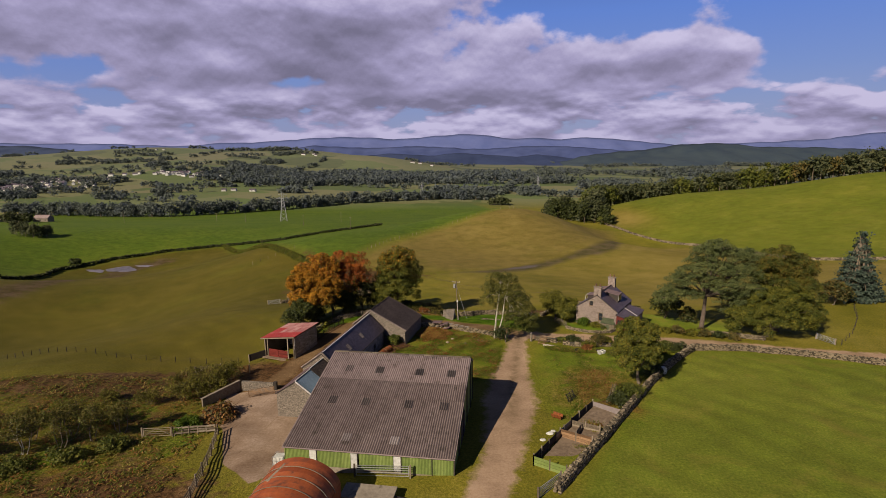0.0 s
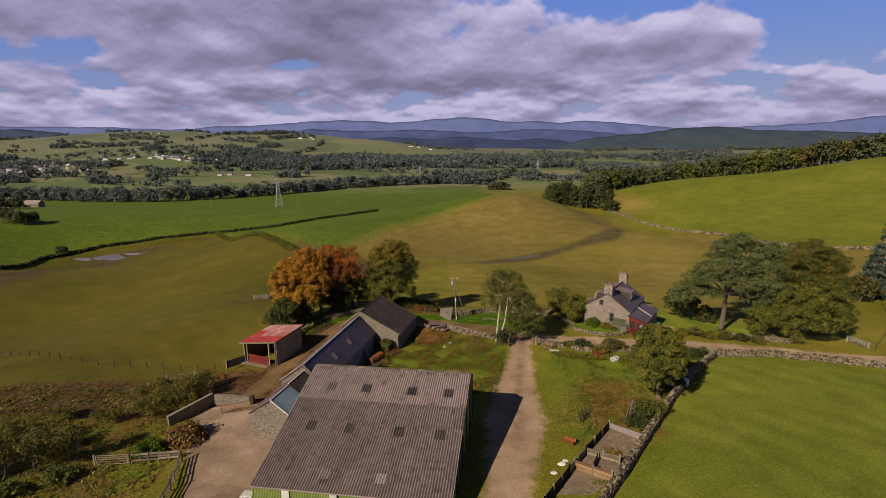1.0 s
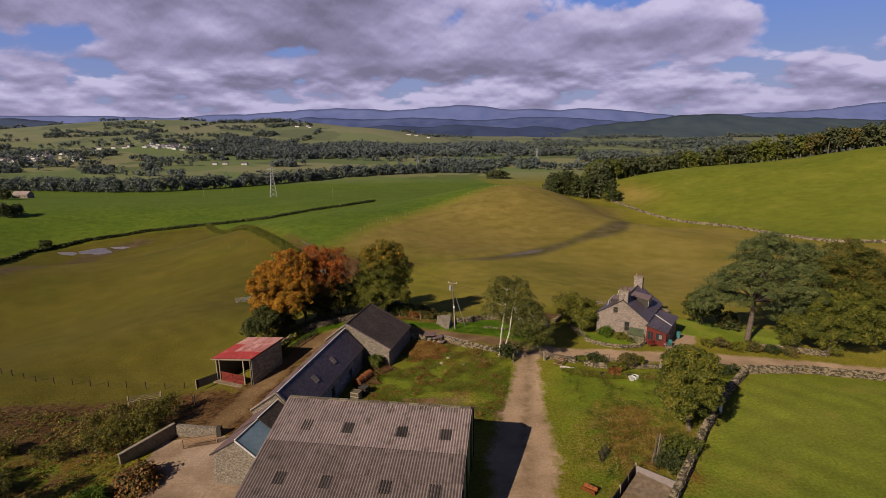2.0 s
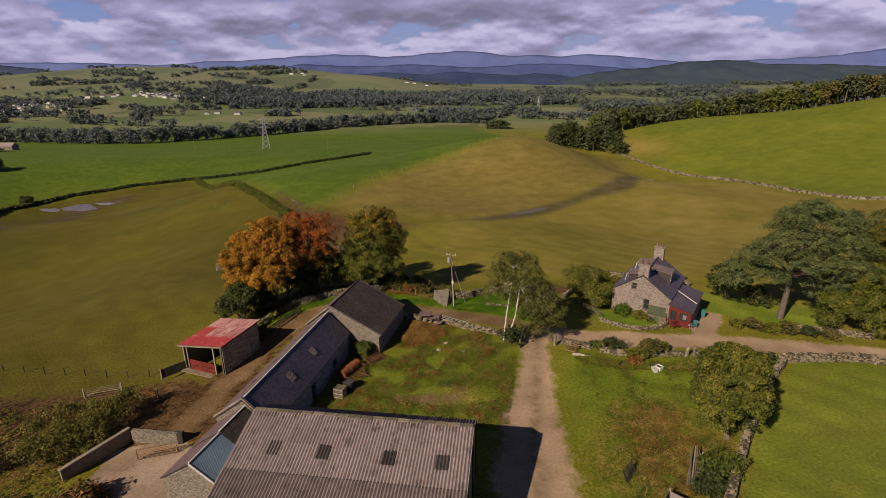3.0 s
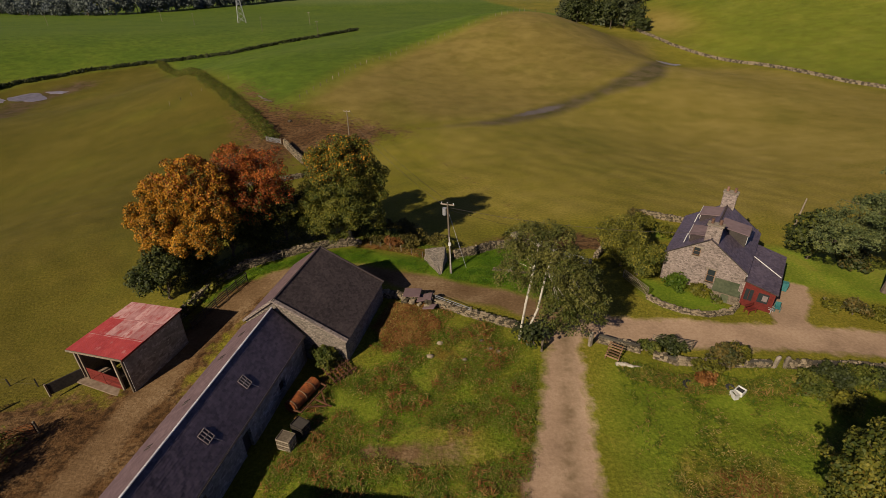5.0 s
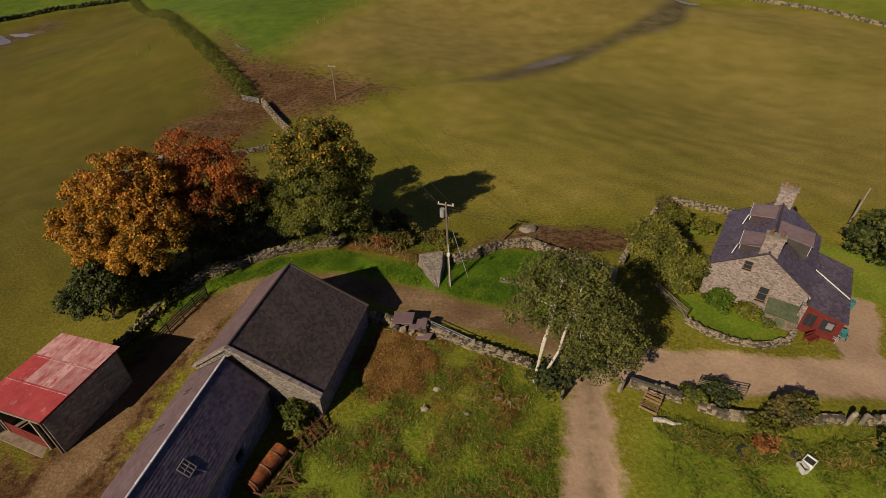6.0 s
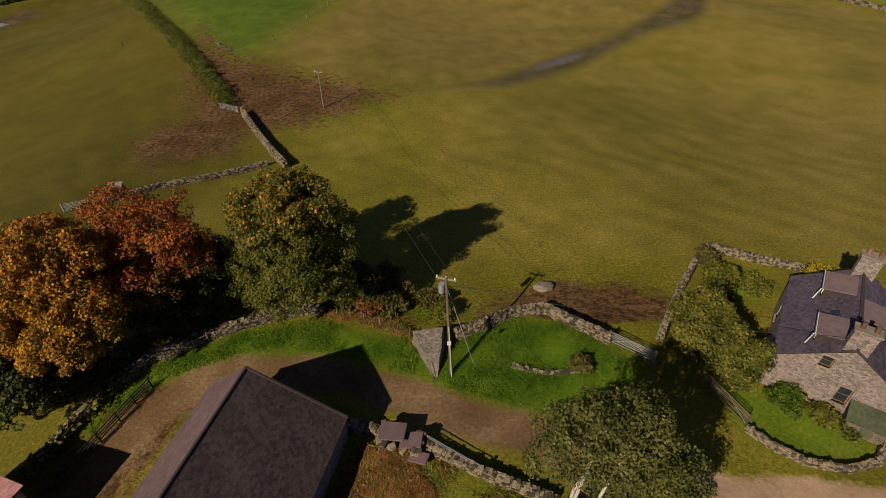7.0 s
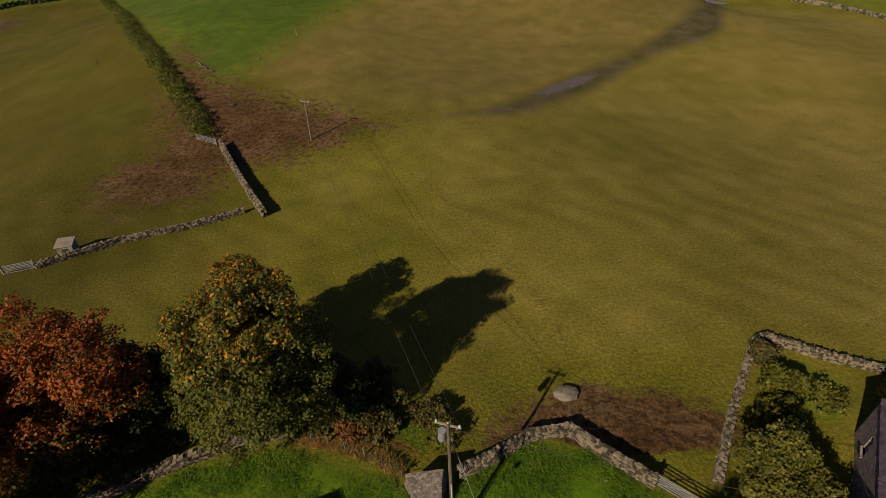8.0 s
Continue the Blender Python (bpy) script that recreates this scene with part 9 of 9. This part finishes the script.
# ---- loose things about the farm ----
def loose():
    # tank beside the shed
    t = thing("water_tank", pose(-18.7, 56.6, gz(-18.5, 56.6), 0, 0, -9), "white plastic bulk tank in a steel cage", "tank")
    part("bottle", block(bmesh.new(), 0, 0, 0.78, 1.35, 1.1, 1.15, 0, 0.12), M_WHITE, t)
    part("pallet", block(bmesh.new(), 0, 0, 0.08, 1.4, 1.15, 0.16), M_WOOD, t)
    bm = bmesh.new()
    for u in (-0.69, -0.23, 0.23, 0.69):
        bar(bm, (u, -0.58, 0.16), (u, -0.58, 1.38), 0.03)
        bar(bm, (u, 0.58, 0.16), (u, 0.58, 1.38), 0.03)
    for z in (0.5, 0.9, 1.36):
        for s in (-0.58, 0.58):
            bar(bm, (-0.69, s, z), (0.69, s, z), 0.03)
        for s in (-0.69, 0.69):
            bar(bm, (s, -0.58, z), (s, 0.58, z), 0.03)
    part("cage", bm, M_STEEL, t)
    # flat trailer between the sheds
    f = thing("farm_trailer", pose(-7.4, 48.6, gz(-7.4, 48.6), 0, 0, -9), "flat grey farm trailer parked on the grass", "trailer")
    part("bed", block(bmesh.new(), 0, 0, 1.0, 5.4, 2.3, 0.14, 0, 0.02), M_CONCRETE, f)
    part("chassis", block(bmesh.new(), 0, 0, 0.8, 5.0, 0.5, 0.2), M_IRON, f)
    part("drawbar", bar(bmesh.new(), (2.5, 0, 0.75), (4.2, 0, 0.5), 0.16), M_IRON, f)
    for sx in (-1.2, -0.2):
        for sy in (-1.0, 1.0):
            w = part("wheel", rod(bmesh.new(), (sx, sy - 0.12, 0.42), (sx, sy + 0.12, 0.42), 0.42, 0.42, 18), M_BLACK, f)
            part("rim", rod(bmesh.new(), (sx, sy - 0.13, 0.42), (sx, sy + 0.13, 0.42), 0.22, 0.22, 14), M_RUST, w)
    # land roller with its hoops
    r = thing("land_roller", pose(-9.7, 90.6, gz(-9.7, 90.6), 0, 0, -28), "rusty orange land roller lying in the grass", "roller")
    part("drum", rod(bmesh.new(), (-0.35, -1.7, 0.62), (-0.35, 1.7, 0.62), 0.6, 0.6, 24), M_RUST, r)
    for y in (-1.5, -0.2, 0.95):
        bm = bmesh.new()
        for i in range(20):
            a0, a1 = 2 * math.pi * i / 20, 2 * math.pi * (i + 1) / 20
            bar(bm, (-0.35 + 0.63 * math.cos(a0), y, 0.62 + 0.63 * math.sin(a0)), (-0.35 + 0.63 * math.cos(a1), y, 0.62 + 0.63 * math.sin(a1)), 0.07, 0.04)
        part("hoop", bm, M_WOOD_BROWN, r, "pale worn drum hoop")
    for a, c in (((-0.35, -1.85, 0.62), (0.9, -1.7, 0.7)), ((-0.35, 1.85, 0.62), (0.9, 1.7, 0.7)), ((0.9, -1.75, 0.7), (0.9, 1.75, 0.7)), ((0.9, 0, 0.7), (2.6, 0.2, 0.35)), ((0.9, -1.0, 0.7), (2.2, 0, 0.4)), ((0.9, 1.0, 0.7), (2.2, 0, 0.4))):
        part("frame_bar", bar(bmesh.new(), a, c, 0.1, 0.1), M_TINE, r)
    # old harrow: a tangle of tined bars
    h = thing("harrow", pose(-7.3, 94.0, gz(-7.3, 94.0), 0, 0, 40), "rusty spiked harrow frame rusting in the weeds", "harrow")
    rng = random.Random(3)
    for k in range(6):
        x = -1.1 + k * 0.42
        z = rng.uniform(0.25, 0.5)
        part("frame_bar", bar(bmesh.new(), (x, -1.3, z), (x + rng.uniform(-0.2, 0.2), 1.3, z + rng.uniform(-0.1, 0.25)), 0.09), M_TINE, h)
        for j in range(8):
            part("tine", rod(bmesh.new(), (x, -1.2 + j * 0.34, z - 0.25), (x + rng.uniform(-0.08, 0.08), -1.2 + j * 0.34, z + 0.35), 0.035, 0.02, 5), M_TINE, h)
    for y in (-1.2, 0, 1.2):
        part("cross_bar", bar(bmesh.new(), (-1.3, y, 0.45), (1.3, y + rng.uniform(-0.3, 0.3), 0.55), 0.08), M_TINE, h)
    # crate with a second one beside
    for x, y, rot, lab, m in ((-10.3, 85.7, -20, "white-slatted wooden crate in the long grass", M_WOOD), (-9.4, 87.0, -30, "dark upturned crate in the long grass", M_DARK)):
        c = thing("crate", pose(x, y, gz(x, y), 0, 0, rot), lab, "crate")
        for k in range(5):
            z = 0.14 + k * 0.26
            for a, b2 in (((-0.6, -0.5, z), (0.6, -0.5, z)), ((-0.6, 0.5, z), (0.6, 0.5, z)), ((-0.6, -0.5, z), (-0.6, 0.5, z)), ((0.6, -0.5, z), (0.6, 0.5, z))):
                part("slat", bar(bmesh.new(), a, b2, 0.03, 0.17), m, c)
        part("base", block(bmesh.new(), 0, 0, 0.08, 1.2, 1.0, 0.1), m, c)
        part("lid", block(bmesh.new(), 0.05, 0, 1.2, 1.1, 0.9, 0.06), m, c)
    # brash heap by the yard: branches piled up
    b = thing("brash_heap", pose(-31.6, 70.6, gz(-31.6, 70.6)), "heap of cut branches and brown brash by the yard", "heap", kind="stuff")
    V, F = [], []
    for i in range(420):
        a, q = rng.uniform(0, 6.3), rng.random() ** 0.6 * 2.6
        z = (1 - (q / 2.7) ** 2) * 1.9 * rng.random()
        p = Vector((q * math.cos(a), q * math.sin(a) * 1.1, z))
        d = Vector((rng.uniform(-1, 1), rng.uniform(-1, 1), rng.uniform(-0.3, 0.5))) * rng.uniform(0.4, 1.1)
        v, ff = tube([p - d, p + Vector((0, 0, 0.1)), p + d], [0.05, 0.04, 0.015], 4)
        k = len(V)
        V += v
        F += [tuple(j + k for j in t2) for t2 in ff]
    solid("branches", V, F, M_WOOD_BROWN, b)
    rs = np.random.RandomState(4)
    Q, P = foliage(rs, [(0, 0, 0.7, 2.2, 2.4, 1.1)], 1500, 0.24, 0.3, 8, 0, 0.4)
    mesh_quads("dead_leaves", Q, [L_DOCK, L_COPPER], b, rs.randint(0, 2, len(P)))
    # bench, log and boards by the gateway
    be = thing("pallet_stack", pose(19.0, 95.4, gz(19, 95.4), 0, 0, -35), "brown wooden pallet standing by the wall", "pallet")
    for k in range(6):
        part("slat", bar(bmesh.new(), (-0.7, -0.55 + k * 0.22, 0.35 + k * 0.16), (0.7, -0.55 + k * 0.22, 0.35 + k * 0.16), 0.17, 0.04), M_WOOD_BROWN, be)
    for x in (-0.6, 0.6):
        part("runner", bar(bmesh.new(), (x, -0.7, 0.05), (x, 0.65, 1.2), 0.09), M_WOOD_BROWN, be)
    lg = thing("log", pose(19.9, 93.9, gz(19.9, 93.9), 0, 0, -18), "pale fallen log lying in the grass", "log")
    v, ff = tube([(-1.1, 0, 0.2), (-0.3, 0.1, 0.25), (0.5, -0.05, 0.22), (1.2, 0.2, 0.2)], [0.2, 0.24, 0.2, 0.12], 9)
    solid("stem", v, ff, M_BIRCH, lg)
    for x, y, tall, tip, lab in ((17.2, 97.2, 1.9, -6, "pale upright gatepost stone at the track mouth"), (33.6, 93.5, 1.5, 7, "leaning gatepost stone in the roadside wall"), (34.6, 93.4, 1.6, -5, "leaning gatepost stone in the roadside wall")):
        gp = thing("standing_stone", pose(x, y, gz(x, y), 4, tip, 20), lab, "stone", "gatepost stones")
        bm = bmesh.new()
        block(bm, 0, 0, tall / 2 - 0.2, 0.44, 0.34, tall, 0, 0.1)
        for v in bm.verts:
            v.co += Vector((0.05 * math.sin(v.co.z * 5 + x), 0.04 * math.sin(v.co.z * 7), 0.05 * math.sin(v.co.x * 9)))
        part("body", bm, M_CONCRETE, gp)
    # tyres in the grass, white boxes
    for x, y, rr in ((24.6, 91.2, 0.46), (28.1, 90.7, 0.32)):
        ty = thing("tyre", pose(x, y, gz(x, y) + 0.22, 12, 8, 0), "old black tractor tyre lying in the grass", "tyre", "old tyres")
        V, F, n, m = [], [], 22, 8
        for i in range(n):
            a = 2 * math.pi * i / n
            for j in range(m):
                q = 2 * math.pi * j / m
                rad = rr + 0.15 * math.cos(q)
                V.append((rad * math.cos(a), rad * math.sin(a), 0.16 * math.sin(q)))
        for i in range(n):
            for j in range(m):
                F.append((i * m + j, ((i + 1) % n) * m + j, ((i + 1) % n) * m + (j + 1) % m, i * m + (j + 1) % m))
        solid("carcass", V, F, M_BLACK, ty)
    for x, y, sx, rot in ((28.0, 89.8, 0.4, 10), (28.7, 90.2, 0.71, 35)):
        bx = thing("plastic_tub", pose(x, y, gz(x, y), 0, 0, rot), "white plastic tub dumped in the grass", "tub")
        bm = bmesh.new()
        for a, c2, ss, tt in ((0, 0.35, sx, 0.05), (0, -0.35, sx, 0.05)):
            block(bm, a, c2, 0.3, ss, tt, 0.5)
        for a in (-sx / 2, sx / 2):
            block(bm, a, 0, 0.3, 0.05, 0.75, 0.5)
        block(bm, 0, 0, 0.08, sx, 0.7, 0.06)
        part("shell", bm, M_WHITE, bx)
        if sx > 0.7:
            part("lining", block(bmesh.new(), 0, 0, 0.4, sx - 0.1, 0.6, 0.04), M_BLACK, bx)
    # garden seats and bins by the porch
    tb = thing("garden_table", pose(35.9, 102.2, gz(35.9, 102.2), 0, 0, 20), "red-brown timber garden bench by the porch", "bench")
    tb.scale = (0.8, 0.8, 0.8)
    for k in range(4):
        part("slat", block(bmesh.new(), 0, -0.3 + k * 0.2, 0.62, 1.5, 0.16, 0.04), M_RED_WOOD, tb)
    for k in range(3):
        part("back_slat", block(bmesh.new(), 0, 0.42, 0.8 + 0.17 * k, 1.5, 0.04, 0.13), M_RED_WOOD, tb)
    for x in (-0.65, 0.65):
        for y in (-0.32, 0.4):
            part("leg", block(bmesh.new(), x, y, 0.35, 0.08, 0.08, 0.75), M_RED_WOOD, tb)
    for x, y, rot, m, lab in ((38.1, 102.3, 30, M_STEEL, "pale grey garden chair on the gravel"), (39.0, 102.5, -20, M_TEAL, "teal garden chair on the gravel")):
        ch = thing("garden_chair", pose(x, y, gz(x, y), 0, 0, rot), lab, "chair", "garden chairs")
        part("seat", block(bmesh.new(), 0, 0, 0.42, 0.55, 0.52, 0.06, 0, 0.015), m, ch)
        part("backrest", block(bmesh.new(), 0, 0.26, 0.75, 0.55, 0.06, 0.6, 0, 0.015), m, ch)
        for sx in (-0.25, 0.25):
            part("armrest", block(bmesh.new(), sx, 0, 0.64, 0.07, 0.5, 0.05), m, ch)
            for sy in (-0.22, 0.22):
                part("leg", block(bmesh.new(), sx, sy, 0.2, 0.05, 0.05, 0.42), m, ch)
    for x, y in ((42.2, 106.6),):
        bn = thing("wheelie_bin", pose(x, y, gz(x, y), 0, 0, -30), "teal wheelie bin beside the farmhouse wing", "bin")
        bm = bmesh.new()
        bmesh.ops.create_cone(bm, cap_ends=True, segments=4, radius1=0.34, radius2=0.43, depth=1.0, matrix=Matrix.Translation((0, 0, 0.55)) @ Matrix.Rotation(radians(45), 4, "Z"))
        part("body", bm, M_TEAL, bn)
        part("lid", block(bmesh.new(), 0, 0.02, 1.08, 0.62, 0.68, 0.06, 0, 0.02), M_TEAL, bn)
        for s in (-0.26, 0.26):
            part("wheel", rod(bmesh.new(), (s - 0.03, 0.28, 0.1), (s + 0.03, 0.28, 0.1), 0.1, 0.1, 12), M_BLACK, bn)
    # orange bucket heap, white bags and boulders beside the pens
    for i, (x, y, s, m, lab, nm) in enumerate(((13.4, 61.0, 0.4, M_WHITE, "white feed bag slumped on the grass", "feed_bag"), (12.2, 59.4, 0.35, M_WHITE, "white feed bag slumped on the grass", "feed_bag"), (13.9, 61.7, 0.3, M_WHITE, "white feed bag slumped on the grass", "feed_bag"),
                                               (7.1, 96.3, 0.36, M_STONE, "pale boulder in the paddock grass", "boulder"), (6.4, 97.6, 0.3, M_STONE, "pale boulder in the paddock grass", "boulder"), (7.8, 96.0, 0.3, M_STONE, "pale boulder in the paddock grass", "boulder"),
                                               (2.2, 97.4, 0.28, M_STONE, "pale boulder in the paddock grass", "boulder"), (4.5, 95.0, 0.25, M_STONE, "pale boulder in the paddock grass", "boulder"), (13.6, 122.9, 1.0, M_CONCRETE, "flat pale boulder in the pasture", "boulder"),
                                               (-36.0, 196.0, 0.5, M_STONE, "pale boulder by the hedge", "boulder"), (1.2, 95.5, 0.3, M_STONE, "pale boulder in the paddock grass", "boulder"))):
        rk = random.Random(i)
        bm = bmesh.new()
        bmesh.ops.create_icosphere(bm, subdivisions=2, radius=s)
        for vv in bm.verts:
            vv.co = Vector((vv.co.x * rk.uniform(0.9, 1.4), vv.co.y * rk.uniform(0.7, 1.0), vv.co.z * (0.8 if nm == "boulder" and s < 0.9 else 0.45))) * rk.uniform(0.9, 1.08)
        o = part(nm, bm, m)
        o.location = (x, y, gz(x, y) + s * 0.25)
        tagged(o, lab, nm.replace("_", " "), nm + "s")
    og = thing("feed_trough", pose(15.2, 65.4, gz(15.2, 65.4), 0, 0, 50), "rusty orange feed trough tipped by the pens", "trough")
    part("trough", prism(bmesh.new(), [(-0.4, 0.7), (-0.2, 0.2), (0.2, 0.2), (0.4, 0.7), (0.34, 0.7), (0.16, 0.26), (-0.16, 0.26), (-0.34, 0.7)], -0.7, 0.7, "xz"), M_RUST, og)
    for y in (-0.5, 0.5):
        part("leg", bar(bmesh.new(), (-0.3, y, 0.0), (0.3, y, 0.24), 0.06), M_RUST, og)
    # stacked poles in the weeds
    st = thing("timber_poles", pose(24.6, 71.6, gz(24.6, 71.6), 0, 0, 62), "stack of long weathered poles leaning in the weeds", "poles")
    for k in range(7):
        part("pole", rod(bmesh.new(), (-2.0 + rng.uniform(-0.3, 0.3), -0.5 + k * 0.17, 0.15), (2.2 + rng.uniform(-0.4, 0.4), -0.4 + k * 0.16 + rng.uniform(-0.1, 0.1), 0.75 + rng.uniform(-0.1, 0.35)), 0.08, 0.06, 7), M_WOOD, st)
    # rails stacked by the pens
    ra = thing("hurdle", pose(18.6, 71.3, gz(18.6, 71.3), 0, 0, 50), "old wooden hurdle leaning on the pen fence", "hurdle")
    for k in range(5):
        part("rail", bar(bmesh.new(), (-1.1, 0.1 * k, 0.2 + k * 0.2), (1.1, 0.1 * k, 0.24 + k * 0.2), 0.09, 0.04), M_DARK, ra)
    for x in (-0.9, 0, 0.9):
        part("upright", bar(bmesh.new(), (x, -0.1, 0.0), (x, 0.5, 1.2), 0.08), M_DARK, ra)
    # bulk bag standing against the wall
    wt = thing("bulk_bag", pose(35.2, 80.0, gz(35.2, 80), 0, 0, 50), "full white woven bulk bag standing by the field wall", "bag")
    bm = bmesh.new()
    bmesh.ops.create_icosphere(bm, subdivisions=3, radius=0.62)
    for v in bm.verts:
        v.co = Vector((max(-0.5, min(0.5, v.co.x * 1.1)), max(-0.48, min(0.48, v.co.y * 1.05)), max(-0.55, v.co.z * 1.1)))
        v.co += Vector((0.03 * math.sin(v.co.z * 9), 0.03 * math.sin(v.co.z * 7 + 1), 0.6))
    part("sack", bm, M_WHITE, wt)
    for sx in (-0.4, 0.4):
        part("loop", bar(bmesh.new(), (sx, -0.35, 1.05), (sx * 0.9, 0.35, 1.22), 0.07, 0.03), M_TINE, wt, "dark lifting loop")
    # pale concrete hut in the pasture
    hb = thing("pump_hut", pose(-42.9, 149.0, gz(-42.9, 149.0), 0, 0, 12), "small pale concrete hut in the pasture", "hut")
    part("wall", block(bmesh.new(), 0, 0, 0.7, 1.8, 1.6, 1.8), M_CONCRETE, hb)
    part("roof", bar(bmesh.new(), (0, -0.95, 1.62), (0, 0.95, 1.78), 2.1, 0.1, 0.02), M_CONCRETE, hb)
    part("door", block(bmesh.new(), 0, -0.82, 0.6, 0.7, 0.05, 1.3), M_DARK, hb)
    # logs by the hedge gate
    for i in range(3):
        l2 = thing("log", pose(-49.0 + i * 1.6, 216.5 - i * 2.0, gz(-49 + i * 1.6, 216.5 - i * 2.0), 0, 0, -50 + 14 * i), "grey log lying in the mud by the hedge", "log", "logs by the hedge")
        v, ff = tube([(-1.4, 0, 0.2), (0, 0.1, 0.25), (1.4, 0, 0.2)], [0.2, 0.22, 0.15], 7)
        solid("stem", v, ff, M_BARK, l2)
    # pond
    rp = np.random.RandomState(2)
    ring = []
    for i in range(28):
        a = 2 * math.pi * i / 28
        q = 1 + 0.22 * math.sin(3 * a + 1) + 0.12 * math.sin(5 * a)
        ring.append((110.5 + 5.2 * q * math.cos(a), 311 + 3.2 * q * math.sin(a)))
    zt = max(gz(*p) for p in ring) - 0.05
    po = solid("pond", [(x, y, gz(x, y) + 0.06) for x, y in ring], [tuple(range(28))], M_PUDDLE)
    tagged(po, "small shallow pond at the foot of the knoll", "pond", kind="structure")
    for cx, cy, rx, ry in ((-192, 318, 8, 6), (-203, 311, 5, 3), (-183, 326, 5, 2.2)):
        pts = [(cx + rx * (1 + 0.25 * math.sin(3 * i * 0.314 + cx)) * math.cos(i * 0.314), cy + ry * (1 + 0.2 * math.sin(5 * i * 0.314)) * math.sin(i * 0.314)) for i in range(20)]
        pu = solid("puddle", [(x, y, gz(x, y) + 0.07) for x, y in pts], [tuple(range(20))], M_PUDDLE)
        tagged(pu, "pale puddle in the trodden pasture", "puddle", kind="structure")


loose()


# ---- far buildings ----
def cottage(x, y, l, w, h, rot, wall, roof, label, windows=3, group="", name="far_house"):
    c = thing(name, pose(x, y, gz(x, y), 0, 0, rot), label, "house", group)
    part("wall", prism(bmesh.new(), [(-w / 2, -1), (w / 2, -1), (w / 2, h), (0, h + w * 0.36), (-w / 2, h)], -l / 2, l / 2, "xz"), wall, c)
    for s in (-1, 1):
        slope_slab(c, [(s * (w / 2 + 0.3), -l / 2 - 0.3, h - 0.15), (s * (w / 2 + 0.3), l / 2 + 0.3, h - 0.15), (0, l / 2 + 0.3, h + w * 0.36 + 0.1), (0, -l / 2 - 0.3, h + w * 0.36 + 0.1)], 0.2, roof, "roof")
    for i in range(windows):
        part("window", block(bmesh.new(), -w / 2 - 0.03, -l / 2 + l * (i + 0.5) / windows, h * 0.55, 0.1, 1.1, 1.3), M_GLASS, c)
    return c


def far_buildings():
    rs = random.Random(21)
    for i, (x, y, l, w, h, rot, wm, rm) in enumerate(((-475, 600, 26, 12, 5, 80, M_CONCRETE, M_SHEET), (-452, 612, 18, 9, 4.5, 84, M_RUBBLE_OLD, M_SHEET), (-500, 590, 20, 10, 4.5, 75, M_RUBBLE_OLD, M_SHEET_LOW), (-488, 622, 10, 7, 5, 15, M_CONCRETE, M_SLATE_DARK))):
        cottage(x, y, l, w, h, rot, wm, rm, "far farm building at the edge of the green fields", 3, "far farm")
    for x, y, l in ((-640, 1235, 20), (-500, 1255, 18), (-480, 1262, 22), (-430, 1245, 26), (-600, 2420, 34), (-560, 2440, 26), (-540, 2390, 22), (-110, 2260, 34), (-80, 2270, 26), (-30, 2250, 22), (-1360, 2640, 26), (-1330, 2650, 22), (900, 2250, 22), (1010, 2260, 26)):
        cottage(x, y, l * 0.55, 7, 4, rs.uniform(60, 110), M_WHITE, M_SLATE, "far white house in the valley", 4)
    # the village: too many to count, white gables and slate roofs
    V, F, RV, RF = [], [], [], []
    for i in range(230):
        if i < 180:
            x, y = rs.gauss(-1010, 75), rs.gauss(1320, 90)
        else:
            x, y = rs.gauss(-790, 60), rs.gauss(1630, 18)
        l, w, h, a = rs.uniform(8, 14), rs.uniform(6, 8), rs.uniform(4, 6), rs.choice((0.3, 1.9, 1.2)) + rs.uniform(-0.2, 0.2)
        z, ca, sa = gz(x, y), math.cos(a), math.sin(a)

        def w2(p, q, r):
            return (x + p * ca - q * sa, y + p * sa + q * ca, z + r)
        k = len(V)
        V += [w2(s * w / 2, t * l / 2, r) for t in (-1, 1) for s, r in ((-1, -1), (1, -1), (1, h), (0, h + w * 0.4), (-1, h))]
        F += [(k, k + 1, k + 2, k + 3, k + 4), (k + 9, k + 8, k + 7, k + 6, k + 5), (k, k + 4, k + 9, k + 5), (k + 1, k + 6, k + 7, k + 2)]
        k = len(RV)
        RV += [w2(s * (w / 2 + 0.4), t * (l / 2 + 0.3), h - 0.1) for t in (-1, 1) for s in (-1, 1)] + [w2(0, t * (l / 2 + 0.3), h + w * 0.4 + 0.2) for t in (-1, 1)]
        RF += [(k, k + 2, k + 5, k + 4), (k + 1, k + 4, k + 5, k + 3)]
    v = thing("village", Matrix(), "far village of white houses with slate roofs", "village", kind="stuff")
    solid("walls", V, F, M_WHITE, v)
    solid("roofs", RV, RF, M_SLATE, v)


far_buildings()
